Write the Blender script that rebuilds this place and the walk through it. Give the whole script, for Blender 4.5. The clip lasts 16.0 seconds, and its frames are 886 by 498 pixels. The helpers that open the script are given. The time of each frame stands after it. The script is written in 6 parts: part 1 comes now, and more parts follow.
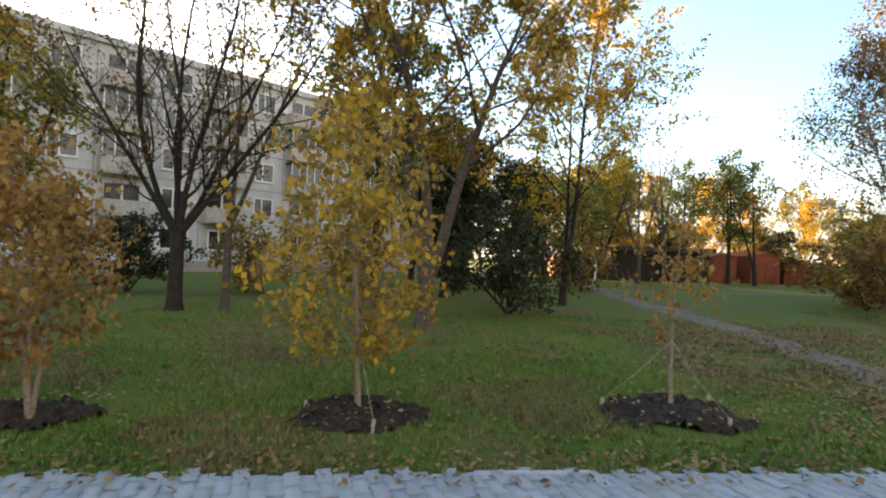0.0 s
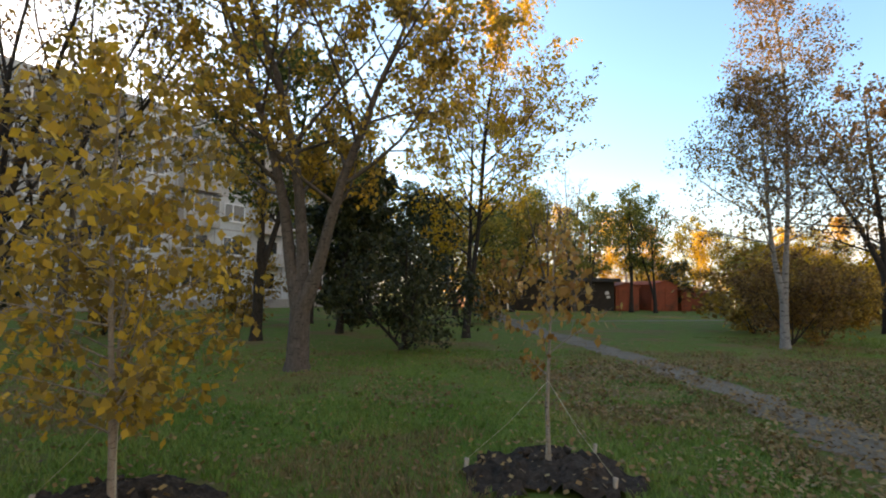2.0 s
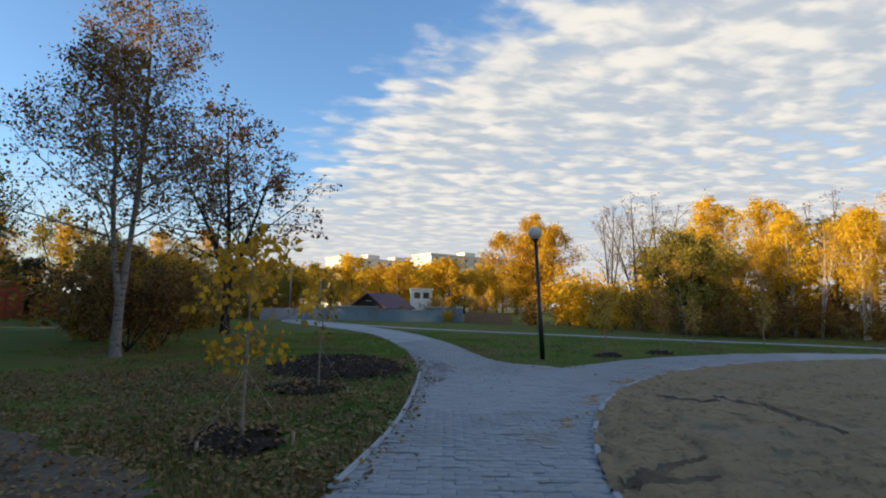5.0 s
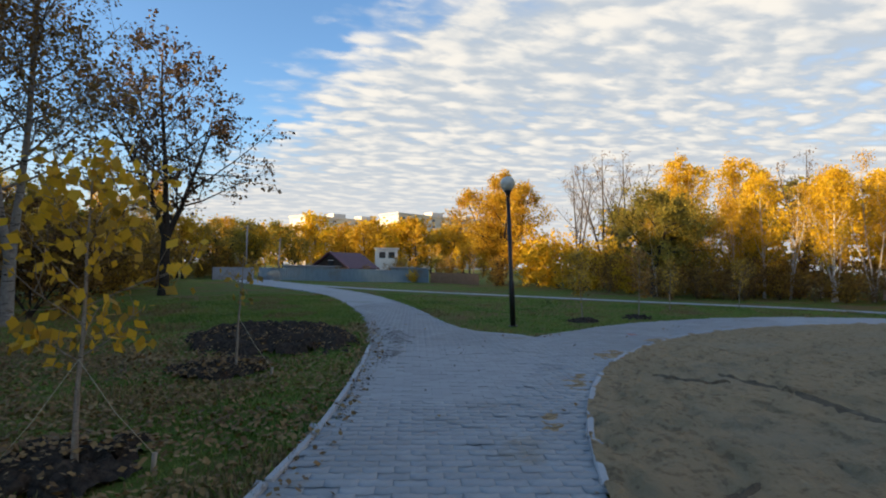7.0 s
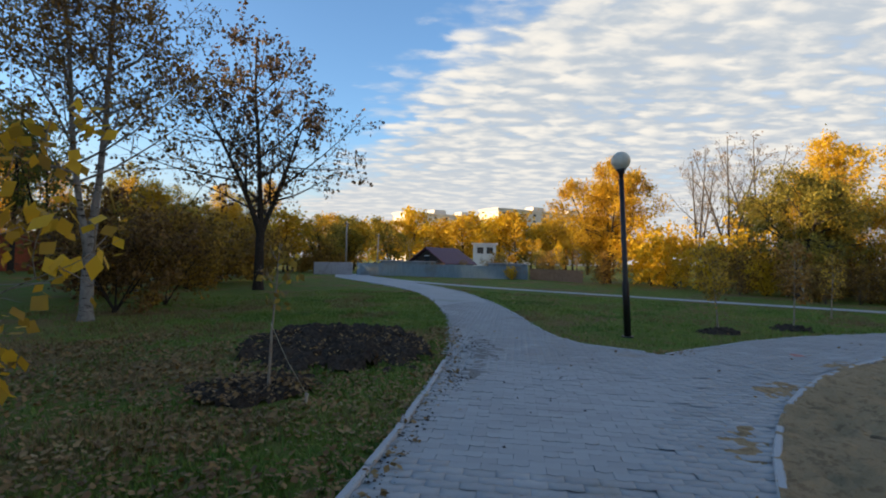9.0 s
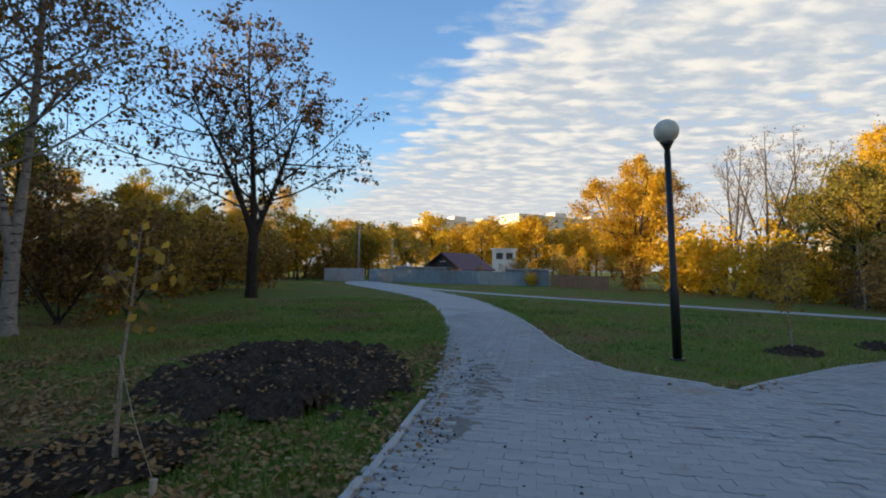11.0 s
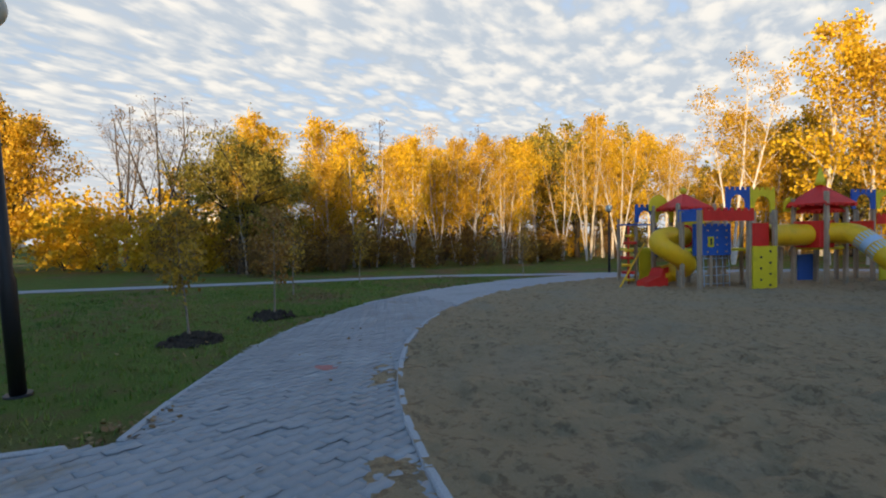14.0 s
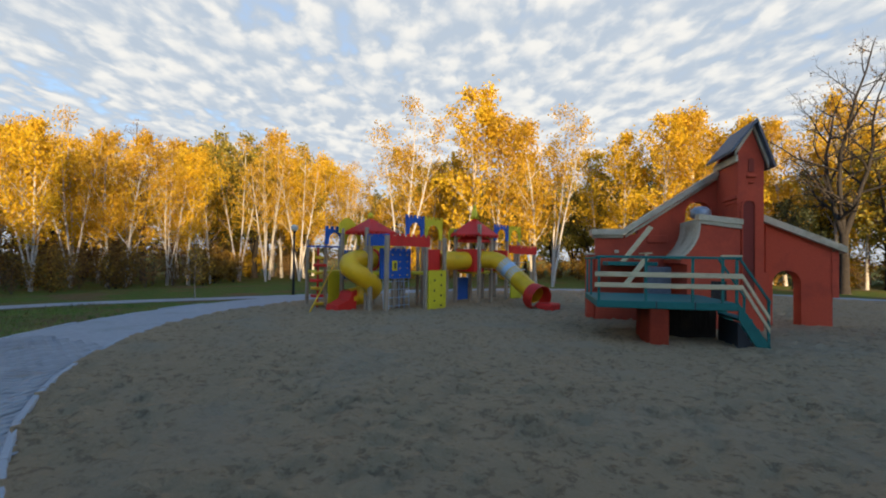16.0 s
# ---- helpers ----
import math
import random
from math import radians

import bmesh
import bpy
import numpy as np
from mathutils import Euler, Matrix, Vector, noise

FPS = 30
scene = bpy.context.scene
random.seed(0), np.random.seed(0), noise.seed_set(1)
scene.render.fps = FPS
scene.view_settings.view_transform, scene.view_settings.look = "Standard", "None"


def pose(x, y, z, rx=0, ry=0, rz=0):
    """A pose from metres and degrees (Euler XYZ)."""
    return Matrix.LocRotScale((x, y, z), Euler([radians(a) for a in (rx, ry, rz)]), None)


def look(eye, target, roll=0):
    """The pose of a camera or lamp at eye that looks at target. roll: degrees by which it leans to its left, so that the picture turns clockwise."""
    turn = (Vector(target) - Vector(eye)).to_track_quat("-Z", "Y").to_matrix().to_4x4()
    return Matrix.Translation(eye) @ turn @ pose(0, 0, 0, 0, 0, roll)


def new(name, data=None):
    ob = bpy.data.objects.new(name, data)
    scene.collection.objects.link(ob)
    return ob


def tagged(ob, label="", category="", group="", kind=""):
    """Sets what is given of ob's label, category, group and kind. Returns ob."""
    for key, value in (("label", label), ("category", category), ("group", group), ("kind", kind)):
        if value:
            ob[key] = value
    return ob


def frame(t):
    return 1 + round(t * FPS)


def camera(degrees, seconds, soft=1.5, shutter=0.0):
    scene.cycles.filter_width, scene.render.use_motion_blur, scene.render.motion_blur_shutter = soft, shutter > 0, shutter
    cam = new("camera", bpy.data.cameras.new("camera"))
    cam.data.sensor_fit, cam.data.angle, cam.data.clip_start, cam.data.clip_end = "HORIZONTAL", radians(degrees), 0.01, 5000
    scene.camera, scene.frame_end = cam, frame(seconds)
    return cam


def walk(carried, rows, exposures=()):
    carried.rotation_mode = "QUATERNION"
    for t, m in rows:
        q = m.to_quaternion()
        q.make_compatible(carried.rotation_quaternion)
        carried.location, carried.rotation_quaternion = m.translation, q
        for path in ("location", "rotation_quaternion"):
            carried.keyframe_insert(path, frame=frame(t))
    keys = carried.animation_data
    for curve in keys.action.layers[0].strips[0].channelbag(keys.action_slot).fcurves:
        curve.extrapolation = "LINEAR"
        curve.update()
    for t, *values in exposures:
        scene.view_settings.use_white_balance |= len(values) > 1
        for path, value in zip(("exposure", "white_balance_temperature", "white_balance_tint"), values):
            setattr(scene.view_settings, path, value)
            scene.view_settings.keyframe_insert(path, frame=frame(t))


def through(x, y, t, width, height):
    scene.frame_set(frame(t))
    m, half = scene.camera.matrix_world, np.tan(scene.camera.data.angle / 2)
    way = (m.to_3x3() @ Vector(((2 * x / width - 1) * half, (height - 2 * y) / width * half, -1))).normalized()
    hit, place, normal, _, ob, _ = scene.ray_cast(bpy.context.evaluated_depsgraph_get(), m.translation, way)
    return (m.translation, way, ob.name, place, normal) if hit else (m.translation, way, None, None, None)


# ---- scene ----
cam = camera(81.9, 16.0, soft=2.0)
PATH = [
    (0, (0.2, -0.301, 1.668), (0.044, 1.692, 1.697), 1.8),
    (0.5, (0.378, -0.027, 1.678), (0.043, 1.944, 1.742), 1.5),
    (1, (0.508, 0.301, 1.664), (0.263, 2.283, 1.764), 1.6),
    (1.5, (0.718, 0.594, 1.642), (0.614, 2.587, 1.763), 1.7),
    (2, (1.01, 0.951, 1.603), (1.157, 2.938, 1.77), 0.8),
    (2.5, (1.271, 1.342, 1.575), (1.92, 3.225, 1.762), 0.3),
    (3, (1.660, 1.640, 1.556), (2.584, 3.404, 1.743), 0.4),
    (3.5, (2.075, 1.815, 1.550), (3.396, 3.304, 1.747), 0.2),
    (4, (2.377, 1.965, 1.568), (3.94, 3.195, 1.778), 0.9),
    (4.5, (2.838, 2.059, 1.568), (4.492, 3.162, 1.78), 1.1),
    (5, (3.296, 2.217, 1.532), (5.119, 3.009, 1.752), 0.8),
    (5.2, (3.481, 2.238, 1.534), (5.334, 2.959, 1.746), 0.7),
    (7.3, (5.358, 2.859, 1.533), (7.234, 3.552, 1.58), 1.1),
    (7.5, (5.522, 2.917, 1.549), (7.381, 3.654, 1.588), 0.9),
    (8, (5.974, 3.032, 1.534), (7.731, 3.988, 1.563), 0.6),
    (8.5, (6.512, 3.196, 1.514), (8.213, 4.247, 1.55), 1.0),
    (9, (7.021, 3.331, 1.541), (8.734, 4.362, 1.583), 1.3),
    (9.5, (7.543, 3.417, 1.555), (9.233, 4.483, 1.636), 1.5),
    (9.7, (7.776, 3.488, 1.523), (9.448, 4.583, 1.607), 1.4),
    (11.8, (9.93, 4.334, 1.427), (11.607, 5.423, 1.481), 0.9),
    (12, (10.078, 4.327, 1.443), (11.812, 5.323, 1.486), 0.9),
    (12.5, (10.494, 4.347, 1.476), (12.409, 4.922, 1.492), 0.2),
    (13, (10.963, 4.343, 1.472), (12.961, 4.417, 1.473), 0.1),
    (13.5, (11.456, 4.278, 1.476), (13.382, 3.738, 1.466), -0.4),
    (14, (11.879, 4.152, 1.49), (13.646, 3.216, 1.454), -0.7),
    (14.5, (12.277, 4.014, 1.516), (13.871, 2.806, 1.479), -0.1),
    (15, (12.595, 3.862, 1.548), (13.982, 2.421, 1.515), 0.2),
    (15.5, (12.82, 3.761, 1.536), (14.025, 2.164, 1.55), 0.6),
    (16, (13.024, 3.67, 1.56), (13.916, 1.881, 1.599), 0.8),
]
EXPOSURES = [(0.0, 2.42, 8700, 12), (1.5, 2.30, 8700, 12), (2.5, 1.62, 8400, 12), (3.5, 1.06, 7350, 11), (5.0, 1.0, 7000, 10), (7.5, 1.08, 7050, 10), (9.5, 1.05, 7050, 10), (12.0, 1.05, 7050, 10), (14.0, 1.10, 6950, 10), (16.0, 1.05, 6650, 9)]
walk(cam, [(t, look(eye, target, roll)) for t, eye, target, roll in PATH], EXPOSURES)


# ---- world and sun ----
SUN_AZ = math.atan2(-0.68, 0.733)          # towards the sun, clockwise from +y
SUN_EL = radians(10.0)
SUN_DIR = Vector((math.sin(SUN_AZ) * math.cos(SUN_EL), math.cos(SUN_AZ) * math.cos(SUN_EL), math.sin(SUN_EL)))
SKY_STRENGTH = 0.15
CLOUD = 2.95

world = bpy.data.worlds.new("evening_sky")
scene.world = world
world.use_nodes = True
wn, wl = world.node_tree.nodes, world.node_tree.links
wn.clear()


def wnode(kind, **props):
    n = wn.new(kind)
    for k, v in props.items():
        n.inputs[k].default_value = v
    return n


def wmath(op, a, b=None, clamp=False):
    n = wn.new("ShaderNodeMath")
    n.operation, n.use_clamp = op, clamp
    for i, v in enumerate((a, b)):
        if v is None:
            continue
        if isinstance(v, (int, float)):
            n.inputs[i].default_value = v
        else:
            wl.new(v, n.inputs[i])
    return n.outputs[0]


def wramp(v, lo, hi):
    n = wn.new("ShaderNodeMapRange")
    n.interpolation_type = "SMOOTHSTEP"
    n.inputs["From Min"].default_value, n.inputs["From Max"].default_value = lo, hi
    wl.new(v, n.inputs["Value"])
    return n.outputs[0]


sky = wn.new("ShaderNodeTexSky")
sky.sky_type, sky.sun_disc = "NISHITA", False
sky.sun_elevation, sky.sun_rotation = SUN_EL, SUN_AZ
sky.air_density, sky.dust_density, sky.ozone_density = 1.0, 1.0, 4.0
coord = wn.new("ShaderNodeTexCoord")
sep = wn.new("ShaderNodeSeparateXYZ")
wl.new(coord.outputs["Generated"], sep.inputs[0])
dx, dy, dz = sep.outputs
h = wmath("ADD", wmath("MAXIMUM", dz, 0.0), 0.085)
u, v = wmath("DIVIDE", dx, h), wmath("DIVIDE", dy, h)
flat = wn.new("ShaderNodeCombineXYZ")
# cloud rows: the layer is stretched a little along their run
wl.new(wmath("ADD", wmath("MULTIPLY", u, 0.33), wmath("MULTIPLY", v, -0.57)), flat.inputs[0])
wl.new(wmath("ADD", wmath("MULTIPLY", u, 0.87), wmath("MULTIPLY", v, 0.50)), flat.inputs[1])
puffs = wnode("ShaderNodeTexNoise", Scale=9.2, Detail=4.0, Roughness=0.50, Distortion=0.2)
banks = wnode("ShaderNodeTexNoise", Scale=0.75, Detail=2.0, Roughness=0.5)
fine = wnode("ShaderNodeTexNoise", Scale=20.0, Detail=4.0, Roughness=0.6)
cells = wn.new("ShaderNodeTexVoronoi")
cells.feature = "SMOOTH_F1"
cells.inputs["Scale"].default_value, cells.inputs["Smoothness"].default_value = 8.0, 0.7
for n in (puffs, banks, fine):
    wl.new(flat.outputs[0], n.inputs["Vector"])
warp = wn.new("ShaderNodeVectorMath")
warp.operation = "MULTIPLY_ADD"
wl.new(puffs.outputs["Color"], warp.inputs[0])
warp.inputs[1].default_value = (0.16, 0.16, 0.0)
wl.new(flat.outputs[0], warp.inputs[2])
wl.new(warp.outputs[0], cells.inputs["Vector"])
# the deck covers the south-east and opens to clear sky in the north
cover = wramp(wmath("ADD", wmath("MULTIPLY", u, 0.84), wmath("MULTIPLY", v, -0.54)), 0.15, 1.55)
cover = wmath("MAXIMUM", cover, wramp(wmath("MULTIPLY", v, -1.0), 0.5, 1.9))
round_ = wmath("SUBTRACT", 1.0, wramp(cells.outputs["Distance"], 0.0, 0.75))
puff = wmath("ADD", wmath("MULTIPLY", wramp(puffs.outputs[0], 0.26, 0.74), 0.60), wmath("MULTIPLY", round_, 0.40))
puff = wmath("ADD", wmath("MULTIPLY", puff, 0.88), wmath("MULTIPLY", fine.outputs[0], 0.24))
dens = wmath("ADD", wmath("ADD", wmath("MULTIPLY", puff, 0.55), wmath("MULTIPLY", wramp(banks.outputs[0], 0.34, 0.66), 0.27)), wmath("MULTIPLY", cover, 0.98))
mask = wramp(dens, 0.80, 1.30)
shade = wn.new("ShaderNodeMix")
shade.data_type = "RGBA"
lumps = wmath("SUBTRACT", 1.0, wramp(wmath("ADD", puff, wmath("MULTIPLY", banks.outputs[0], 0.45)), 0.50, 1.10))
wl.new(lumps, shade.inputs["Factor"])
shade.inputs["A"].default_value = (1.0, 0.995, 0.975, 1)
shade.inputs["B"].default_value = (0.560, 0.655, 0.785, 1)
scale_cloud = wn.new("ShaderNodeVectorMath")
scale_cloud.operation = "SCALE"
scale_cloud.inputs["Scale"].default_value = CLOUD
wl.new(shade.outputs["Result"], scale_cloud.inputs[0])
both = wn.new("ShaderNodeMix")
both.data_type = "RGBA"
wl.new(mask, both.inputs["Factor"])
lift = wn.new("ShaderNodeVectorMath")
lift.operation = "SCALE"
lift.inputs["Scale"].default_value = 1.22
wl.new(sky.outputs[0], lift.inputs[0])
wl.new(lift.outputs[0], both.inputs["A"])
wl.new(scale_cloud.outputs[0], both.inputs["B"])
haze = wn.new("ShaderNodeMix")
haze.data_type = "RGBA"
low = wmath("MULTIPLY", wmath("SUBTRACT", 1.0, wramp(dz, 0.02, 0.25)), 0.72)
wl.new(low, haze.inputs["Factor"])
wl.new(both.outputs["Result"], haze.inputs["A"])
haze.inputs["B"].default_value = (2.20, 2.33, 2.52, 1)
back = wnode("ShaderNodeBackground", Strength=SKY_STRENGTH)
wl.new(haze.outputs["Result"], back.inputs["Color"])
wout = wn.new("ShaderNodeOutputWorld")
wl.new(back.outputs[0], wout.inputs["Surface"])

sun = new("sun", bpy.data.lights.new("sun", "SUN"))
sun.data.energy, sun.data.angle, sun.data.color = 5.0, radians(0.6), (1.0, 0.74, 0.43)
sun.matrix_world = look(SUN_DIR * 200, (0, 0, 0))


# ---- materials ----
def rgb(c):
    return (*c, 1.0)


class Mat:
    """A node material with a Principled shader and a few helpers."""

    def __init__(self, name, rough=0.8, metal=0.0, spec=0.3):
        self.m = bpy.data.materials.new(name)
        self.m.use_nodes = True
        self.n, self.l = self.m.node_tree.nodes, self.m.node_tree.links
        self.b = self.n["Principled BSDF"]
        self.b.inputs["Roughness"].default_value = rough
        self.b.inputs["Metallic"].default_value = metal
        self.b.inputs["Specular IOR Level"].default_value = spec
        self.co = self.n.new("ShaderNodeTexCoord").outputs["Object"]

    def noise(self, scale, detail=4.0, rough=0.6, stretch=None):
        t = self.n.new("ShaderNodeTexNoise")
        t.inputs["Scale"].default_value = scale
        t.inputs["Detail"].default_value = detail
        t.inputs["Roughness"].default_value = rough
        if stretch:
            mp = self.n.new("ShaderNodeMapping")
            mp.inputs["Scale"].default_value = stretch
            self.l.new(self.co, mp.inputs[0])
            self.l.new(mp.outputs[0], t.inputs["Vector"])
        else:
            self.l.new(self.co, t.inputs["Vector"])
        return t.outputs[0]

    def ramp(self, v, lo, hi):
        r = self.n.new("ShaderNodeMapRange")
        r.inputs["From Min"].default_value, r.inputs["From Max"].default_value = lo, hi
        self.l.new(v, r.inputs["Value"])
        return r.outputs[0]

    def mix(self, f, a, b):
        x = self.n.new("ShaderNodeMix")
        x.data_type = "RGBA"
        self.l.new(f, x.inputs["Factor"])
        for s, c in (("A", a), ("B", b)):
            if isinstance(c, tuple):
                x.inputs[s].default_value = rgb(c)
            else:
                self.l.new(c, x.inputs[s])
        return x.outputs["Result"]

    def math(self, op, a, b):
        x = self.n.new("ShaderNodeMath")
        x.operation = op
        for i, c in enumerate((a, b)):
            if isinstance(c, (int, float)):
                x.inputs[i].default_value = c
            else:
                self.l.new(c, x.inputs[i])
        return x.outputs[0]

    def color(self, c):
        self.l.new(c, self.b.inputs["Base Color"])
        return self

    def bump(self, v, strength=0.4, dist=0.01):
        x = self.n.new("ShaderNodeBump")
        x.inputs["Strength"].default_value, x.inputs["Distance"].default_value = strength, dist
        self.l.new(v, x.inputs["Height"])
        self.l.new(x.outputs[0], self.b.inputs["Normal"])
        return self

    def random(self):
        g = self.n.new("ShaderNodeNewGeometry").outputs["Random Per Island"]
        o = self.n.new("ShaderNodeObjectInfo").outputs["Random"]
        return self.math("FRACT", self.math("ADD", g, o), 0.0)


def surface(name, a, b, dirt, big=1.2, small=40.0, rough=0.8, metal=0.0, bump=0.3, dist=0.004, stretch=None, dirty=(0.55, 0.75), spec=0.3):
    """Two tones of grain, a broader stain, and relief."""
    k = Mat(name, rough, metal, spec)
    g = k.noise(small, 5, 0.65, stretch)
    c = k.mix(k.ramp(g, 0.3, 0.7), a, b)
    c = k.mix(k.ramp(k.noise(big, 6, 0.6), *dirty), c, dirt)
    k.color(c).bump(g, bump, dist)
    return k.m


def leaf_material(name, tones, through=0.45, patch=1.1, share=0.4):
    """Thin leaves: each one its own tone, some light coming through."""
    k = Mat(name, 0.55, 0.0, 0.25)
    r = k.n.new("ShaderNodeValToRGB")
    r.color_ramp.interpolation = "LINEAR"
    els = r.color_ramp.elements
    while len(els) < len(tones):
        els.new(0.5)
    for i, c in enumerate(tones):
        els[i].position, els[i].color = i / (len(tones) - 1), rgb(c)
    f = k.math("ADD", k.math("MULTIPLY", k.random(), 1 - share), k.math("MULTIPLY", k.ramp(k.noise(patch, 3, 0.55), 0.3, 0.7), share))
    k.l.new(f, r.inputs[0])
    k.color(r.outputs[0])
    tr = k.n.new("ShaderNodeBsdfTranslucent")
    k.l.new(r.outputs[0], tr.inputs["Color"])
    mx = k.n.new("ShaderNodeMixShader")
    mx.inputs[0].default_value = through
    out = k.n["Material Output"]
    k.l.new(k.b.outputs[0], mx.inputs[1])
    k.l.new(tr.outputs[0], mx.inputs[2])
    k.l.new(mx.outputs[0], out.inputs["Surface"])
    return k.m


def lawn_material():
    k = Mat("lawn", 0.95, 0, 0.1)
    fine, mid, wide = k.noise(55, 5, 0.7), k.noise(2.2, 5, 0.65), k.noise(0.33, 4, 0.6)
    green = k.mix(k.ramp(fine, 0.3, 0.7), (0.056, 0.086, 0.015), (0.172, 0.226, 0.041))
    dry = k.mix(k.ramp(fine, 0.3, 0.7), (0.092, 0.062, 0.026), (0.270, 0.185, 0.076))
    c = k.mix(k.ramp(mid, 0.50, 0.72), green, dry)
    c = k.mix(k.ramp(wide, 0.50, 0.62), c, dry)
    k.color(c).bump(fine, 0.9, 0.03)
    return k.m


def paver_material():
    k = Mat("paver_concrete", 0.75, 0, 0.35)
    g = k.noise(120, 4, 0.7)
    c = k.mix(k.random(), (0.290, 0.292, 0.284), (0.385, 0.388, 0.378))
    c = k.mix(k.ramp(g, 0.25, 0.75), c, (0.312, 0.313, 0.306))
    c = k.mix(k.math("MULTIPLY", k.ramp(k.noise(0.55, 5, 0.6), 0.48, 0.66), 0.45), c, (0.245, 0.241, 0.230))
    c = k.mix(k.math("MULTIPLY", k.ramp(k.noise(1.7, 4, 0.6), 0.56, 0.70), 0.45), c, (0.46, 0.46, 0.448))
    sandy = k.math("MULTIPLY", k.ramp(k.noise(0.9, 6, 0.65), 0.60, 0.72), 0.8)
    c = k.mix(sandy, c, (0.27, 0.215, 0.15))
    k.color(c).bump(g, 0.35, 0.002)
    return k.m


def sand_material():
    k = Mat("play_sand", 0.95, 0, 0.15)
    g, mid, wide = k.noise(160, 4, 0.7), k.noise(3.2, 6, 0.62), k.noise(0.5, 4, 0.55)
    c = k.mix(k.ramp(g, 0.25, 0.75), (0.330, 0.218, 0.116), (0.515, 0.362, 0.204))
    # random dark mottle: damp spots, plus footprint shade put into the colour
    c = k.mix(k.math("MULTIPLY", k.ramp(k.noise(9.0, 5, 0.65), 0.52, 0.61), 0.60), c, (0.200, 0.130, 0.072))
    c = k.mix(k.ramp(wide, 0.50, 0.75), c, (0.375, 0.288, 0.182))
    k.color(c).bump(k.math("ADD", k.math("MULTIPLY", g, 0.10), k.noise(5.5, 5, 0.62)), 1.0, 0.15)
    return k.m


def bark_material(name, a, b, marks, scale=18.0, stretch=(1, 1, 0.35), cut=(0.56, 0.62)):
    k = Mat(name, 0.9, 0, 0.15)
    g = k.noise(scale, 6, 0.7, stretch)
    c = k.mix(k.ramp(g, 0.3, 0.7), a, b)
    c = k.mix(k.ramp(k.noise(scale * 0.6, 5, 0.75, (0.6, 0.6, 2.6)), *cut), c, marks)
    k.color(c).bump(g, 0.7, 0.012)
    return k.m


M_LAWN = lawn_material()
M_BLADE = leaf_material("grass_blade", [(0.050, 0.108, 0.016), (0.100, 0.185, 0.028), (0.155, 0.240, 0.042), (0.225, 0.250, 0.060), (0.36, 0.27, 0.12)], 0.3, 0.42, 0.65)
M_STRAW = leaf_material("dry_grass_blade", [(0.095, 0.076, 0.028), (0.175, 0.130, 0.052), (0.27, 0.190, 0.080), (0.36, 0.26, 0.12)], 0.3, 0.6, 0.5)
M_LITTER = leaf_material("fallen_leaf", [(0.10, 0.054, 0.022), (0.19, 0.104, 0.036), (0.29, 0.17, 0.058), (0.36, 0.26, 0.115)], 0.15, 0.8)
M_PAVER = paver_material()
M_FARPAVE = surface("far_paving", (0.305, 0.306, 0.299), (0.400, 0.401, 0.392), (0.25, 0.27, 0.23), 0.5, 9, 0.8, bump=0.3)
M_KERB = surface("kerb_concrete", (0.33, 0.33, 0.325), (0.48, 0.475, 0.468), (0.22, 0.19, 0.15), 3.0, 70, 0.85, bump=0.5)
M_SAND = sand_material()
M_DAMP = surface("damp_sand", (0.105, 0.070, 0.041), (0.180, 0.124, 0.073), (0.25, 0.176, 0.105), 5.0, 60, 0.95, bump=0.8, dist=0.02, dirty=(0.5, 0.7))
M_SPILL = surface("trodden_soil", (0.145, 0.132, 0.118), (0.225, 0.210, 0.192), (0.27, 0.262, 0.25), 3.0, 40, 0.95, bump=0.5)
M_SOIL = surface("dug_soil", (0.020, 0.015, 0.011), (0.088, 0.064, 0.047), (0.150, 0.106, 0.068), 7.0, 16, 0.98, bump=1.0, dist=0.05, dirty=(0.62, 0.8), spec=0.1)
M_TRACK = surface("trodden_earth", (0.125, 0.094, 0.064), (0.235, 0.188, 0.134), (0.100, 0.072, 0.038), 1.6, 22, 0.95, bump=0.6, dist=0.02, dirty=(0.5, 0.7))
M_BARK = bark_material("grey_bark", (0.055, 0.043, 0.034), (0.145, 0.120, 0.098), (0.035, 0.028, 0.022))
M_DARKBARK = bark_material("dark_bark", (0.018, 0.015, 0.012), (0.060, 0.050, 0.042), (0.014, 0.011, 0.010))
# birch bark twice: darkened for the shaded birch, brightened for the sunlit wood
M_BIRCH = bark_material("shaded_birch_bark", (0.16, 0.15, 0.138), (0.30, 0.285, 0.265), (0.035, 0.03, 0.028), 10, (1, 1, 0.8), (0.55, 0.62))
M_BIRCHW = bark_material("sunlit_birch_bark", (0.30, 0.27, 0.235), (0.52, 0.48, 0.43), (0.05, 0.042, 0.036), 10, (1, 1, 0.8), (0.60, 0.66))
M_SAPBARK = bark_material("sapling_bark", (0.20, 0.155, 0.115), (0.36, 0.30, 0.23), (0.11, 0.08, 0.06), 40)
M_WOOD = surface("weathered_wood", (0.26, 0.20, 0.14), (0.42, 0.34, 0.25), (0.20, 0.17, 0.14), 2.0, 30, 0.85, stretch=(1, 1, 0.15))
M_ROPE = surface("twine", (0.36, 0.31, 0.20), (0.52, 0.46, 0.32), (0.3, 0.25, 0.17), 9, 90, 0.9)
L_YELLOW = leaf_material("yellow_leaf", [(0.16, 0.085, 0.02), (0.28, 0.19, 0.042), (0.58, 0.35, 0.045), (0.84, 0.52, 0.05)], 0.45, 1.6)
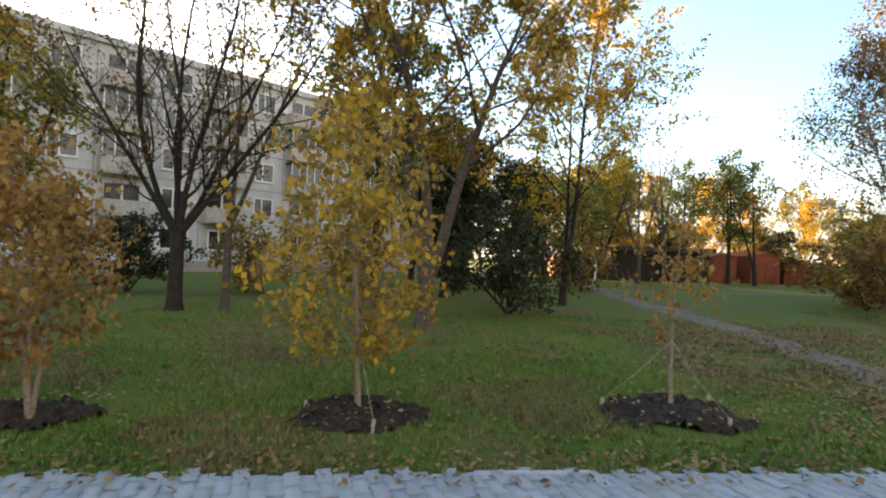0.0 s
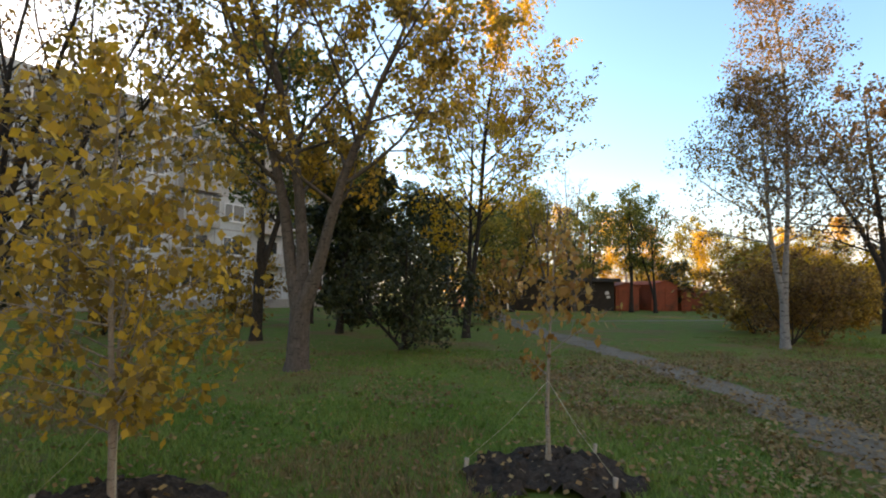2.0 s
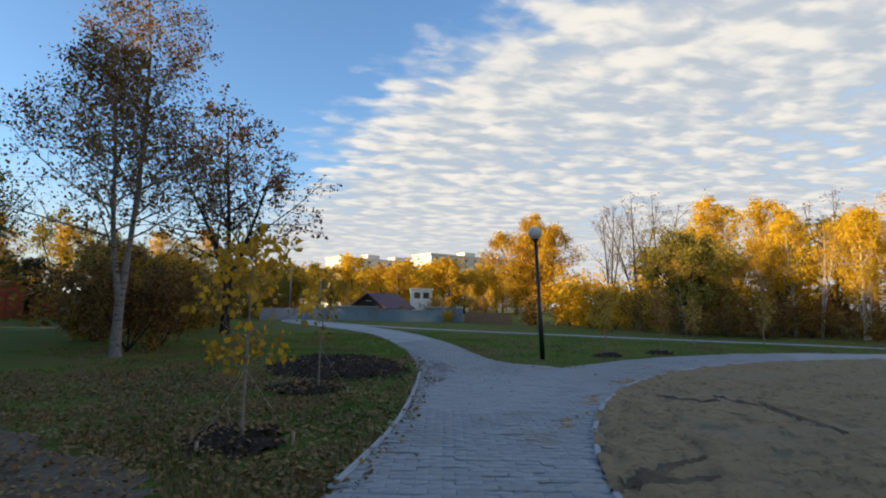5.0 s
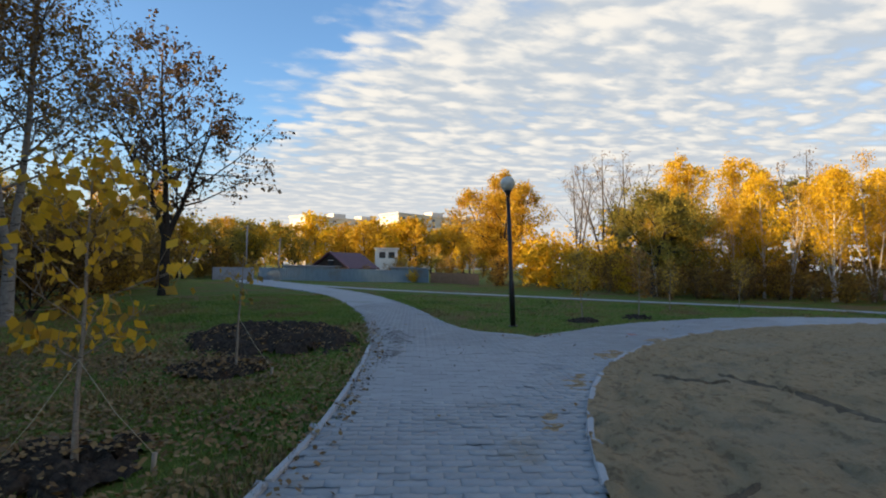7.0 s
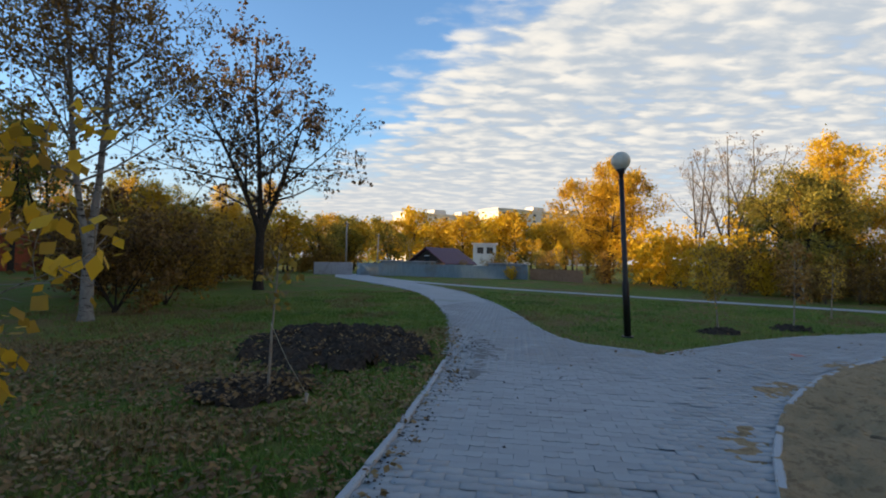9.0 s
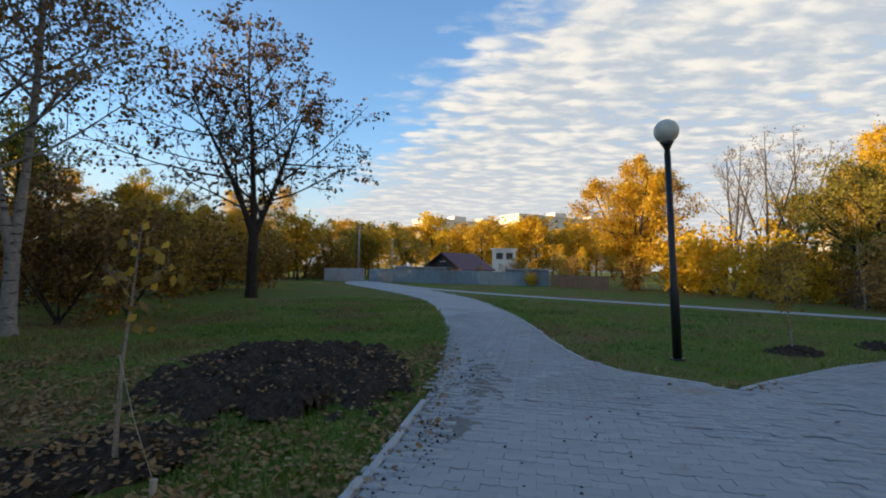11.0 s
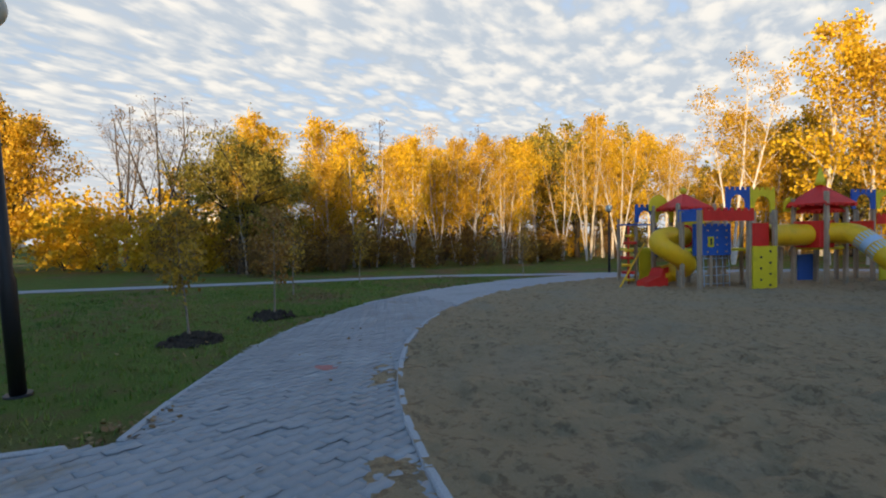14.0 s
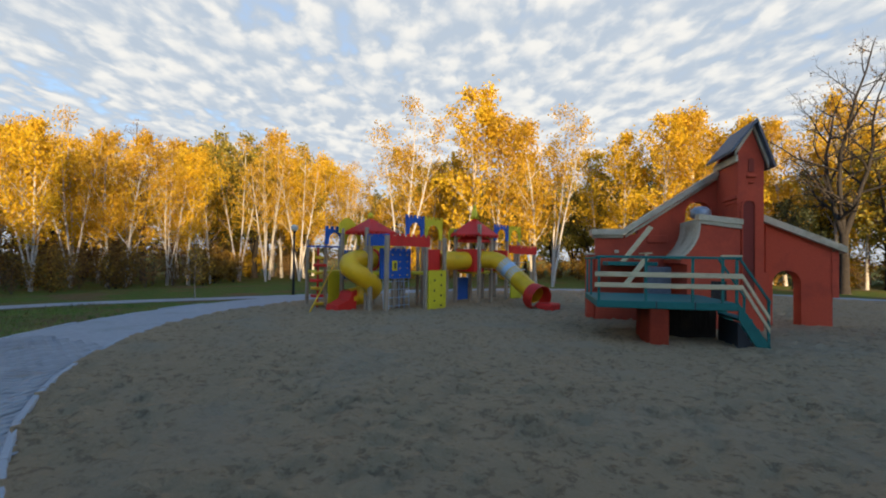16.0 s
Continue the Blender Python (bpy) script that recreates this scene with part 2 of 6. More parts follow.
L_LEMON = leaf_material("bright_yellow_leaf", [(0.16, 0.11, 0.03), (0.54, 0.31, 0.030), (0.78, 0.46, 0.035), (0.82, 0.50, 0.045)], 0.45, 1.6, 0.3)
L_RUST = leaf_material("rust_leaf", [(0.12, 0.05, 0.015), (0.30, 0.14, 0.03), (0.42, 0.25, 0.07), (0.46, 0.33, 0.12)], 0.4, 1.6)
L_RUST_THIN = leaf_material("russet_leaf", [(0.07, 0.040, 0.018), (0.15, 0.085, 0.028), (0.30, 0.17, 0.045), (0.46, 0.27, 0.06)], 0.4, 0.7)
L_GOLD = leaf_material("gold_leaf", [(0.34, 0.20, 0.018), (0.55, 0.345, 0.020), (0.70, 0.455, 0.026), (0.76, 0.54, 0.045)], 0.45, 0.5)
L_AMBER = leaf_material("amber_leaf", [(0.27, 0.145, 0.016), (0.46, 0.265, 0.020), (0.62, 0.385, 0.028), (0.60, 0.41, 0.050)], 0.45, 0.5)
L_OLIVE = leaf_material("olive_leaf", [(0.09, 0.085, 0.018), (0.18, 0.16, 0.028), (0.32, 0.25, 0.04), (0.56, 0.40, 0.045)], 0.4, 0.5)
L_GREEN = leaf_material("green_leaf", [(0.035, 0.05, 0.014), (0.075, 0.10, 0.024), (0.14, 0.16, 0.035), (0.34, 0.27, 0.04)], 0.45, 0.6)
L_DUSK = leaf_material("dark_evergreen", [(0.018, 0.022, 0.011), (0.040, 0.048, 0.018), (0.085, 0.084, 0.028)], 0.2, 0.8)
L_BROWN = leaf_material("brown_leaf", [(0.06, 0.033, 0.015), (0.13, 0.07, 0.024), (0.25, 0.145, 0.045), (0.38, 0.23, 0.065)], 0.3, 0.8)
L_SCRUB = leaf_material("scrub_leaf", [(0.09, 0.052, 0.018), (0.19, 0.11, 0.026), (0.36, 0.21, 0.034), (0.56, 0.34, 0.040)], 0.4, 0.7)
L_SEED = leaf_material("dark_seed_bunch", [(0.030, 0.020, 0.014), (0.07, 0.045, 0.025), (0.14, 0.08, 0.03), (0.26, 0.14, 0.04)], 0.25, 0.7)


def paint(name, c, rough=0.45, wear=0.75):
    d = tuple(v * wear for v in c)
    return surface(name, c, tuple(min(1, v * 1.12) for v in c), d, 2.6, 35, rough, bump=0.12, dist=0.002, dirty=(0.50, 0.78), spec=0.4)


P_YELLOW = paint("yellow_plastic", (0.74, 0.43, 0.012), 0.42)
P_LEMON = paint("lemon_panel", (0.60, 0.50, 0.02), 0.5)
P_RED = paint("red_plastic", (0.60, 0.022, 0.014), 0.55)
P_BLUE = paint("blue_panel", (0.012, 0.085, 0.36), 0.45)
P_SKY = paint("pale_blue_plastic", (0.38, 0.50, 0.62), 0.4)
P_POST = surface("grey_timber_post", (0.27, 0.20, 0.135), (0.42, 0.33, 0.235), (0.20, 0.15, 0.105), 1.5, 25, 0.85, stretch=(1, 1, 0.12))
# dark metal fittings, and the shade wedge below the castle stair
P_DARK = paint("dark_metal_and_shade_fill", (0.03, 0.032, 0.035), 0.5)
P_BLACK = paint("black_post_paint", (0.010, 0.010, 0.011), 0.45)
P_BRICK = surface("brick_red_plaster", (0.46, 0.062, 0.028), (0.55, 0.084, 0.038), (0.33, 0.048, 0.026), 1.3, 28, 0.8, bump=0.35, dist=0.006, dirty=(0.48, 0.72))
P_CREAM = surface("cream_concrete", (0.46, 0.38, 0.26), (0.60, 0.51, 0.36), (0.30, 0.24, 0.16), 1.6, 30, 0.8, bump=0.3, dirty=(0.48, 0.7))
P_CREAMWOOD = surface("cream_board", (0.52, 0.42, 0.24), (0.66, 0.55, 0.34), (0.36, 0.28, 0.17), 2.5, 30, 0.7, stretch=(0.15, 1, 1))
P_TEAL = paint("teal_paint", (0.008, 0.130, 0.112), 0.6)
# darkened copy of the brick red, with a recess's shade in its colour
P_RECESS = paint("shaded_red_recess", (0.20, 0.032, 0.020), 0.85)
P_SLATE = surface("grey_roof_sheet", (0.075, 0.085, 0.105), (0.13, 0.14, 0.165), (0.05, 0.055, 0.06), 2.0, 20, 0.6, bump=0.3)
P_ZINC = surface("grey_sheet_metal", (0.26, 0.29, 0.33), (0.38, 0.41, 0.45), (0.18, 0.18, 0.18), 2.0, 30, 0.45, metal=0.5)
P_GLOBE = surface("milky_globe", (0.46, 0.45, 0.37), (0.56, 0.55, 0.46), (0.36, 0.35, 0.28), 3.0, 30, 0.35, bump=0.05)
W_PANEL = surface("pale_concrete_panel", (0.42, 0.44, 0.45), (0.58, 0.59, 0.60), (0.32, 0.31, 0.30), 0.35, 7, 0.9, bump=0.25, dirty=(0.45, 0.7))
W_JOINT = surface("panel_joint", (0.26, 0.24, 0.22), (0.36, 0.32, 0.28), (0.2, 0.18, 0.16), 0.6, 9, 0.9)
W_BALCONY = surface("balcony_front", (0.30, 0.27, 0.24), (0.48, 0.46, 0.44), (0.26, 0.20, 0.15), 0.5, 8, 0.85)
W_FRAME = surface("white_window_frame", (0.62, 0.63, 0.64), (0.74, 0.74, 0.74), (0.5, 0.49, 0.47), 2, 20, 0.6)
W_WHITE = surface("sunlit_white_panel", (0.66, 0.62, 0.56), (0.78, 0.74, 0.68), (0.5, 0.46, 0.42), 0.05, 0.8, 0.9)
W_ROOF = surface("roof_felt", (0.05, 0.05, 0.052), (0.09, 0.09, 0.092), (0.12, 0.10, 0.08), 0.5, 10, 0.95)
G_RUST = surface("rusty_red_sheet", (0.22, 0.050, 0.024), (0.36, 0.088, 0.040), (0.11, 0.042, 0.024), 0.7, 9, 0.7, bump=0.3, dirty=(0.5, 0.75))
# tarred timber of sheds; on the castle it also stands for shade
G_DARK = surface("tarred_timber_and_shade_fill", (0.020, 0.015, 0.012), (0.050, 0.038, 0.030), (0.10, 0.06, 0.04), 0.8, 9, 0.85, bump=0.4, stretch=(3, 3, 0.3), dirty=(0.58, 0.75))
F_BLUE = surface("faded_blue_fence", (0.13, 0.20, 0.25), (0.20, 0.28, 0.33), (0.16, 0.15, 0.13), 0.4, 5, 0.7, stretch=(2, 2, 0.3))
F_RUST = surface("brown_fence_board", (0.14, 0.085, 0.05), (0.22, 0.14, 0.09), (0.09, 0.06, 0.04), 0.6, 5, 0.85)
R_PURPLE = surface("plum_metal_roof", (0.085, 0.035, 0.055), (0.13, 0.055, 0.080), (0.06, 0.03, 0.04), 0.6, 9, 0.55)


def glass_material():
    k = Mat("window_glass", 0.06, 0, 0.8)
    c = k.mix(k.ramp(k.noise(0.25, 2), 0.35, 0.65), (0.018, 0.023, 0.028), (0.05, 0.06, 0.07))
    k.color(c)
    return k.m


GLASS = glass_material()


# ---- mesh helpers ----
def part(name, bm, material, parent, label=""):
    me = bpy.data.meshes.new(name)
    bm.to_mesh(me)
    bm.free()
    me.materials.append(material)
    ob = new(name, me)
    ob.parent = parent
    if label:
        ob["label"] = label
    return ob


def thing(name, m, label, category, group="", kind=""):
    ob = new(name)
    ob.empty_display_size = 0.2
    ob.matrix_world = m
    return tagged(ob, label, category, group, kind)


def solid(name, bm, material, label, category, kind="", group="", m=None):
    """A thing of one mesh."""
    ob = part(name, bm, material, None)
    if m is not None:
        ob.matrix_world = m
    return tagged(ob, label, category, group, kind)


def box(bm, x0, x1, y0, y1, z0, z1, bevel=0.0):
    r = bmesh.ops.create_cube(bm, size=1.0)
    for v in r["verts"]:
        v.co = Vector(((x0 + x1) / 2 + v.co.x * (x1 - x0), (y0 + y1) / 2 + v.co.y * (y1 - y0), (z0 + z1) / 2 + v.co.z * (z1 - z0)))
    if bevel:
        es = list({e for v in r["verts"] for e in v.link_edges})
        bmesh.ops.bevel(bm, geom=es, offset=bevel, segments=1, affect="EDGES")
    return bm


def boxed(*a, bevel=0.0):
    return box(bmesh.new(), *a, bevel=bevel)


def prism(bm, outline, y0, y1):
    """An outline in x and z, thick from y0 to y1."""
    a = [bm.verts.new((x, y0, z)) for x, z in outline]
    b = [bm.verts.new((x, y1, z)) for x, z in outline]
    bm.faces.new(a)
    bm.faces.new(b[::-1])
    n = len(a)
    for i in range(n):
        bm.faces.new((a[i], b[i], b[(i + 1) % n], a[(i + 1) % n]))
    bmesh.ops.recalc_face_normals(bm, faces=bm.faces)
    return bm


def tube(bm, pts, radii, n=10, cap=True):
    """A round tube along points."""
    pts = [Vector(p) for p in pts]
    if not isinstance(radii, (list, tuple)):
        radii = [radii] * len(pts)
    rings, side = [], None
    for i, p in enumerate(pts):
        d = (pts[min(i + 1, len(pts) - 1)] - pts[max(i - 1, 0)]).normalized()
        if side is None:
            side = d.orthogonal().normalized()
        side = (side - d * side.dot(d)).normalized()
        up = d.cross(side)
        rings.append([bm.verts.new(p + (side * math.cos(2 * math.pi * k / n) + up * math.sin(2 * math.pi * k / n)) * radii[i]) for k in range(n)])
    for a, b in zip(rings, rings[1:]):
        for k in range(n):
            f = bm.faces.new((a[k], a[(k + 1) % n], b[(k + 1) % n], b[k]))
            f.smooth = True
    if cap:
        bm.faces.new(rings[0][::-1])
        bm.faces.new(rings[-1])
    return bm


def tubed(pts, radii, n=10, cap=True):
    return tube(bmesh.new(), pts, radii, n, cap)


def curve(pts, n=6):
    """Points smoothed by Catmull-Rom."""
    p = [Vector(q) for q in pts]
    p = [p[0] * 2 - p[1]] + p + [p[-1] * 2 - p[-2]]
    out = []
    for i in range(1, len(p) - 2):
        for k in range(n):
            t = k / n
            a, b, c, d = p[i - 1], p[i], p[i + 1], p[i + 2]
            out.append(0.5 * ((2 * b) + (c - a) * t + (2 * a - 5 * b + 4 * c - d) * t * t + (3 * b - a - 3 * c + d) * t ** 3))
    return out + [p[-2]]


def raw_mesh(name, verts, faces, size):
    """A mesh from arrays; every face has `size` corners."""
    verts, faces = np.asarray(verts, np.float32), np.asarray(faces, np.int32)
    me = bpy.data.meshes.new(name)
    me.vertices.add(len(verts))
    me.vertices.foreach_set("co", verts.ravel())
    me.loops.add(faces.size)
    me.loops.foreach_set("vertex_index", faces.ravel())
    me.polygons.add(len(faces))
    me.polygons.foreach_set("loop_start", np.arange(0, faces.size, size, dtype=np.int32))
    me.polygons.foreach_set("loop_total", np.full(len(faces), size, np.int32))
    me.update(calc_edges=True)
    me.validate()
    return me


def raw_part(name, verts, faces, size, material, parent, label=""):
    me = raw_mesh(name, verts, faces, size)
    me.materials.append(material)
    ob = new(name, me)
    ob.parent = parent
    if label:
        ob["label"] = label
    return ob


# ---- ground plan ----
CENTRE = Vector((11.5, -10.6))      # middle of the round sand playground
R_SAND, R_RING = 13.76, 15.86
KERB_NORTH = [(-14, 1.45), (-3.1, 3.06), (0.0, 3.58), (3.5, 4.12), (6.4, 4.58), (7.2, 4.84), (9.1, 5.36), (11.75, 6.40), (13.9, 7.38), (16.8, 9.02), (20.5, 11.45), (26.6, 16.5), (31.3, 22.6), (36.5, 30.5), (42.5, 36.0)]
ISLAND_WEST = [(45.0, 34.5), (38.6, 28.5), (34.1, 21.7), (28.7, 15.45), (23.85, 11.35), (20.5, 9.0), (17.75, 7.2), (16.8, 6.35), (16.4, 5.6), (16.34, 4.85)]


def smooth2(pts, n=5):
    return [(q.x, q.y) for q in curve([(*p, 0) for p in pts], n)]


NORTH, WEST = smooth2(KERB_NORTH), smooth2(ISLAND_WEST)
BRANCH = NORTH + WEST + [(15.5, 3.6), (9.0, 3.1), (2.0, 0.2), (-3.0, -3.0), (-14, -2.2)]


def inside(x, y, poly):
    hit = False
    j = len(poly) - 1
    for i in range(len(poly)):
        (xi, yi), (xj, yj) = poly[i], poly[j]
        if (yi > y) != (yj > y) and x < (xj - xi) * (y - yi) / (yj - yi) + xi:
            hit = not hit
        j = i
    return hit


def on_ring(x, y, grow=0.0):
    r = math.hypot(x - CENTRE.x, y - CENTRE.y)
    return R_SAND - grow < r < R_RING + grow


def paved(x, y, grow=0.0):
    if math.hypot(x - CENTRE.x, y - CENTRE.y) < R_SAND - grow:
        return False
    return on_ring(x, y, grow) or inside(x, y, BRANCH)


def ground_sheet():
    bm = bmesh.new()
    steps = [-1500, -500, -180, -90, -50, -25, -10, 0, 10, 20, 30, 45, 60, 90, 180, 500, 1500]
    rows = [[bm.verts.new((x, y, 0)) for x in steps] for y in steps]
    for a, b in zip(rows, rows[1:]):
        for i in range(len(steps) - 1):
            bm.faces.new((a[i], a[i + 1], b[i + 1], b[i]))
    return solid("ground", bm, M_LAWN, "green autumn lawn with dry patches", "lawn", "structure")


ground_sheet()


def sand_disc():
    step = 0.062
    n = int(2 * R_SAND / step) + 2
    index, verts, faces = {}, [], []
    for j in range(n):
        for i in range(n):
            x, y = -R_SAND + i * step, -R_SAND + j * step
            q = math.hypot(x, y)
            if q <= R_SAND + step:
                if q > R_SAND:
                    x, y = x * R_SAND / q, y * R_SAND / q
                wx, wy = x + CENTRE.x, y + CENTRE.y
                p = Vector((wx * 1.9, wy * 1.9, 0))
                z = 0.060 + 0.026 * noise.noise(p) + 0.100 * min(0.0, noise.noise(p * 1.9 + Vector((7, 3, 1))) + 0.10) + 0.030 * noise.noise(p * 3.1) + 0.03 * noise.noise(p * 0.12)
                index[i, j] = len(verts)
                verts.append((wx, wy, max(0.008, z)))
    # footprints pressed into it, each with a low rim
    rng = random.Random(77)
    for _ in range(4200):
        q, t = R_SAND * math.sqrt(rng.random()), rng.uniform(0, 2 * math.pi)
        fx, fy, turn = q * math.cos(t), q * math.sin(t), rng.uniform(0, math.pi)
        long, wide, deep = rng.uniform(0.12, 0.19), rng.uniform(0.065, 0.10), rng.uniform(0.030, 0.075)
        ci, cj = int((fx + R_SAND) / step), int((fy + R_SAND) / step)
        for i in range(ci - 4, ci + 6):
            for j in range(cj - 4, cj + 6):
                a = index.get((i, j))
                if a is None:
                    continue
                x, y, z = verts[a]
                ex, ey = x - CENTRE.x - fx, y - CENTRE.y - fy
                d = math.hypot((ex * math.cos(turn) + ey * math.sin(turn)) / long, (ey * math.cos(turn) - ex * math.sin(turn)) / wide)
                if d < 1.7:
                    z += -deep * (1 - d * d) if d < 1 else 0.22 * deep * math.sin((d - 1) / 0.7 * math.pi)
                    verts[a] = (x, y, max(0.008, z))
    for (i, j), a in index.items():
        q = (a, index.get((i + 1, j)), index.get((i + 1, j + 1)), index.get((i, j + 1)))
        if None not in q:
            faces.append(q)
    ob = raw_part("sand", verts, faces, 4, M_SAND, None)
    ob.data.shade_smooth()
    tagged(ob, "trampled brown sand of a round playground", "sand", kind="structure")

    def height(x, y):
        a = index.get((int(round((x - CENTRE.x + R_SAND) / step)), int(round((y - CENTRE.y + R_SAND) / step))))
        return verts[a][2] if a is not None else 0.05
    return height


sand_height = sand_disc()


def sand_scrape(pts, width, seed):
    """Damp darker sand dragged up along a line."""
    r = random.Random(seed)
    line = curve([(*p, 0) for p in pts], 8)
    verts, faces, n = [], [], 5
    for i, p in enumerate(line):
        d = (line[min(i + 1, len(line) - 1)] - line[max(i - 1, 0)]).normalized()
        side = Vector((-d.y, d.x, 0))
        w = 1.35 * width * (0.25 + 0.75 * math.sin(math.pi * min(1.0, 0.08 + i / len(line)))) * r.uniform(0.55, 1.25)
        for k in range(n):
            q = p + side * w * (k / (n - 1) - 0.5)
            edge = 1 - abs(k / (n - 1) - 0.5) * 2
            verts.append((q.x, q.y, sand_height(q.x, q.y) + 0.016 * edge * r.uniform(0.4, 1.3) + 0.010 - 0.016 * (1 - edge)))
    for i in range(len(line) - 1):
        for k in range(n - 1):
            a = i * n + k
            faces.append((a, a + 1, a + 1 + n, a + n))
    ob = raw_part("scraped_sand", verts, faces, 4, M_DAMP, None)
    ob.data.shade_smooth()
    tagged(ob, "dark damp sand scraped up in a streak", "sand", kind="stuff")


sand_scrape([(7.85, 2.66), (8.15, 2.52), (8.5, 2.36), (8.85, 2.14), (9.25, 1.88)], 0.20, 1)
sand_scrape([(8.0, 2.5), (8.26, 2.30), (8.4, 2.08), (8.55, 1.82)], 0.16, 2)
sand_scrape([(13.45, 1.50), (13.1, 1.22), (12.8, 1.02), (12.45, 0.80)], 0.12, 3)
sand_scrape([(12.4, 0.82), (12.05, 0.62), (11.6, 0.42), (11.2, 0.22)], 0.20, 4)
sand_scrape([(12.9, 2.40), (12.75, 2.05), (12.7, 1.74), (12.85, 1.45)], 0.09, 5)


def ring_sheet(bm, r0, r1, z, n=180):
    a = [bm.verts.new((CENTRE.x + r0 * math.cos(2 * math.pi * k / n), CENTRE.y + r0 * math.sin(2 * math.pi * k / n), z)) for k in range(n)]
    b = [bm.verts.new((CENTRE.x + r1 * math.cos(2 * math.pi * k / n), CENTRE.y + r1 * math.sin(2 * math.pi * k / n), z)) for k in range(n)]
    for k in range(n):
        bm.faces.new((a[k], b[k], b[(k + 1) % n], a[(k + 1) % n]))
    return bm


def strip(bm, pts, width, z, rag=0.0, rng=None):
    """A flat band along points; width may be a list."""
    left, right = [], []
    for i, p in enumerate(pts):
        a, b = Vector(pts[max(i - 1, 0)]), Vector(pts[min(i + 1, len(pts) - 1)])
        d = (b - a).normalized()
        s = Vector((-d.y, d.x))
        w = (width[i] if isinstance(width, (list, tuple)) else width) / 2
        e = (rng.uniform(-rag, rag), rng.uniform(-rag, rag)) if rng else (0, 0)
        q = Vector(p)
        left.append(bm.verts.new((*(q + s * (w + e[0])), z)))
        right.append(bm.verts.new((*(q - s * (w + e[1])), z)))
    for i in range(len(pts) - 1):
        bm.faces.new((right[i], right[i + 1], left[i + 1], left[i]))
    return bm


ring_path = solid("pavement", ring_sheet(bmesh.new(), R_SAND, R_RING, 0.030), M_FARPAVE, "pale grey paved ring walk round the sand", "path", "structure")


def branch_sheet():
    bm = bmesh.new()
    f = bm.faces.new([bm.verts.new((x, y, 0.026)) for x, y in BRANCH])
    bmesh.ops.triangulate(bm, faces=[f])
    bmesh.ops.recalc_face_normals(bm, faces=bm.faces)
    for f in bm.faces:
        if f.normal.z < 0:
            f.normal_flip()
    return solid("pavement", bm, M_FARPAVE, "pale grey paved footpath forking off across the lawn", "path", "structure")


branch_path = branch_sheet()
far_path = solid("pavement", strip(bmesh.new(), smooth2([(42, 33), (36.5, 24.5), (33.6, 17), (32.2, 9), (31.2, 2), (30.4, -5), (28.2, -10), (26.9, -13)]), 1.15, 0.016), M_FARPAVE, "narrow pale path along the far side of the lawn", "path", "structure")
rng = random.Random(5)
TRACK = smooth2([(5.45, 5.15), (5.7, 5.8), (6.05, 6.7), (6.5, 9.0), (6.75, 12.5), (6.75, 17), (6.7, 24), (7.2, 34), (8.2, 44), (9, 50)], 8)
solid("trodden_track", strip(bmesh.new(), TRACK, [0.15 + 0.72 * min(1, i / 12) + 0.35 * (i > 40) for i in range(len(TRACK))], 0.008, 0.17, rng), M_TRACK, "grey trodden earth track across the lawn", "track", "structure")
solid("trodden_track", strip(bmesh.new(), smooth2([(7.0, 30), (14, 31), (24, 34), (40, 40)], 6), 0.8, 0.006, 0.1, rng), M_TRACK, "faint trodden track through the grass", "track", "structure")


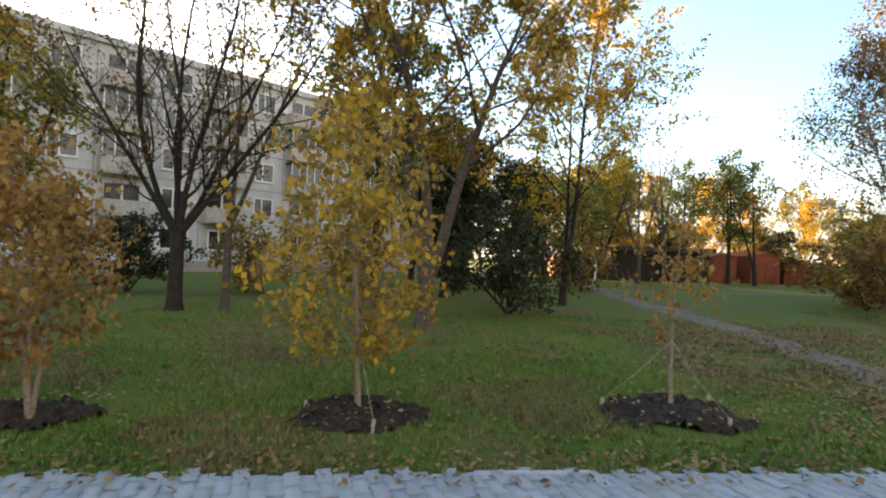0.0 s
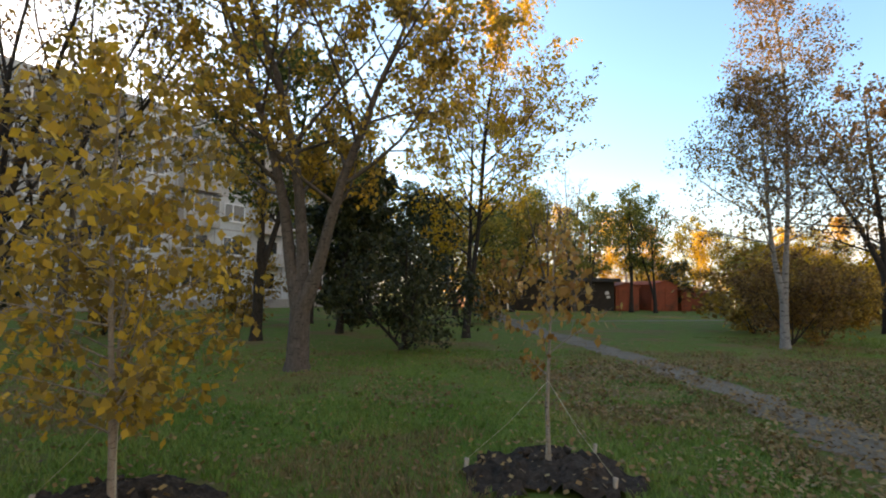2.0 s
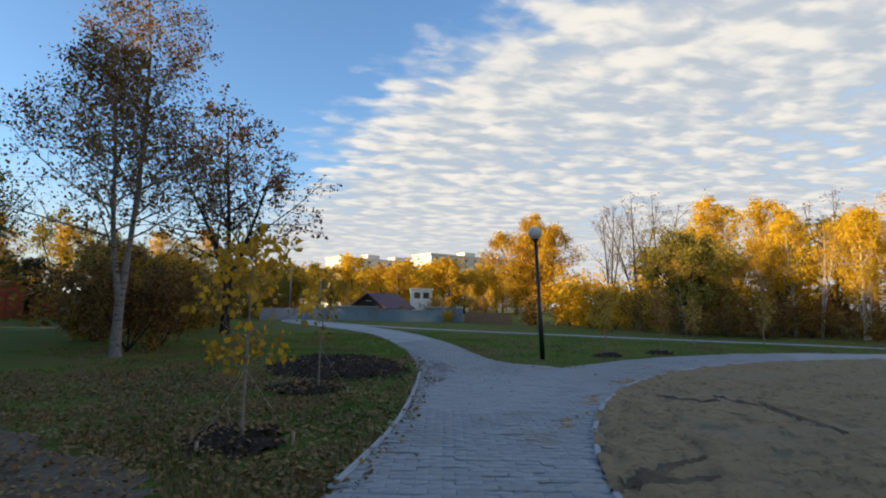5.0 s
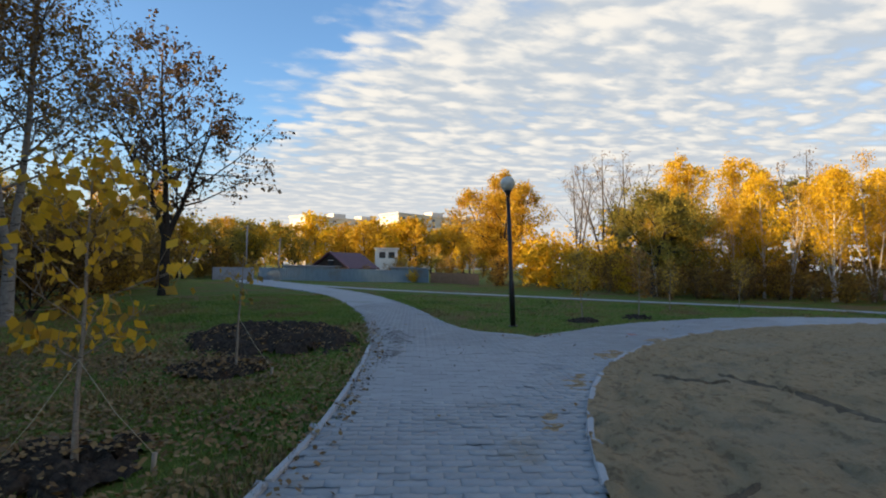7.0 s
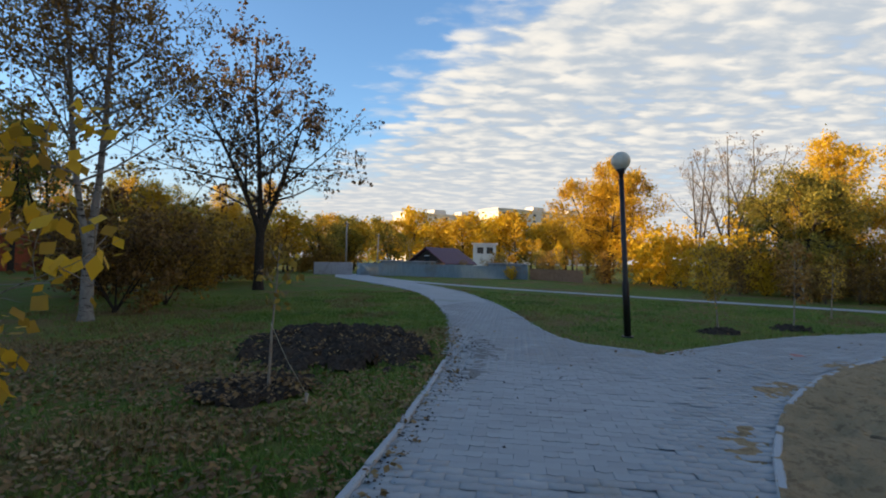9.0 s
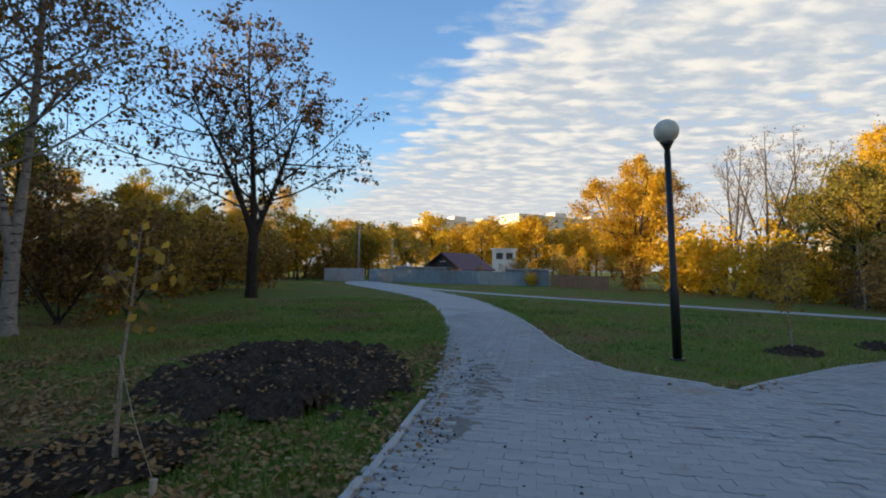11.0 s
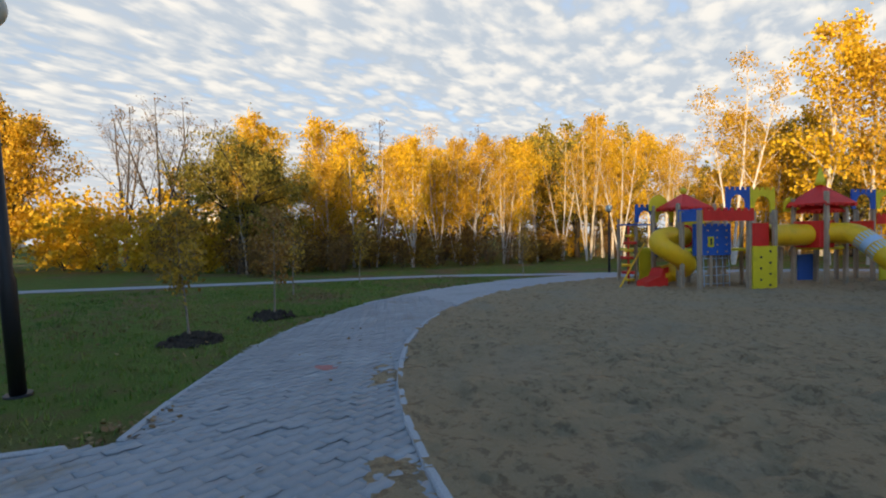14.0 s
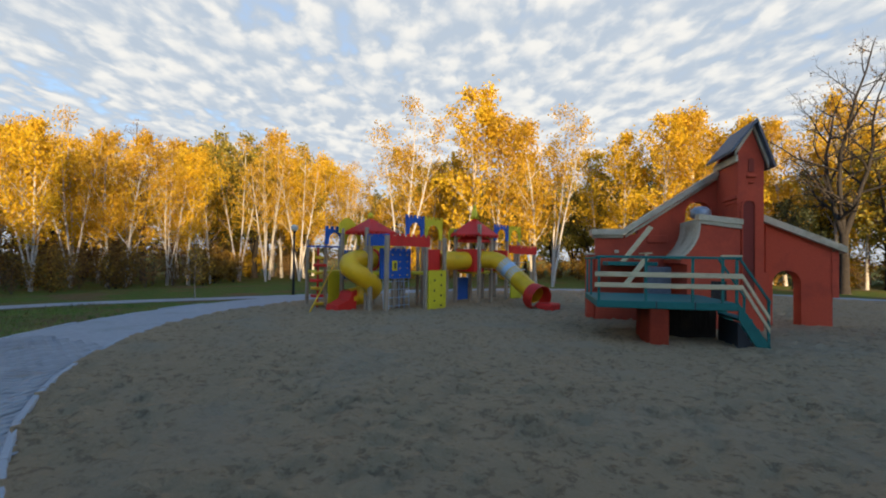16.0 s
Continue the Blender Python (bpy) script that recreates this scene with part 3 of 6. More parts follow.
# ---- trees ----
class Grower:
    def __init__(self, seed):
        self.r = random.Random(seed)
        self.v, self.f, self.tips = [], [], []

    def ring_tube(self, pts, radii, n):
        base = len(self.v)
        side = None
        for i, p in enumerate(pts):
            d = (pts[min(i + 1, len(pts) - 1)] - pts[max(i - 1, 0)])
            d = d.normalized() if d.length > 1e-6 else Vector((0, 0, 1))
            if side is None:
                side = d.orthogonal().normalized()
            side = (side - d * side.dot(d)).normalized()
            up = d.cross(side)
            for k in range(n):
                a = 2 * math.pi * k / n
                self.v.append(p + (side * math.cos(a) + up * math.sin(a)) * radii[i])
        for i in range(len(pts) - 1):
            for k in range(n):
                a, b = base + i * n + k, base + i * n + (k + 1) % n
                self.f.append((a, b, b + n, a + n))

    def limb(self, p, d, length, radius, level, spec):
        """One limb and, on it, its side limbs."""
        r = self.r
        last = level >= spec["levels"]
        n = 7 if level == 0 else spec["seg"] if level == 1 else min(3, spec["seg"]) if spec["drawn"] < 9 else 4
        pts, radii = [p.copy()], [radius * (1.35 if level == 0 else 1)]
        bend, rise = spec["bend"][min(level, len(spec["bend"]) - 1)], spec["rise"][min(level, len(spec["rise"]) - 1)]
        for i in range(n):
            d = (d + Vector((r.uniform(-1, 1), r.uniform(-1, 1), r.uniform(-0.6, 0.6))) * bend + Vector((0, 0, rise))).normalized()
            p = p + d * (length / n)
            pts.append(p)
            radii.append(radius * (1 - 0.82 * (i + 1) / n))
        if level <= spec["drawn"]:
            self.ring_tube(pts, radii, (8, 5, 3, 3, 3)[min(level, 4)] if spec["drawn"] < 9 else (8, 5, 4, 3, 3)[min(level, 4)])
        if last or level >= spec["levels"] - 1:
            for a, b in zip(pts, pts[1:]):
                self.tips += [(a, b, level)] * (2 if last else 1)
        if last:
            return
        count = spec["count"][level]
        lo = spec["bare"] if level == 0 else 0.22
        turn = r.uniform(0, 6.28)
        for k in range(count):
            f = lo + (0.97 - lo) * ((k + r.uniform(0, 0.8)) / count)
            i = min(n - 1, int(f * n))
            q = pts[i].lerp(pts[i + 1], f * n - i)
            along = (pts[i + 1] - pts[i]).normalized()
            turn += 2.4 + r.uniform(-0.5, 0.5)
            s = along.orthogonal().normalized()
            out = (Matrix.Rotation(turn, 3, along) @ s)
            a = radians(spec["angle"][level] * r.uniform(0.75, 1.25))
            nd = (along * math.cos(a) + out * math.sin(a)).normalized()
            if level == 0:
                g = (f - lo) / (1 - lo)
                shape = spec["shape"](g)
            else:
                shape = 1.1 - 0.6 * f
            ln = length * spec["ratio"][level] * shape * r.uniform(0.75, 1.2) if level else spec["spread"] * shape * r.uniform(0.75, 1.2)
            self.limb(q, nd, ln, max(0.004, radii[i] * spec["thin"][min(level, len(spec["thin"]) - 1)]), level + 1, spec)

    def leaves(self, count, size, jitter, droop=0.4):
        """Leaf blades round the twigs."""
        r = np.random.default_rng(self.r.randrange(1 << 30))
        t = self.tips
        pick = r.integers(0, len(t), count)
        a = np.array([t[i][0] for i in pick])
        b = np.array([t[i][1] for i in pick])
        c = a + (b - a) * r.random((count, 1)) + r.normal(0, jitter, (count, 3))
        d = r.normal(0, 1, (count, 3))
        d[:, 2] -= droop
        d /= np.linalg.norm(d, axis=1, keepdims=True)
        e = np.cross(d, r.normal(0, 1, (count, 3)))
        e /= np.linalg.norm(e, axis=1, keepdims=True) + 1e-6
        s = size * r.uniform(0.6, 1.35, (count, 1))
        v = np.stack([c, c + d * s * 0.45 + e * s * 0.36, c + d * s, c + d * s * 0.45 - e * s * 0.36], 1).reshape(-1, 3)
        v[:, 2] = np.maximum(v[:, 2], 0.05)
        return v, np.arange(count * 4).reshape(-1, 4)


def oval(g):
    return max(0.25, math.sin(math.pi * (0.18 + 0.80 * g)))


def spire(g):
    return max(0.16, 1.0 - 0.86 * g) if g > 0.15 else 0.55 + 3 * g


def dome(g):
    return 0.55 + 0.45 * math.sin(math.pi * min(1, g * 0.9))


SPEC = dict(levels=3, drawn=9, seg=4, bend=[0.06, 0.16, 0.22, 0.25], rise=[0.03, 0.10, 0.05, 0.0], count=[14, 6, 4], angle=[55, 45, 45], ratio=[0, 0.5, 0.5], bare=0.25, spread=2.5, thin=[0.45, 0.5, 0.5], shape=oval)


def tree(name, at, label, height, radius, seed, bark, leaf, leaves, size, stems=((0, 0, 1, 1.0),), fork=0.0, group="", jitter=0.10, droop=0.4, category="tree", turn=0.0, **spec):
    """A tree: trunk and limbs in one mesh, leaves in another."""
    s = dict(SPEC)
    s.update(spec)
    g = Grower(seed)
    foot = Vector((0, 0, -0.05))
    if fork:
        top = Vector((0.02, 0.0, fork))
        g.ring_tube([foot, Vector((0.0, 0, fork * 0.15)), Vector((0.01, 0.01, fork * 0.6)), top], [radius * 1.45, radius * 1.1, radius, radius * 0.95], 10)
        foot = top - Vector((0, 0, 0.12))
    for x, y, z, share in stems:
        g.limb(foot, Vector((x, y, z)).normalized(), (height - fork) * share, radius * (0.95 if len(stems) == 1 else 0.68 if len(stems) < 4 else 0.46), 0, s)
    ob = thing(name, pose(*at, 0, 0, turn), label, category, group)
    w = raw_part("trunk", g.v, g.f, 4, bark, ob)
    w.data.shade_smooth()
    if leaves:
        v, f = g.leaves(leaves, size, jitter, droop)
        raw_part("crown", v, f, 4, leaf, ob)
    return ob


# ---- apartment house: shades the whole park from the low sun ----
def apartment_house():
    a, d = Vector((-24.7, 29.9)), Vector((0.64, 0.77)).normalized()
    o = a - d * 16
    ang = math.degrees(math.atan2(d.y, d.x))
    m = pose(o.x, o.y, 0, 0, 0, ang)          # local x along the front, y towards the back
    length, depth, top, floor_h = 52.0, 12.0, 14.6, 2.75
    ob = thing("apartment_house", m, "five-storey pale concrete panel apartment house with balconies", "apartment house")
    part("wall", boxed(0, length, 0.0, depth, 0, top), W_PANEL, ob)
    part("roof", boxed(-0.25, length + 0.25, -0.25, depth + 0.25, top, top + 0.5, bevel=0.03), W_PANEL, ob, "pale concrete parapet")
    part("plinth", boxed(-0.05, length + 0.05, -0.06, 0.0, 0, 0.75), W_JOINT, ob, "darker concrete plinth")
    for k in range(1, 5):
        part("panel_joint", boxed(0, length, -0.02, 0.0, 0.9 + k * floor_h - 0.06, 0.9 + k * floor_h + 0.02), W_JOINT, ob)
    bays = 16
    w = length / bays
    for b in range(bays):
        part("panel_joint", boxed(b * w - 0.03, b * w + 0.03, -0.016, 0.0, 0.8, top), W_JOINT, ob)
        for k in range(5):
            z = 0.9 + k * floor_h
            x = b * w + w / 2
            if b % 4 in (1, 3) and k > 0:
                bal = part("balcony", boxed(x - 1.45, x + 1.45, -1.0, -0.02, z - 0.12, z, bevel=0.02), W_BALCONY, ob, "concrete balcony with a sheet front")
                part("balustrade", boxed(x - 1.45, x + 1.45, -1.03, -0.98, z, z + 1.0, bevel=0.01), W_BALCONY, bal)
                part("balustrade", boxed(x - 1.45, x - 1.40, -0.98, -0.02, z, z + 1.0), W_BALCONY, bal)
                part("balustrade", boxed(x + 1.40, x + 1.45, -0.98, -0.02, z, z + 1.0), W_BALCONY, bal)
                if (b * 3 + k) % 3 != 1:
                    part("glazing", boxed(x - 1.40, x + 1.40, -0.99, -0.96, z + 1.0, z + 2.35), GLASS, bal, "glazed balcony")
                    for q in range(5):
                        part("glazing_bar", boxed(x - 1.42 + q * 0.69, x - 1.36 + q * 0.69, -1.02, -0.95, z + 1.0, z + 2.4), W_FRAME, bal)
                    part("balcony_roof", boxed(x - 1.5, x + 1.5, -1.1, -0.02, z + 2.38, z + 2.45), W_ROOF, bal)
                else:
                    dw = part("window", boxed(x - 1.0, x + 1.0, -0.05, 0.0, z + 0.1, z + 2.1), GLASS, ob)
                    part("frame", boxed(x - 0.06, x + 0.06, -0.08, -0.05, z + 0.1, z + 2.1), W_FRAME, dw)
            else:
                wide = 0.75 if b % 4 == 0 else 0.9
                dw = part("window", boxed(x - wide, x + wide, -0.03, 0.0, z + 0.75, z + 2.1), GLASS, ob)
                for q in (-wide, -0.15, wide):
                    part("frame", boxed(x + q - 0.05, x + q + 0.05, -0.07, -0.03, z + 0.70, z + 2.15), W_FRAME, dw)
                for q in (0.72, 2.12):
                    part("frame", boxed(x - wide, x + wide, -0.065, -0.03, z + q - 0.05, z + q + 0.05), W_FRAME, dw)
                part("sill", boxed(x - wide - 0.1, x + wide + 0.1, -0.14, -0.03, z + 0.62, z + 0.67), W_FRAME, dw)
                if (b + k) % 5 == 2:
                    part("air_conditioner", boxed(x + wide + 0.25, x + wide + 0.95, -0.36, -0.02, z + 0.9, z + 1.4, bevel=0.03), W_FRAME, ob, "white outdoor cooling unit")
    for x in (20, 38):
        part("roof_vent", boxed(x, x + 2.5, 4, 6.5, top + 0.5, top + 2.0, bevel=0.04), W_PANEL, ob)


apartment_house()


# ---- distant houses ----
W_FAR = surface("weathered_cream_panel", (0.56, 0.52, 0.46), (0.68, 0.63, 0.56), (0.44, 0.40, 0.34), 0.2, 3, 0.9)


def far_block(at, ang, length, top, floors, label):
    ob = thing("apartment_house", pose(*at, 0, 0, ang), label, "apartment house")
    part("wall", boxed(0, length, 0, 14, 0, top), W_FAR, ob)
    part("roof", boxed(-0.5, length + 0.5, -0.5, 14.5, top, top + 0.7), W_FAR, ob)
    h = (top - 1.5) / floors
    n = int(length / 6)
    for b in range(n):
        for k in range(max(0, floors - 5), floors):
            x, z = (b + 0.5) * length / n, 1.2 + k * h
            dw = part("window", boxed(x - 0.8, x + 0.8, -0.12, 0, z + 1.1, z + 2.2), GLASS, ob)
            part("sill", boxed(x - 1.3, x + 1.3, -0.25, 0, z + 0.7, z + 0.85), W_FAR, dw)
            if b % 3 == 1:
                part("balcony", boxed(x - 1.9, x + 1.9, -1.1, -0.13, z - 0.1, z + 1.0), W_FAR, ob)
    for x in (length * 0.28, length * 0.55, length * 0.8):
        part("lift_house", boxed(x, x + 7, 4, 10, top + 0.7, top + 3.0), W_FAR, ob)
    return ob


def on_ray(az, dist):
    """A place by bearing from the fork, degrees clockwise from +y."""
    return (9 + dist * math.sin(radians(az)), 4 + dist * math.cos(radians(az)))


p = on_ray(54.8, 235)
far_block((p[0], p[1], 0), -24.0, 62, 23.0, 8, "distant white apartment block lit by the low sun")
p = on_ray(65.0, 225)
far_block((p[0], p[1], 0), -28.0, 84, 24.5, 8, "distant long white apartment block lit by the low sun")
p = on_ray(97.0, 190)
far_block((p[0], p[1], 0), -10.0, 40, 21.0, 7, "distant pale apartment block behind the trees")


# ---- sheds, garages and the fenced plot ----
def dark_shed():
    ob = thing("timber_shed", pose(11.6, 46.3, 0, 0, 0, 13), "long dark tarred timber shed with a flat roof", "shed")
    part("wall", boxed(0, 9.6, 0, 4.5, 0, 2.75), G_DARK, ob)
    part("roof", boxed(-0.4, 10.0, -0.5, 5.0, 2.75, 3.1, bevel=0.03), W_ROOF, ob, "flat felt roof")
    for x in (0.6, 3.4, 6.2):
        part("door", boxed(x, x + 2.2, -0.06, 0, 0.05, 2.3), G_DARK, ob)
    part("notice", boxed(8.6, 9.0, -0.05, 0, 1.55, 1.85), W_FRAME, ob, "small white notice")
    part("notice", boxed(8.75, 9.1, -0.05, 0, 1.2, 1.45), W_FRAME, ob)


dark_shed()


def garage(x, y, ang, w, hgt, label, mat=G_RUST):
    ob = thing("garage", pose(x, y, 0, 0, 0, ang), label, "garage", "row of garages")
    part("wall", prism(bmesh.new(), [(0, 0), (w, 0), (w, hgt * 0.86), (w / 2, hgt), (0, hgt * 0.86)], 0, 5.5), mat, ob)
    part("roof", prism(bmesh.new(), [(-0.12, hgt * 0.86), (w / 2, hgt), (w + 0.12, hgt * 0.86), (w + 0.12, hgt * 0.86 + 0.08), (w / 2, hgt + 0.09), (-0.12, hgt * 0.86 + 0.08)], -0.15, 5.6), G_RUST, ob)
    for s in (0, 1):
        dr = part("door", boxed(0.25 + s * (w / 2 - 0.23), w / 2 - 0.02 + s * (w / 2 - 0.23), -0.05, 0, 0.08, hgt * 0.8, bevel=0.01), mat, ob)
        part("hinge_strap", boxed(0.3 + s * (w / 2 - 0.23), 0.7 + s * (w / 2 - 0.23), -0.07, -0.05, 0.5, 0.56), P_DARK, dr)


garage(21.4, 49.2, 10, 2.6, 2.7, "rust-red steel garage beside a dark shed")
garage(25.4, 50.0, 10, 3.0, 2.95, "bright rust-red steel garage with a gabled front")
garage(28.9, 50.8, 10, 2.6, 2.4, "low rust-red steel garage")
garage(31.8, 51.6, 10, 2.4, 2.1, "small grey-brown steel garage", F_RUST)
garage(7.2, 50.5, 4, 3.0, 2.2, "rust-red steel garage beside the track")
solid("white_gatepost", boxed(10.3, 10.7, 46.6, 46.9, 0, 2.1, bevel=0.02), W_FRAME, "white painted gate post beside the shed", "post")


def fence(pts, hgt, material, label):
    ob = thing("fence", pose(pts[0][0], pts[0][1], 0), label, "fence")
    o = Vector(pts[0])
    for a, b in zip(pts, pts[1:]):
        a, b = Vector(a) - o, Vector(b) - o
        d = b - a
        ang = math.atan2(d.y, d.x)
        n = max(1, round(d.length / 1.9))
        for k in range(n):
            q = a + d * (k / n)
            r = Matrix.Translation((*q, 0)) @ Matrix.Rotation(ang, 4, "Z")
            w = d.length / n
            bm = bmesh.new()
            x = 0.0
            prof = []
            while x < w - 0.02:
                prof += [(x, 0.0), (x + 0.07, 0.0), (x + 0.09, 0.025), (x + 0.17, 0.025)]
                x += 0.19
            lo = [bm.verts.new((px, py, 0.02)) for px, py in prof]
            hi = [bm.verts.new((px, py, hgt + 0.05 * math.sin(k * 2.7))) for px, py in prof]
            lo2 = [bm.verts.new((px, py + 0.012, 0.02)) for px, py in prof]
            hi2 = [bm.verts.new((px, py + 0.012, hgt + 0.05 * math.sin(k * 2.7))) for px, py in prof]
            for i in range(len(prof) - 1):
                bm.faces.new((lo[i], lo[i + 1], hi[i + 1], hi[i]))
                bm.faces.new((lo2[i + 1], lo2[i], hi2[i], hi2[i + 1]))
                bm.faces.new((hi[i], hi[i + 1], hi2[i + 1], hi2[i]))
            bmesh.ops.transform(bm, matrix=r, verts=bm.verts)
            part("panel", bm, material, ob)
            bm = boxed(-0.04, 0.04, 0.03, 0.11, 0, hgt + 0.08)
            bmesh.ops.transform(bm, matrix=r, verts=bm.verts)
            part("post", bm, P_DARK, ob)


fence([(39.5, 36.0), (42.0, 33.8)], 1.1, P_ZINC, "grey metal sheet fence at the end of the path")
fence([(42.4, 33.6), (44.4, 27.5), (46.6, 22.0), (47.6, 19.4)], 1.12, F_BLUE, "faded blue corrugated fence of a garden plot")
fence([(47.7, 19.2), (47.0, 16.5), (45.5, 14.2)], 0.95, F_RUST, "brown weathered board fence")


def garden_house():
    ob = thing("garden_house", pose(48.9, 32.3, -0.28, 0, 0, -97), "small garden house with a plum-coloured metal roof", "house")
    part("wall", boxed(0, 4.4, 0, 4.5, 0, 1.5), F_RUST, ob)
    part("gable", prism(bmesh.new(), [(0.1, 1.5), (4.3, 1.5), (2.2, 2.85)], 0.0, 4.4), G_DARK, ob, "dark timber gable")
    part("roof", prism(bmesh.new(), [(-0.3, 1.35), (2.2, 2.9), (4.7, 1.35), (4.7, 1.45), (2.2, 3.02), (-0.3, 1.45)], -0.35, 4.9), R_PURPLE, ob)
    w = part("window", boxed(1.9, 2.5, -0.05, 0, 1.6, 2.15), GLASS, ob)
    part("frame", boxed(1.86, 2.54, -0.08, -0.05, 2.15, 2.2), W_FRAME, w)


garden_house()


def low_shed(x, y, ang, length, hgt, label):
    ob = thing("garden_shed", pose(x, y, 0, 0, 0, ang), label, "shed", "sheds behind the fence")
    part("wall", boxed(0, length, 0, 1.8, 0, hgt), F_BLUE, ob)
    part("roof", prism(bmesh.new(), [(-0.15, hgt + 0.004), (length + 0.15, hgt + 0.004), (length + 0.15, hgt + 0.06), (-0.15, hgt + 0.10)], -0.2, 2.0), P_ZINC, ob, "pale sheet roof")


low_shed(43.9, 32.0, -71, 4.6, 1.30, "low shed with a pale blue sheet roof behind the fence")
low_shed(47.4, 23.0, -66, 3.4, 1.28, "low shed with a pale sheet roof behind the fence")
hut = thing("pale_hut", pose(65.2, 33.8, 0.55, 0, 0, -62), "pale flat-roofed hut with two windows behind the fence", "hut")
part("wall", boxed(0, 2.9, 0, 3, -0.6, 3.1), W_WHITE, hut)
part("roof", boxed(-0.2, 3.1, -0.2, 3.2, 3.1, 3.25), W_WHITE, hut)
for hx in (0.5, 1.7):
    part("window", boxed(hx, hx + 0.8, -0.05, 0, 1.9, 2.7), GLASS, hut)
for hx, hy, tall in ((44.5, 36.8, 5.1), (49.5, 37.0, 4.2)):
    pl = thing("utility_pole", pose(hx, hy, 0, 0, 3 if tall < 5 else 0, 0), "slim grey concrete utility pole", "pole")
    part("pole", tubed([(0, 0, 0), (0, 0, tall)], [0.09, 0.06], 8), W_JOINT, pl)
    part("crossarm", boxed(-0.4, 0.4, -0.04, 0.04, tall - 0.3, tall - 0.22), P_DARK, pl)


# ---- lamps ----
def street_lamp(at, lean=(0, 0)):
    ob = thing("street_lamp", pose(*at, lean[0], lean[1], 0), "black steel park lamp with a milky globe", "street lamp", "park lamps")
    part("base_plate", tubed([(0, 0, -0.02), (0, 0, 0.03)], 0.12, 16), P_BLACK, ob)
    part("pole", tubed([(0, 0, 0), (0, 0, 1.15), (0, 0, 1.2), (0, 0, 3.36)], [0.072, 0.072, 0.055, 0.05], 14), P_BLACK, ob)
    part("collar", tubed([(0, 0, 3.34), (0, 0, 3.40), (0, 0, 3.47), (0, 0, 3.53)], [0.05, 0.042, 0.075, 0.115], 16), P_BLACK, ob)
    bm = bmesh.new()
    bmesh.ops.create_uvsphere(bm, u_segments=28, v_segments=18, radius=0.195)
    for f in bm.faces:
        f.smooth = True
    bmesh.ops.translate(bm, verts=bm.verts, vec=(0, 0, 3.70))
    part("globe", bm, P_GLOBE, ob, "milky white globe")
    return ob


street_lamp((18.26, 5.52, 0), (-2.3, -3.5))
street_lamp((27.75, -12.25, 0)).scale = (0.74, 0.74, 0.74)
street_lamp((10.0, -28.0, 0))


# ---- near trees ----
RISING = dict(rise=[0.05, 0.18, 0.10, 0.03])
tree("multi_stem_tree", (-8.0, 12.8, 0), "half-bare multi-stemmed tree with grey bark and few orange leaves", 9.8, 0.18, 11, M_DARKBARK, L_BROWN, 6500, 0.10,
     stems=((-0.85, 0.1, 1, 0.95), (-0.45, -0.3, 1, 1.0), (-0.15, 0.35, 1, 1.05), (0.15, -0.2, 1, 1.05), (0.45, 0.2, 1, 1.0), (0.85, 0.1, 1, 0.9), (0.0, 0.05, 1, 1.1)), fork=2.1, levels=3, count=[11, 6, 5], spread=3.9, bare=0.12, angle=[48, 42, 42], bend=[0.12, 0.2, 0.25, 0.25], **RISING)
tree("slim_tree", (-6.9, 13.4, 0), "slim half-bare tree with grey bark", 9.0, 0.11, 12, M_BARK, L_OLIVE, 1500, 0.09, stems=((0.12, 0, 1, 1), (0.4, 0.2, 1, 0.9)), fork=2.4, levels=2, count=[9, 6], spread=2.0, angle=[38, 40], **RISING)
tree("forked_tree", (-1.1, 11.5, 0), "old forked tree with grey bark and thinning yellow leaves", 10.0, 0.21, 13, M_BARK, L_YELLOW, 18500, 0.12,
     stems=((-0.20, 0.1, 1, 0.9), (0.05, 0.15, 1, 1.0), (0.52, -0.05, 1, 0.76)), fork=1.25, bend=[0.13, 0.2, 0.24, 0.25], count=[12, 6, 4], spread=4.0, bare=0.28, angle=[58, 48, 48])
tree("evergreen_bush", (1.0, 15.2, 0), "dark dense evergreen bush under the trees", 3.3, 0.12, 14, M_DARKBARK, L_DUSK, 5200, 0.13, stems=((0, 0, 1, 1), (1.0, 0, 0.9, 0.8), (-1.0, 0.1, 0.9, 0.8), (0.1, 0.8, 1, 0.9), (0.1, -0.8, 0.8, 0.7)), fork=0.12, jitter=0.14, count=[9, 5, 3], spread=1.5, bare=0.12, shape=oval, category="bush")
tree("broadleaf_tree", (-3.6, 17.5, 0), "tall tree with dark green leaves behind the others", 10.5, 0.16, 25, M_DARKBARK, L_GREEN, 9000, 0.15, stems=((0.02, 0, 1, 1), (0.25, 0.1, 1, 0.9)), fork=2.2, count=[14, 6, 4], spread=3.0, bare=0.2)
tree("evergreen_bush", (-1.4, 20.5, 0), "tall dark bush in the shade of the trees", 5.2, 0.14, 15, M_DARKBARK, L_DUSK, 9000, 0.2, count=[14, 5, 3], spread=2.2, bare=0.06, shape=dome, category="bush")
tree("leaning_tree", (3.2, 19.0, 0), "slender leaning tree with orange and yellow leaves", 11.5, 0.15, 16, M_DARKBARK, L_AMBER, 18000, 0.12, stems=((0.14, 0, 1, 1.0), (0.05, 0.1, 1, 0.7)), fork=0.6, count=[16, 7, 4], spread=5.2, bare=0.30)
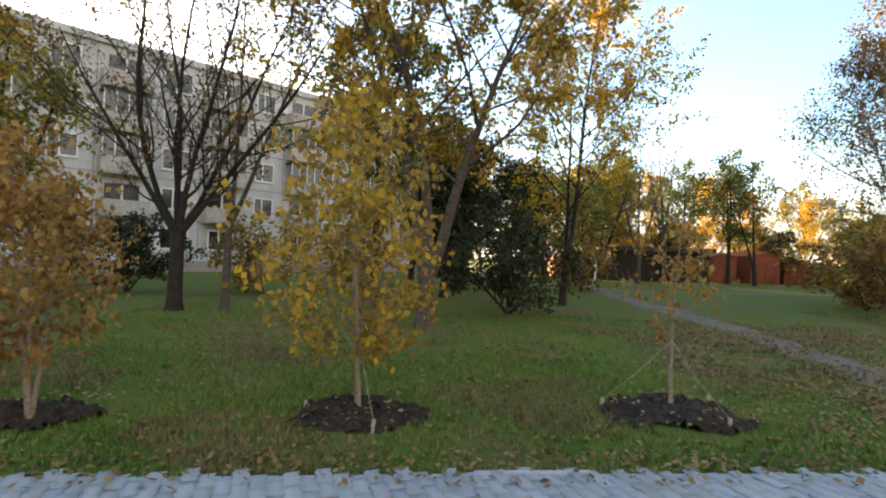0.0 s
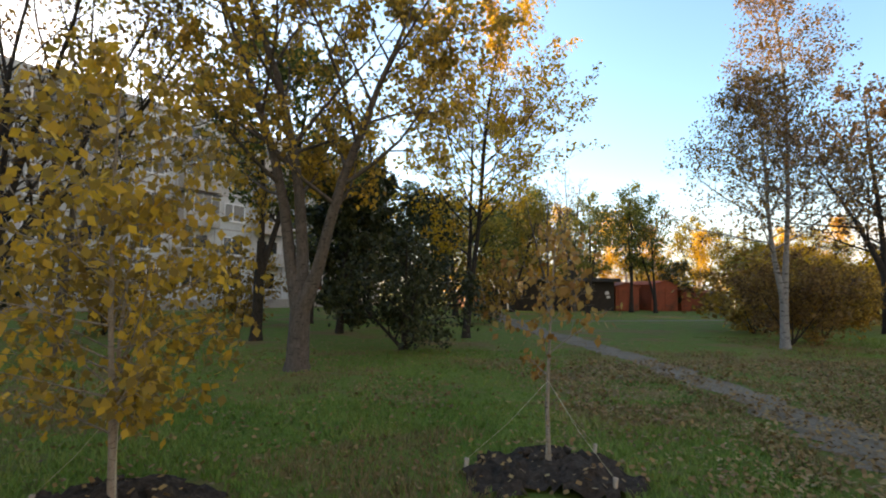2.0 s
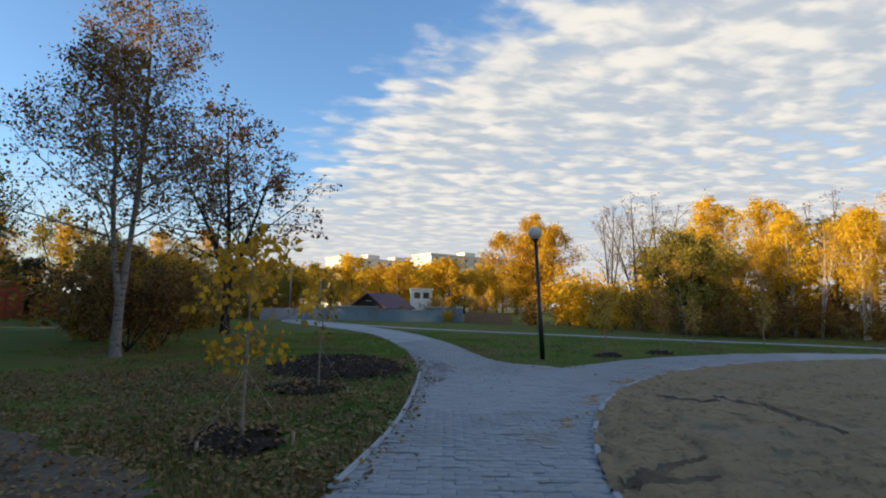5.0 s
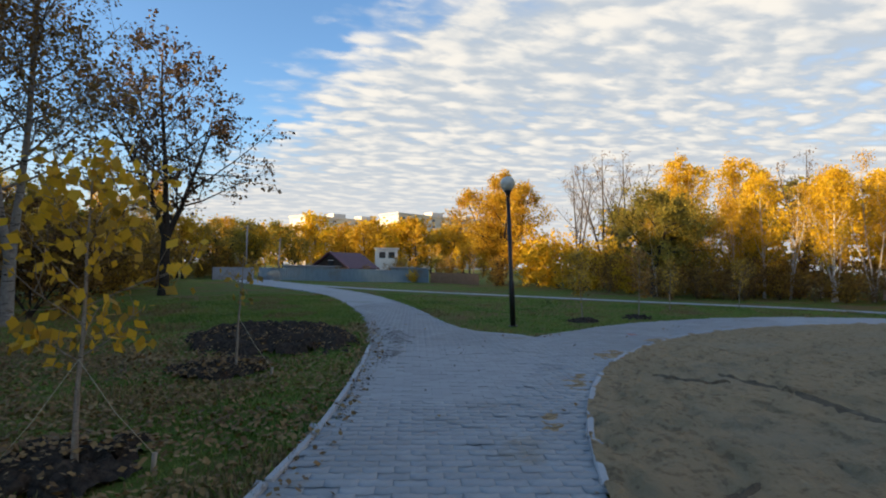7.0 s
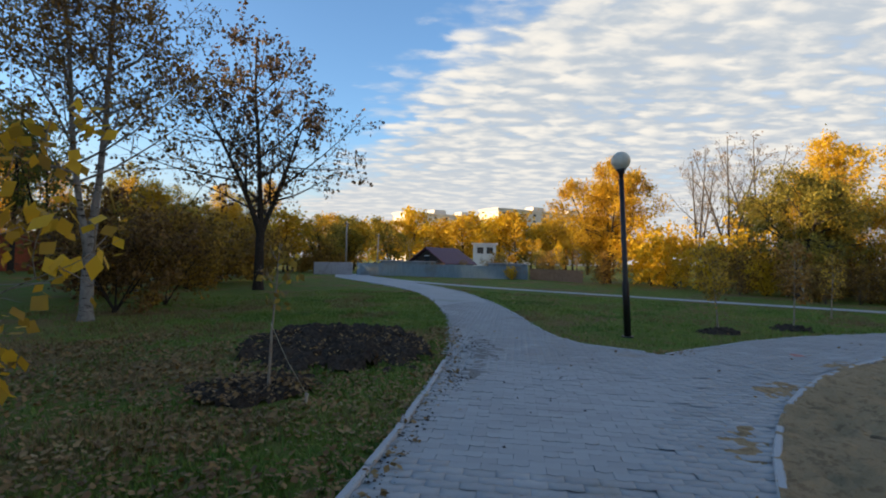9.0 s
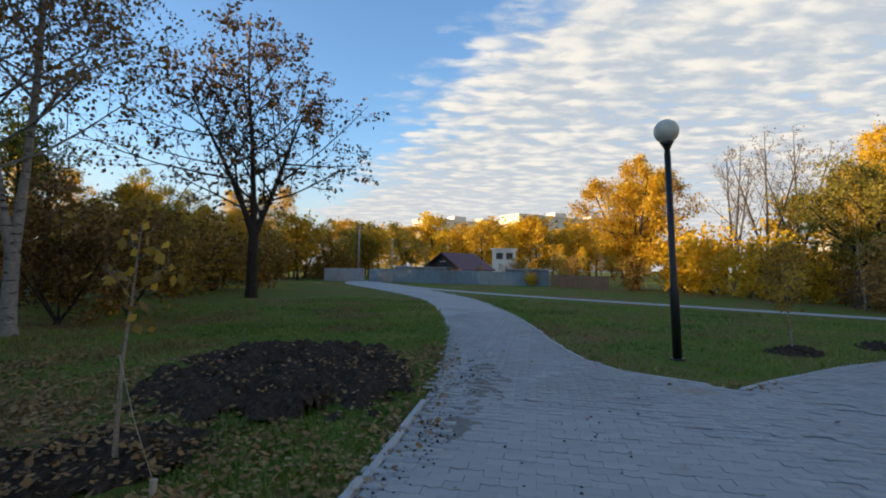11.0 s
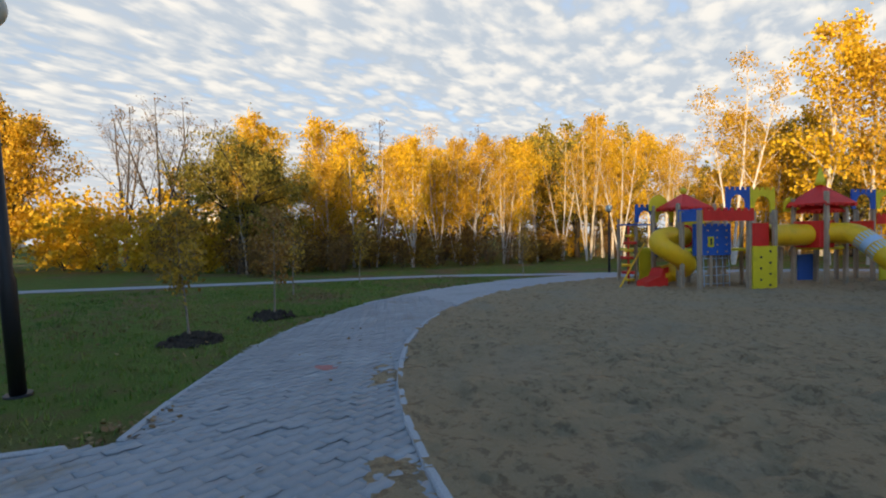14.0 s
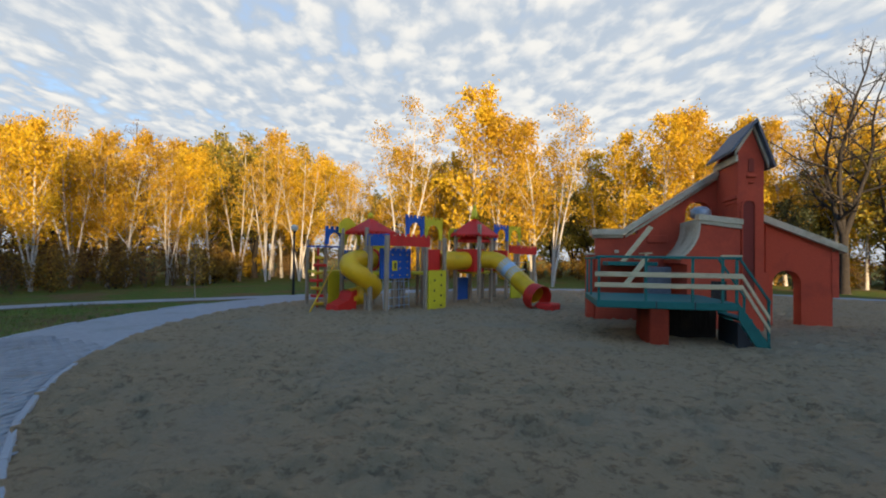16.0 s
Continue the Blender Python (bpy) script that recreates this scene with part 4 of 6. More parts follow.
tree("birch_tree", (12.70, 15.98, 0), "tall birch with pale bark and thin rusty leaves", 12.6, 0.125, 217, M_BIRCH, L_RUST_THIN, 21000, 0.085, stems=((0.03, 0.02, 1, 1.0), (-0.20, 0.06, 1, 0.62)), fork=1.6, count=[30, 8, 4], spread=4.1, bare=0.20, angle=[60, 45, 45], shape=spire, rise=[0.03, 0.10, 0.03, -0.03], jitter=0.12)
tree("ash_tree", (22.4, 22.2, 0), "round-crowned dark tree hung with brown seed bunches", 11.2, 0.20, 18, M_DARKBARK, L_SEED, 6500, 0.17, stems=((0.02, 0, 1, 1.0), (0.45, -0.2, 1, 0.7), (-0.4, 0.1, 1, 0.7)), fork=2.7, count=[14, 7, 4], spread=4.6, bare=0.12, angle=[60, 45, 45], rise=[0.03, 0.06, 0.03, 0.0])
tree("orange_shrub", (13.9, 17.2, 0), "dense shrub with orange-brown leaves round the birch", 2.7, 0.06, 19, M_DARKBARK, L_BROWN, 6500, 0.10, stems=((0, 0, 1, 1), (0.7, 0.2, 1, 0.9), (-0.7, 0.1, 1, 0.9), (0.3, -0.6, 1, 0.8), (-0.3, 0.6, 1, 0.9)), fork=0.15, count=[8, 5, 3], spread=1.3, bare=0.12, shape=dome, category="shrub")
tree("orange_shrub", (15.8, 18.2, 0), "orange-brown shrub beside the birch", 2.5, 0.05, 20, M_DARKBARK, L_SCRUB, 4500, 0.11, stems=((0, 0, 1, 1), (0.7, 0.2, 1, 0.9), (-0.7, 0.1, 1, 0.9), (0.3, -0.6, 1, 0.8)), fork=0.15, count=[8, 5, 3], spread=1.2, bare=0.12, shape=dome, category="shrub")
tree("roadside_tree", (-12.5, 10.2, 0), "autumn tree with dense yellow-brown leaves", 8.5, 0.18, 21, M_DARKBARK, L_YELLOW, 7000, 0.14, count=[14, 6, 4], spread=3.0, bare=0.3)
tree("dark_shrub", (-12.8, 17.5, 0), "dark green shrub against the house", 2.6, 0.06, 22, M_DARKBARK, L_DUSK, 5000, 0.14, stems=((0, 0, 1, 1), (0.8, 0.2, 1, 0.9), (-0.8, 0.1, 1, 0.9)), fork=0.1, count=[8, 5, 3], spread=1.4, bare=0.1, shape=dome, category="shrub")


# ---- saplings in dug soil ----
def soil_patch(name, at, rx, ry, hgt, seed, label, turn=0.0, step=0.065):
    r = random.Random(seed)
    nx, ny = int(2 * rx / step) + 3, int(2 * ry / step) + 3
    index, verts, faces = {}, [], []
    for j in range(ny):
        for i in range(nx):
            x, y = -rx + i * step, -ry + j * step
            wob = 1 + 0.30 * noise.noise(Vector((x * 1.3, y * 1.3, seed))) + 0.42 * noise.noise(Vector((x * 3.4, y * 3.4, seed + 2)))
            q = math.hypot(x / rx, y / ry) / wob
            if q > 1.08:
                continue
            n1, n2 = noise.noise(Vector((x * 3, y * 3, seed))), noise.noise(Vector((x * 9, y * 9, seed + 5)))
            z = max(0.0, 1 - q * q) ** 0.8 * hgt * (1 + 0.5 * n1) + (0.045 * n1 + 0.105 * n2 + 0.05 * abs(noise.noise(Vector((x * 17, y * 17, seed))))) * min(1.0, (1.1 - q) * 3) + 0.014
            index[i, j] = len(verts)
            verts.append((x + r.uniform(-0.02, 0.02), y + r.uniform(-0.02, 0.02), z if q < 1 else -0.01))
    for (i, j), a in index.items():
        q = (a, index.get((i + 1, j)), index.get((i + 1, j + 1)), index.get((i, j + 1)))
        if None not in q:
            faces.append(q)
    ob = raw_part(name, verts, faces, 4, M_SOIL, None)
    ob.matrix_world = pose(*at, 0, 0, turn)
    for k in range(int(14 * rx * ry) + 8):
        a, q = r.uniform(0, 6.28), math.sqrt(r.random()) * 0.92
        bm = bmesh.new()
        bmesh.ops.create_icosphere(bm, subdivisions=1, radius=r.uniform(0.025, 0.075))
        for v in bm.verts:
            v.co *= r.uniform(0.65, 1.25)
        bmesh.ops.translate(bm, verts=bm.verts, vec=(rx * q * math.cos(a), ry * q * math.sin(a), 0.02 + hgt * max(0.0, 1 - q * q) ** 0.8))
        part("clod", bm, M_SOIL, ob)
    return tagged(ob, label, "soil", "dug planting holes" if name == "dug_soil" else "")


def guy_ropes(at, top, pegs):
    """Twine from a young tree down to its pegs."""
    for px, py in pegs:
        ob = thing("support_peg", pose(px, py, 0), "short pale wooden peg with taut twine", "peg", "tree support pegs")
        d = Vector((at[0] - px, at[1] - py))
        part("peg", tubed([(0, 0, -0.05), (0.015, 0.0, 0.13)], [0.017, 0.022], 6), M_WOOD, ob)
        part("twine", tubed([(0.01, 0, 0.12), (d.x * 0.5, d.y * 0.5, top * 0.5 + 0.02), (d.x, d.y, top)], 0.0028, 4), M_ROPE, ob)


def sapling(at, hgt, seed, leaf, leaves, size, label, spread, bare, stems=((0, 0, 1, 1),), radius=0.028, **kw):
    return tree("sapling", at, label, hgt, radius, seed, M_SAPBARK, leaf, leaves, size, stems=stems, levels=2, count=[kw.pop("limbs", 16), 6], spread=spread, bare=bare, angle=[62, 45], jitter=kw.pop("jitter", 0.06), droop=1.2, group="young trees", thin=[0.4, 0.5], **kw)


sapling((-1.02, 4.87, 0), 3.35, 31, L_YELLOW, 4000, 0.080, "leafy young tree with yellow and olive leaves and two pale stems", 1.18, 0.20, ((0.02, 0.0, 1, 1.0), (-0.10, 0.02, 1, 0.72)), 0.042, limbs=30, shape=oval, rise=[0.02, -0.02, -0.06])
sapling((-3.95, 4.15, 0), 2.75, 32, L_RUST, 3600, 0.07, "leafy young tree with rusty orange leaves and pale stems", 0.85, 0.26, ((0.02, 0, 1, 1.0), (0.12, 0.05, 1, 0.8), (-0.12, 0.02, 1, 0.85)), 0.036, limbs=20, rise=[0.02, -0.02, -0.05])
sapling((2.31, 5.53, 0), 2.2, 33, L_RUST, 420, 0.075, "thin young tree with few yellow leaves, tied with twine", 0.75, 0.40, radius=0.027, limbs=12, rise=[0.01, 0.02, -0.02])
sapling((7.75, 6.53, 0), 2.35, 34, L_LEMON, 560, 0.10, "thin young tree with yellow leaves tied with twine", 0.85, 0.32, radius=0.024, limbs=15)
sapling((10.95, 7.92, 0), 1.75, 35, L_YELLOW, 46, 0.09, "nearly bare young tree with a few yellow leaves", 0.30, 0.6, radius=0.022, limbs=7)
for i, (sx, sy, sh, sn) in enumerate(((20.5, 3.95, 2.05, 900), (22.35, 2.4, 2.2, 800), (26.4, 1.2, 2.0, 500), (29.0, -1.6, 2.1, 500), (28.9, -8.6, 1.9, 300))):
    sapling((sx, sy, 0), sh, 36 + i, L_YELLOW if i != 1 else L_RUST, sn, 0.075, "young tree with olive and yellow leaves on the lawn", 0.55, 0.34, radius=0.022, limbs=14)
soil_patch("dug_soil", (-1.0, 4.95, 0), 0.68, 0.56, 0.09, 1, "ring of dark dug soil round a young tree")
soil_patch("dug_soil", (-4.1, 4.3, 0), 0.62, 0.46, 0.09, 2, "ring of dark dug soil round a young tree")
soil_patch("dug_soil", (2.32, 5.52, 0), 0.76, 0.60, 0.10, 3, "ring of dark dug soil round a young tree")
soil_patch("dug_soil", (7.72, 6.6, 0), 0.66, 0.56, 0.08, 4, "ring of dark dug soil round a young tree")
soil_patch("dug_soil", (10.95, 8.15, 0), 0.72, 0.62, 0.09, 5, "ring of dark dug soil round a young tree")
soil_patch("dug_soil", (20.5, 3.95, 0), 0.6, 0.45, 0.06, 6, "ring of dark dug soil round a young tree")
soil_patch("dug_soil", (22.4, 2.4, 0), 0.55, 0.45, 0.06, 7, "ring of dark dug soil round a young tree")
soil_patch("earth_mound", (13.75, 9.45, 0), 2.25, 1.55, 0.20, 8, "low heap of dark loose soil beside the path", 40)
guy_ropes((2.31, 5.53), 0.82, [(2.72, 5.08), (1.58, 5.61), (2.9, 6.0)])
guy_ropes((-1.02, 4.87), 0.75, [(-0.78, 4.42), (-1.6, 4.9)])
guy_ropes((7.75, 6.53), 0.8, [(7.95, 6.0), (7.2, 6.6)])
guy_ropes((10.95, 7.92), 0.78, [(10.85, 7.25)])


# ---- woods and distant trees ----
def prototypes():
    far = Vector((0, 0, 0))
    P = {}
    P["gold"] = tree("birch_tree", far, "slender birch with white bark and golden leaves", 8.0, 0.085, 51, M_BIRCHW, L_GOLD, 5000, 0.125, count=[16, 6, 3], spread=2.1, bare=0.24, angle=[42, 42, 42], group="birches of the wood", drawn=2, seg=3, jitter=0.16)
    P["amber"] = tree("birch_tree", far, "slender birch with pale bark and amber leaves", 8.0, 0.08, 52, M_BIRCHW, L_AMBER, 5000, 0.125, count=[16, 6, 3], spread=2.2, bare=0.20, angle=[44, 42, 42], group="birches of the wood", drawn=2, seg=3, jitter=0.16)
    P["thin"] = tree("birch_tree", far, "thinly leaved birch with white bark", 8.6, 0.085, 53, M_BIRCHW, L_AMBER, 2400, 0.10, stems=((0.02, 0, 1, 1), (0.16, 0.1, 1, 0.9), (-0.12, 0.05, 1, 0.85)), count=[12, 5, 3], spread=1.3, bare=0.35, angle=[36, 40, 42], group="birches of the wood", drawn=2, seg=3, jitter=0.14)
    P["olive"] = tree("broadleaf_tree", far, "broad tree with olive and yellow leaves", 8.0, 0.16, 54, M_DARKBARK, L_OLIVE, 5500, 0.165, stems=((0.02, 0, 1, 1), (0.4, 0.1, 1, 0.85), (-0.4, 0.1, 1, 0.85)), fork=1.2, count=[11, 6, 3], spread=2.2, bare=0.15, group="trees of the wood", drawn=2, seg=3, jitter=0.2)
    P["bare"] = tree("bare_tree", far, "bare grey tree with fine twigs", 8.5, 0.12, 55, M_BARK, L_BROWN, 500, 0.10, stems=((0.02, 0, 1, 1), (0.3, 0.1, 1, 0.9), (-0.3, 0.1, 1, 0.9)), fork=1.5, count=[11, 6, 4], spread=2.0, bare=0.15, angle=[38, 36, 36], rise=[0.04, 0.12, 0.08, 0.04], group="trees of the wood", drawn=3, seg=3)
    P["green"] = tree("broadleaf_tree", far, "tree with green leaves turning yellow", 8.0, 0.13, 56, M_DARKBARK, L_GREEN, 3600, 0.15, stems=((0.02, 0, 1, 1), (0.3, 0.15, 1, 0.9)), fork=0.8, count=[12, 6, 3], spread=2.0, bare=0.22, group="trees of the wood", drawn=2, seg=3, jitter=0.18)
    P["bush"] = tree("undergrowth_bush", far, "olive-brown leafy undergrowth bush at the wood's edge", 2.6, 0.04, 57, M_DARKBARK, L_SCRUB, 1700, 0.165, stems=((0, 0, 1, 1), (0.7, 0.2, 1, 0.9), (-0.7, 0.1, 1, 0.9), (0.2, -0.7, 1, 0.8)), fork=0.1, count=[8, 4, 3], spread=1.2, bare=0.05, shape=dome, group="undergrowth", drawn=1, seg=3, category="bush", jitter=0.16)
    P["ybush"] = tree("undergrowth_bush", far, "yellow leafy bush at the wood's edge", 3.0, 0.04, 58, M_DARKBARK, L_GOLD, 1900, 0.19, stems=((0, 0, 1, 1), (0.6, 0.2, 1, 0.9), (-0.6, 0.1, 1, 0.9), (0.2, -0.6, 1, 0.8)), fork=0.1, count=[8, 4, 3], spread=1.3, bare=0.04, shape=dome, group="undergrowth", drawn=1, seg=3, category="bush", jitter=0.18)
    P["scrub"] = tree("undergrowth_bush", far, "thin brown twiggy undergrowth bush", 2.8, 0.03, 60, M_BARK, L_BROWN, 700, 0.12, stems=((0, 0, 1, 1), (0.5, 0.2, 1, 0.9), (-0.5, 0.1, 1, 0.9), (0.2, -0.5, 1, 0.8)), fork=0.1, count=[8, 4, 3], spread=1.2, bare=0.05, shape=dome, group="undergrowth", drawn=2, seg=3, category="bush", jitter=0.16)
    P["dusk"] = tree("dark_tree", far, "dark dense evergreen tree", 8.0, 0.14, 59, M_DARKBARK, L_DUSK, 4500, 0.2, stems=((0.02, 0, 1, 1), (0.35, 0.1, 1, 0.85)), fork=0.6, count=[13, 6, 3], spread=2.3, bare=0.1, group="trees of the wood", drawn=2, seg=3, jitter=0.2)
    P["far_gold"] = tree("distant_tree", far, "distant autumn tree in golden leaf", 8.0, 0.12, 71, M_DARKBARK, L_GOLD, 1300, 0.36, count=[9, 4], levels=2, drawn=1, seg=3, spread=2.6, bare=0.15, group="distant trees", jitter=0.35)
    P["far_amber"] = tree("distant_tree", far, "distant autumn tree in amber leaf", 8.0, 0.12, 72, M_DARKBARK, L_AMBER, 1300, 0.36, count=[9, 4], levels=2, drawn=1, seg=3, spread=2.8, bare=0.12, group="distant trees", jitter=0.35)
    P["far_olive"] = tree("distant_tree", far, "distant tree in olive leaf", 8.0, 0.12, 73, M_DARKBARK, L_OLIVE, 1300, 0.36, count=[9, 4], levels=2, drawn=1, seg=3, spread=2.8, bare=0.12, group="distant trees", jitter=0.35)
    return P


P = prototypes()
used = set()
wood = random.Random(77)


def plant(kind, x, y, size, wide=1.0):
    """Stand a tree of that kind at x, y."""
    m = pose(x, y, 0, 0, 0, wood.uniform(0, 360)) @ Matrix.Diagonal((size * wide, size * wide, size, 1))
    if kind not in used:
        used.add(kind)
        P[kind].matrix_world = m
        return P[kind]
    base = P[kind].copy()
    scene.collection.objects.link(base)
    base.matrix_world = m
    for c in P[kind].children:
        k = c.copy()
        scene.collection.objects.link(k)
        k.parent = base
    return base


def clearing(x, y):
    """A grassy ride through the wood, running south-east from the playground."""
    d = Vector((0.56, -0.83))
    q = Vector((x - 27.0, y + 17.0))
    return q.dot(d) > -4 and abs(q.x * d.y - q.y * d.x) < 1.9


def belt(a0, a1, r0, r1, n, kinds, lo, hi, wide=1.0):
    """Trees over a sector round the playground; angles counter-clockwise from +x."""
    for k in range(n):
        a = radians(a0 + (a1 - a0) * (k + wood.random()) / n)
        r = wood.uniform(r0, r1)
        if clearing(CENTRE.x + r * math.cos(a), CENTRE.y + r * math.sin(a)):
            continue
        plant(wood.choice(kinds), CENTRE.x + r * math.cos(a), CENTRE.y + r * math.sin(a), wood.uniform(lo, hi), wide)


# wood east and south of the playground
belt(26, 12, 27, 31, 7, ["olive", "thin", "gold", "amber"], 0.58, 0.78)
belt(19, 12, 32, 40, 5, ["gold", "bare", "amber"], 0.75, 0.95)
belt(12, -14, 25.5, 30, 14, ["gold", "amber", "gold", "thin"], 0.76, 1.0)
belt(12, -14, 30, 38, 13, ["gold", "gold", "bare", "thin"], 0.90, 1.15)
belt(-14, -50, 26, 31, 16, ["gold", "amber", "thin"], 0.95, 1.25)
belt(-14, -50, 31, 40, 18, ["gold", "amber", "olive"], 1.1, 1.4)
belt(-50, -130, 27, 34, 18, ["gold", "amber", "amber", "olive"], 1.0, 1.35)
belt(-50, -130, 34, 44, 16, ["gold", "amber", "olive"], 1.1, 1.5)
belt(28, -16, 24.5, 29, 40, ["scrub", "scrub", "scrub", "bush"], 0.45, 0.8)
belt(12, -30, 33, 39, 22, ["bush", "scrub"], 0.8, 1.1, 1.3)
belt(28, 4, 29, 32, 12, ["bush", "scrub", "ybush"], 0.6, 0.9)
belt(-16, -120, 27, 34, 30, ["scrub", "bush", "ybush"], 0.5, 0.9)
for x, y, s, k in ((25.4, -24.7, 1.5, "gold"), (24.2, -26.0, 1.3, "amber"), (28.5, -22.0, 1.35, "thin"), (20.7, -26.3, 1.3, "thin"), (21.8, -26.6, 1.25, "amber"), (15.1, -32.2, 1.4, "gold"), (17.6, -33.0, 1.3, "gold"), (12.8, -32.8, 1.45, "amber"), (10.4, -33.5, 1.35, "gold"), (14.0, -36, 1.5, "gold")):
    plant(k, x, y, s)


# low growth closing the end of the ride
for x, y, s, k in ((33.0, -27.5, 0.9, "scrub"), (35.0, -29.0, 0.75, "amber"), (34.0, -31.0, 0.8, "bare"), (37.0, -31.5, 0.85, "olive"), (36.0, -34.0, 1.1, "bush"), (39.0, -34.0, 0.9, "amber"), (32.0, -26.5, 0.8, "bush")):
    plant(k, x, y, s)
# big trees of the far lawn
tree("golden_tree", (48.0, 12.9, 0), "large round-crowned tree in full golden leaf", 9.9, 0.26, 161, M_DARKBARK, L_AMBER, 26000, 0.16, stems=((0.02, 0, 1, 1), (0.5, 0.2, 1, 0.88), (-0.5, -0.2, 1, 0.88), (0.1, -0.55, 1, 0.88), (-0.1, 0.55, 1, 0.88)), fork=1.5, count=[11, 7, 4], spread=3.0, bare=0.05, jitter=0.22, rise=[0.03, 0.03, 0.02, 0.0])
tree("willow_tree", (37.6, 1.2, 0), "drooping olive-green willow with a broad dark crown", 5.9, 0.22, 62, M_DARKBARK, L_OLIVE, 22000, 0.11, stems=((0.1, 0, 1, 1), (0.55, 0.2, 1, 0.85), (-0.5, -0.2, 1, 0.85)), fork=1.8, count=[13, 7, 4], spread=3.2, bare=0.1, rise=[0.0, 0.0, -0.12, -0.22], jitter=0.16, droop=1.2)
for x, y, s, k in ((46.5, 9.5, 1.35, "ybush"), (44.0, 7.5, 1.25, "ybush"), (42.0, 5.5, 0.95, "ybush"), (50.5, 10.0, 1.3, "ybush"), (45.0, 12.5, 0.8, "bush"), (40.5, 3.5, 0.9, "bush"), (38.0, -1.5, 0.8, "bush"), (59, 7.4, 1.45, "bare"), (60.5, 5.0, 1.6, "bare"), (61, 2.8, 1.6, "bare"), (47, -5.5, 1.1, "bare"), (54.5, -1.2, 1.42, "gold"), (55.5, -3.2, 1.36, "gold"), (46, 5.0, 1.1, "ybush"), (49, 3.0, 1.2, "ybush"), (43.0, -4.5, 0.8, "olive")):
    plant(k, x, y, s)
# trees behind the fenced plot and along the northern edge
for x, y, s, k in ((56, 40, 0.68, "olive"), (60, 40, 0.58, "amber"), (72, 36, 0.58, "amber"), (53, 44, 0.61, "olive"), (49, 46, 0.58, "amber"), (45, 47, 0.58, "olive"), (41, 48, 0.58, "amber"), (61, 28, 0.32, "olive"), (70, 24, 0.50, "gold"), (72, 28, 0.58, "amber"), (75, 20, 0.65, "olive"), (64, 20, 0.43, "bare"), (58, 22, 0.36, "olive"), (52, 24.5, 0.75, "bush"), (55, 20, 0.9, "bush"), (50, 27, 0.5, "bush"), (47.2, 41, 0.8, "bush"), (44, 39.5, 1.0, "bush"), (38.5, 41, 1.1, "bush"), (35, 43, 0.9, "ybush"), (46.8, 20.5, 0.35, "ybush"), (31, 35, 1.1, "bush"), (34, 38, 1.1, "bush"), (29, 31, 1.2, "bush"), (27, 28, 1.1, "bush")):
    plant(k, x, y, s)
for x, y, s, k in ((12.3, 40.5, 1.30, "bare"), (15.8, 41.5, 1.25, "green"), (10.0, 43.5, 1.35, "olive"), (16.5, 47, 1.55, "bare"), (14, 54, 1.7, "green"), (21.5, 46, 1.5, "green"), (23.0, 44.5, 1.35, "green"), (26, 57, 1.3, "gold"), (30, 58, 1.2, "amber"), (34, 56, 1.1, "gold"), (37, 53, 1.05, "olive"), (20, 60, 1.5, "gold"), (12, 62, 1.6, "gold"), (6, 58, 1.6, "olive"), (4, 50, 1.3, "amber"), (0, 58, 1.4, "green"), (25, 58.0, 1.0, "ybush"), (35.5, 49, 1.2, "ybush"), (37.5, 46, 1.2, "ybush"), (30, 57.5, 1.2, "ybush"), (40, 52, 1.2, "ybush"), (44, 56, 1.2, "gold"), (50, 58, 1.2, "olive"), (17, 66, 1.6, "amber"), (28, 68, 1.6, "gold"), (40, 66, 1.5, "olive"), (55, 62, 1.5, "amber"), (1.5, 33, 1.1, "green"), (5.5, 27.5, 1.1, "bush"), (-3.5, 26, 1.3, "green"), (-9, 19, 1.0, "bush"), (-6, 24, 1.1, "bush"), (-15, 14, 1.1, "olive"), (-17, 19, 1.0, "bush")):
    plant(k, x, y, s)
for k in range(34):
    a, r = 44 + 34 * (k + wood.random()) / 34, wood.uniform(78, 112)
    q = on_ray(a, r)
    plant(wood.choice(["far_amber", "far_olive", "far_amber", "far_gold"]), q[0], q[1], wood.uniform(1.0, 1.28), 1.3)
# dark thicket behind the garages and beside the far path
for k in range(26):
    a, r = 5 + 34 * (k + wood.random()) / 26, wood.uniform(50, 60)
    q = on_ray(a, r)
    plant(wood.choice(["dusk", "olive", "amber", "bush"]), q[0], q[1], wood.uniform(0.6, 0.85), 1.5)
for k in range(12):
    q = on_ray(40 + 9 * (k + wood.random()) / 12, wood.uniform(46, 62))
    plant(wood.choice(["far_amber", "olive", "bush"]), q[0], q[1], wood.uniform(0.60, 0.80), 1.4)
# scrub along the west side of the path
for x, y, s, k in ((17.5, 23.0, 0.50, "amber"), (19.5, 26.5, 0.55, "olive"), (22.0, 29.0, 0.58, "amber"), (24.5, 31.0, 0.55, "olive"), (27.0, 34.0, 0.6, "amber"), (30.0, 38.0, 0.62, "amber"), (33.5, 41.5, 0.65, "olive"), (37.0, 44.5, 0.65, "amber"), (20.5, 24.5, 1.1, "bush"), (24.0, 27.5, 1.2, "bush"), (16.0, 22.0, 1.2, "bush"), (28.5, 36.5, 1.2, "ybush"), (41.5, 45.5, 0.7, "amber"), (25.5, 29.2, 0.5, "amber"),
                   (8.0, 39, 1.15, "green"), (11, 53, 1.4, "olive"), (4.5, 36, 1.0, "olive"), (14.5, 51.5, 1.2, "amber"), (18, 54, 1.3, "green"), (1.5, 27, 0.9, "dusk"), (-1.0, 31, 1.1, "dusk")):
    plant(k, x, y, s, 1.3)
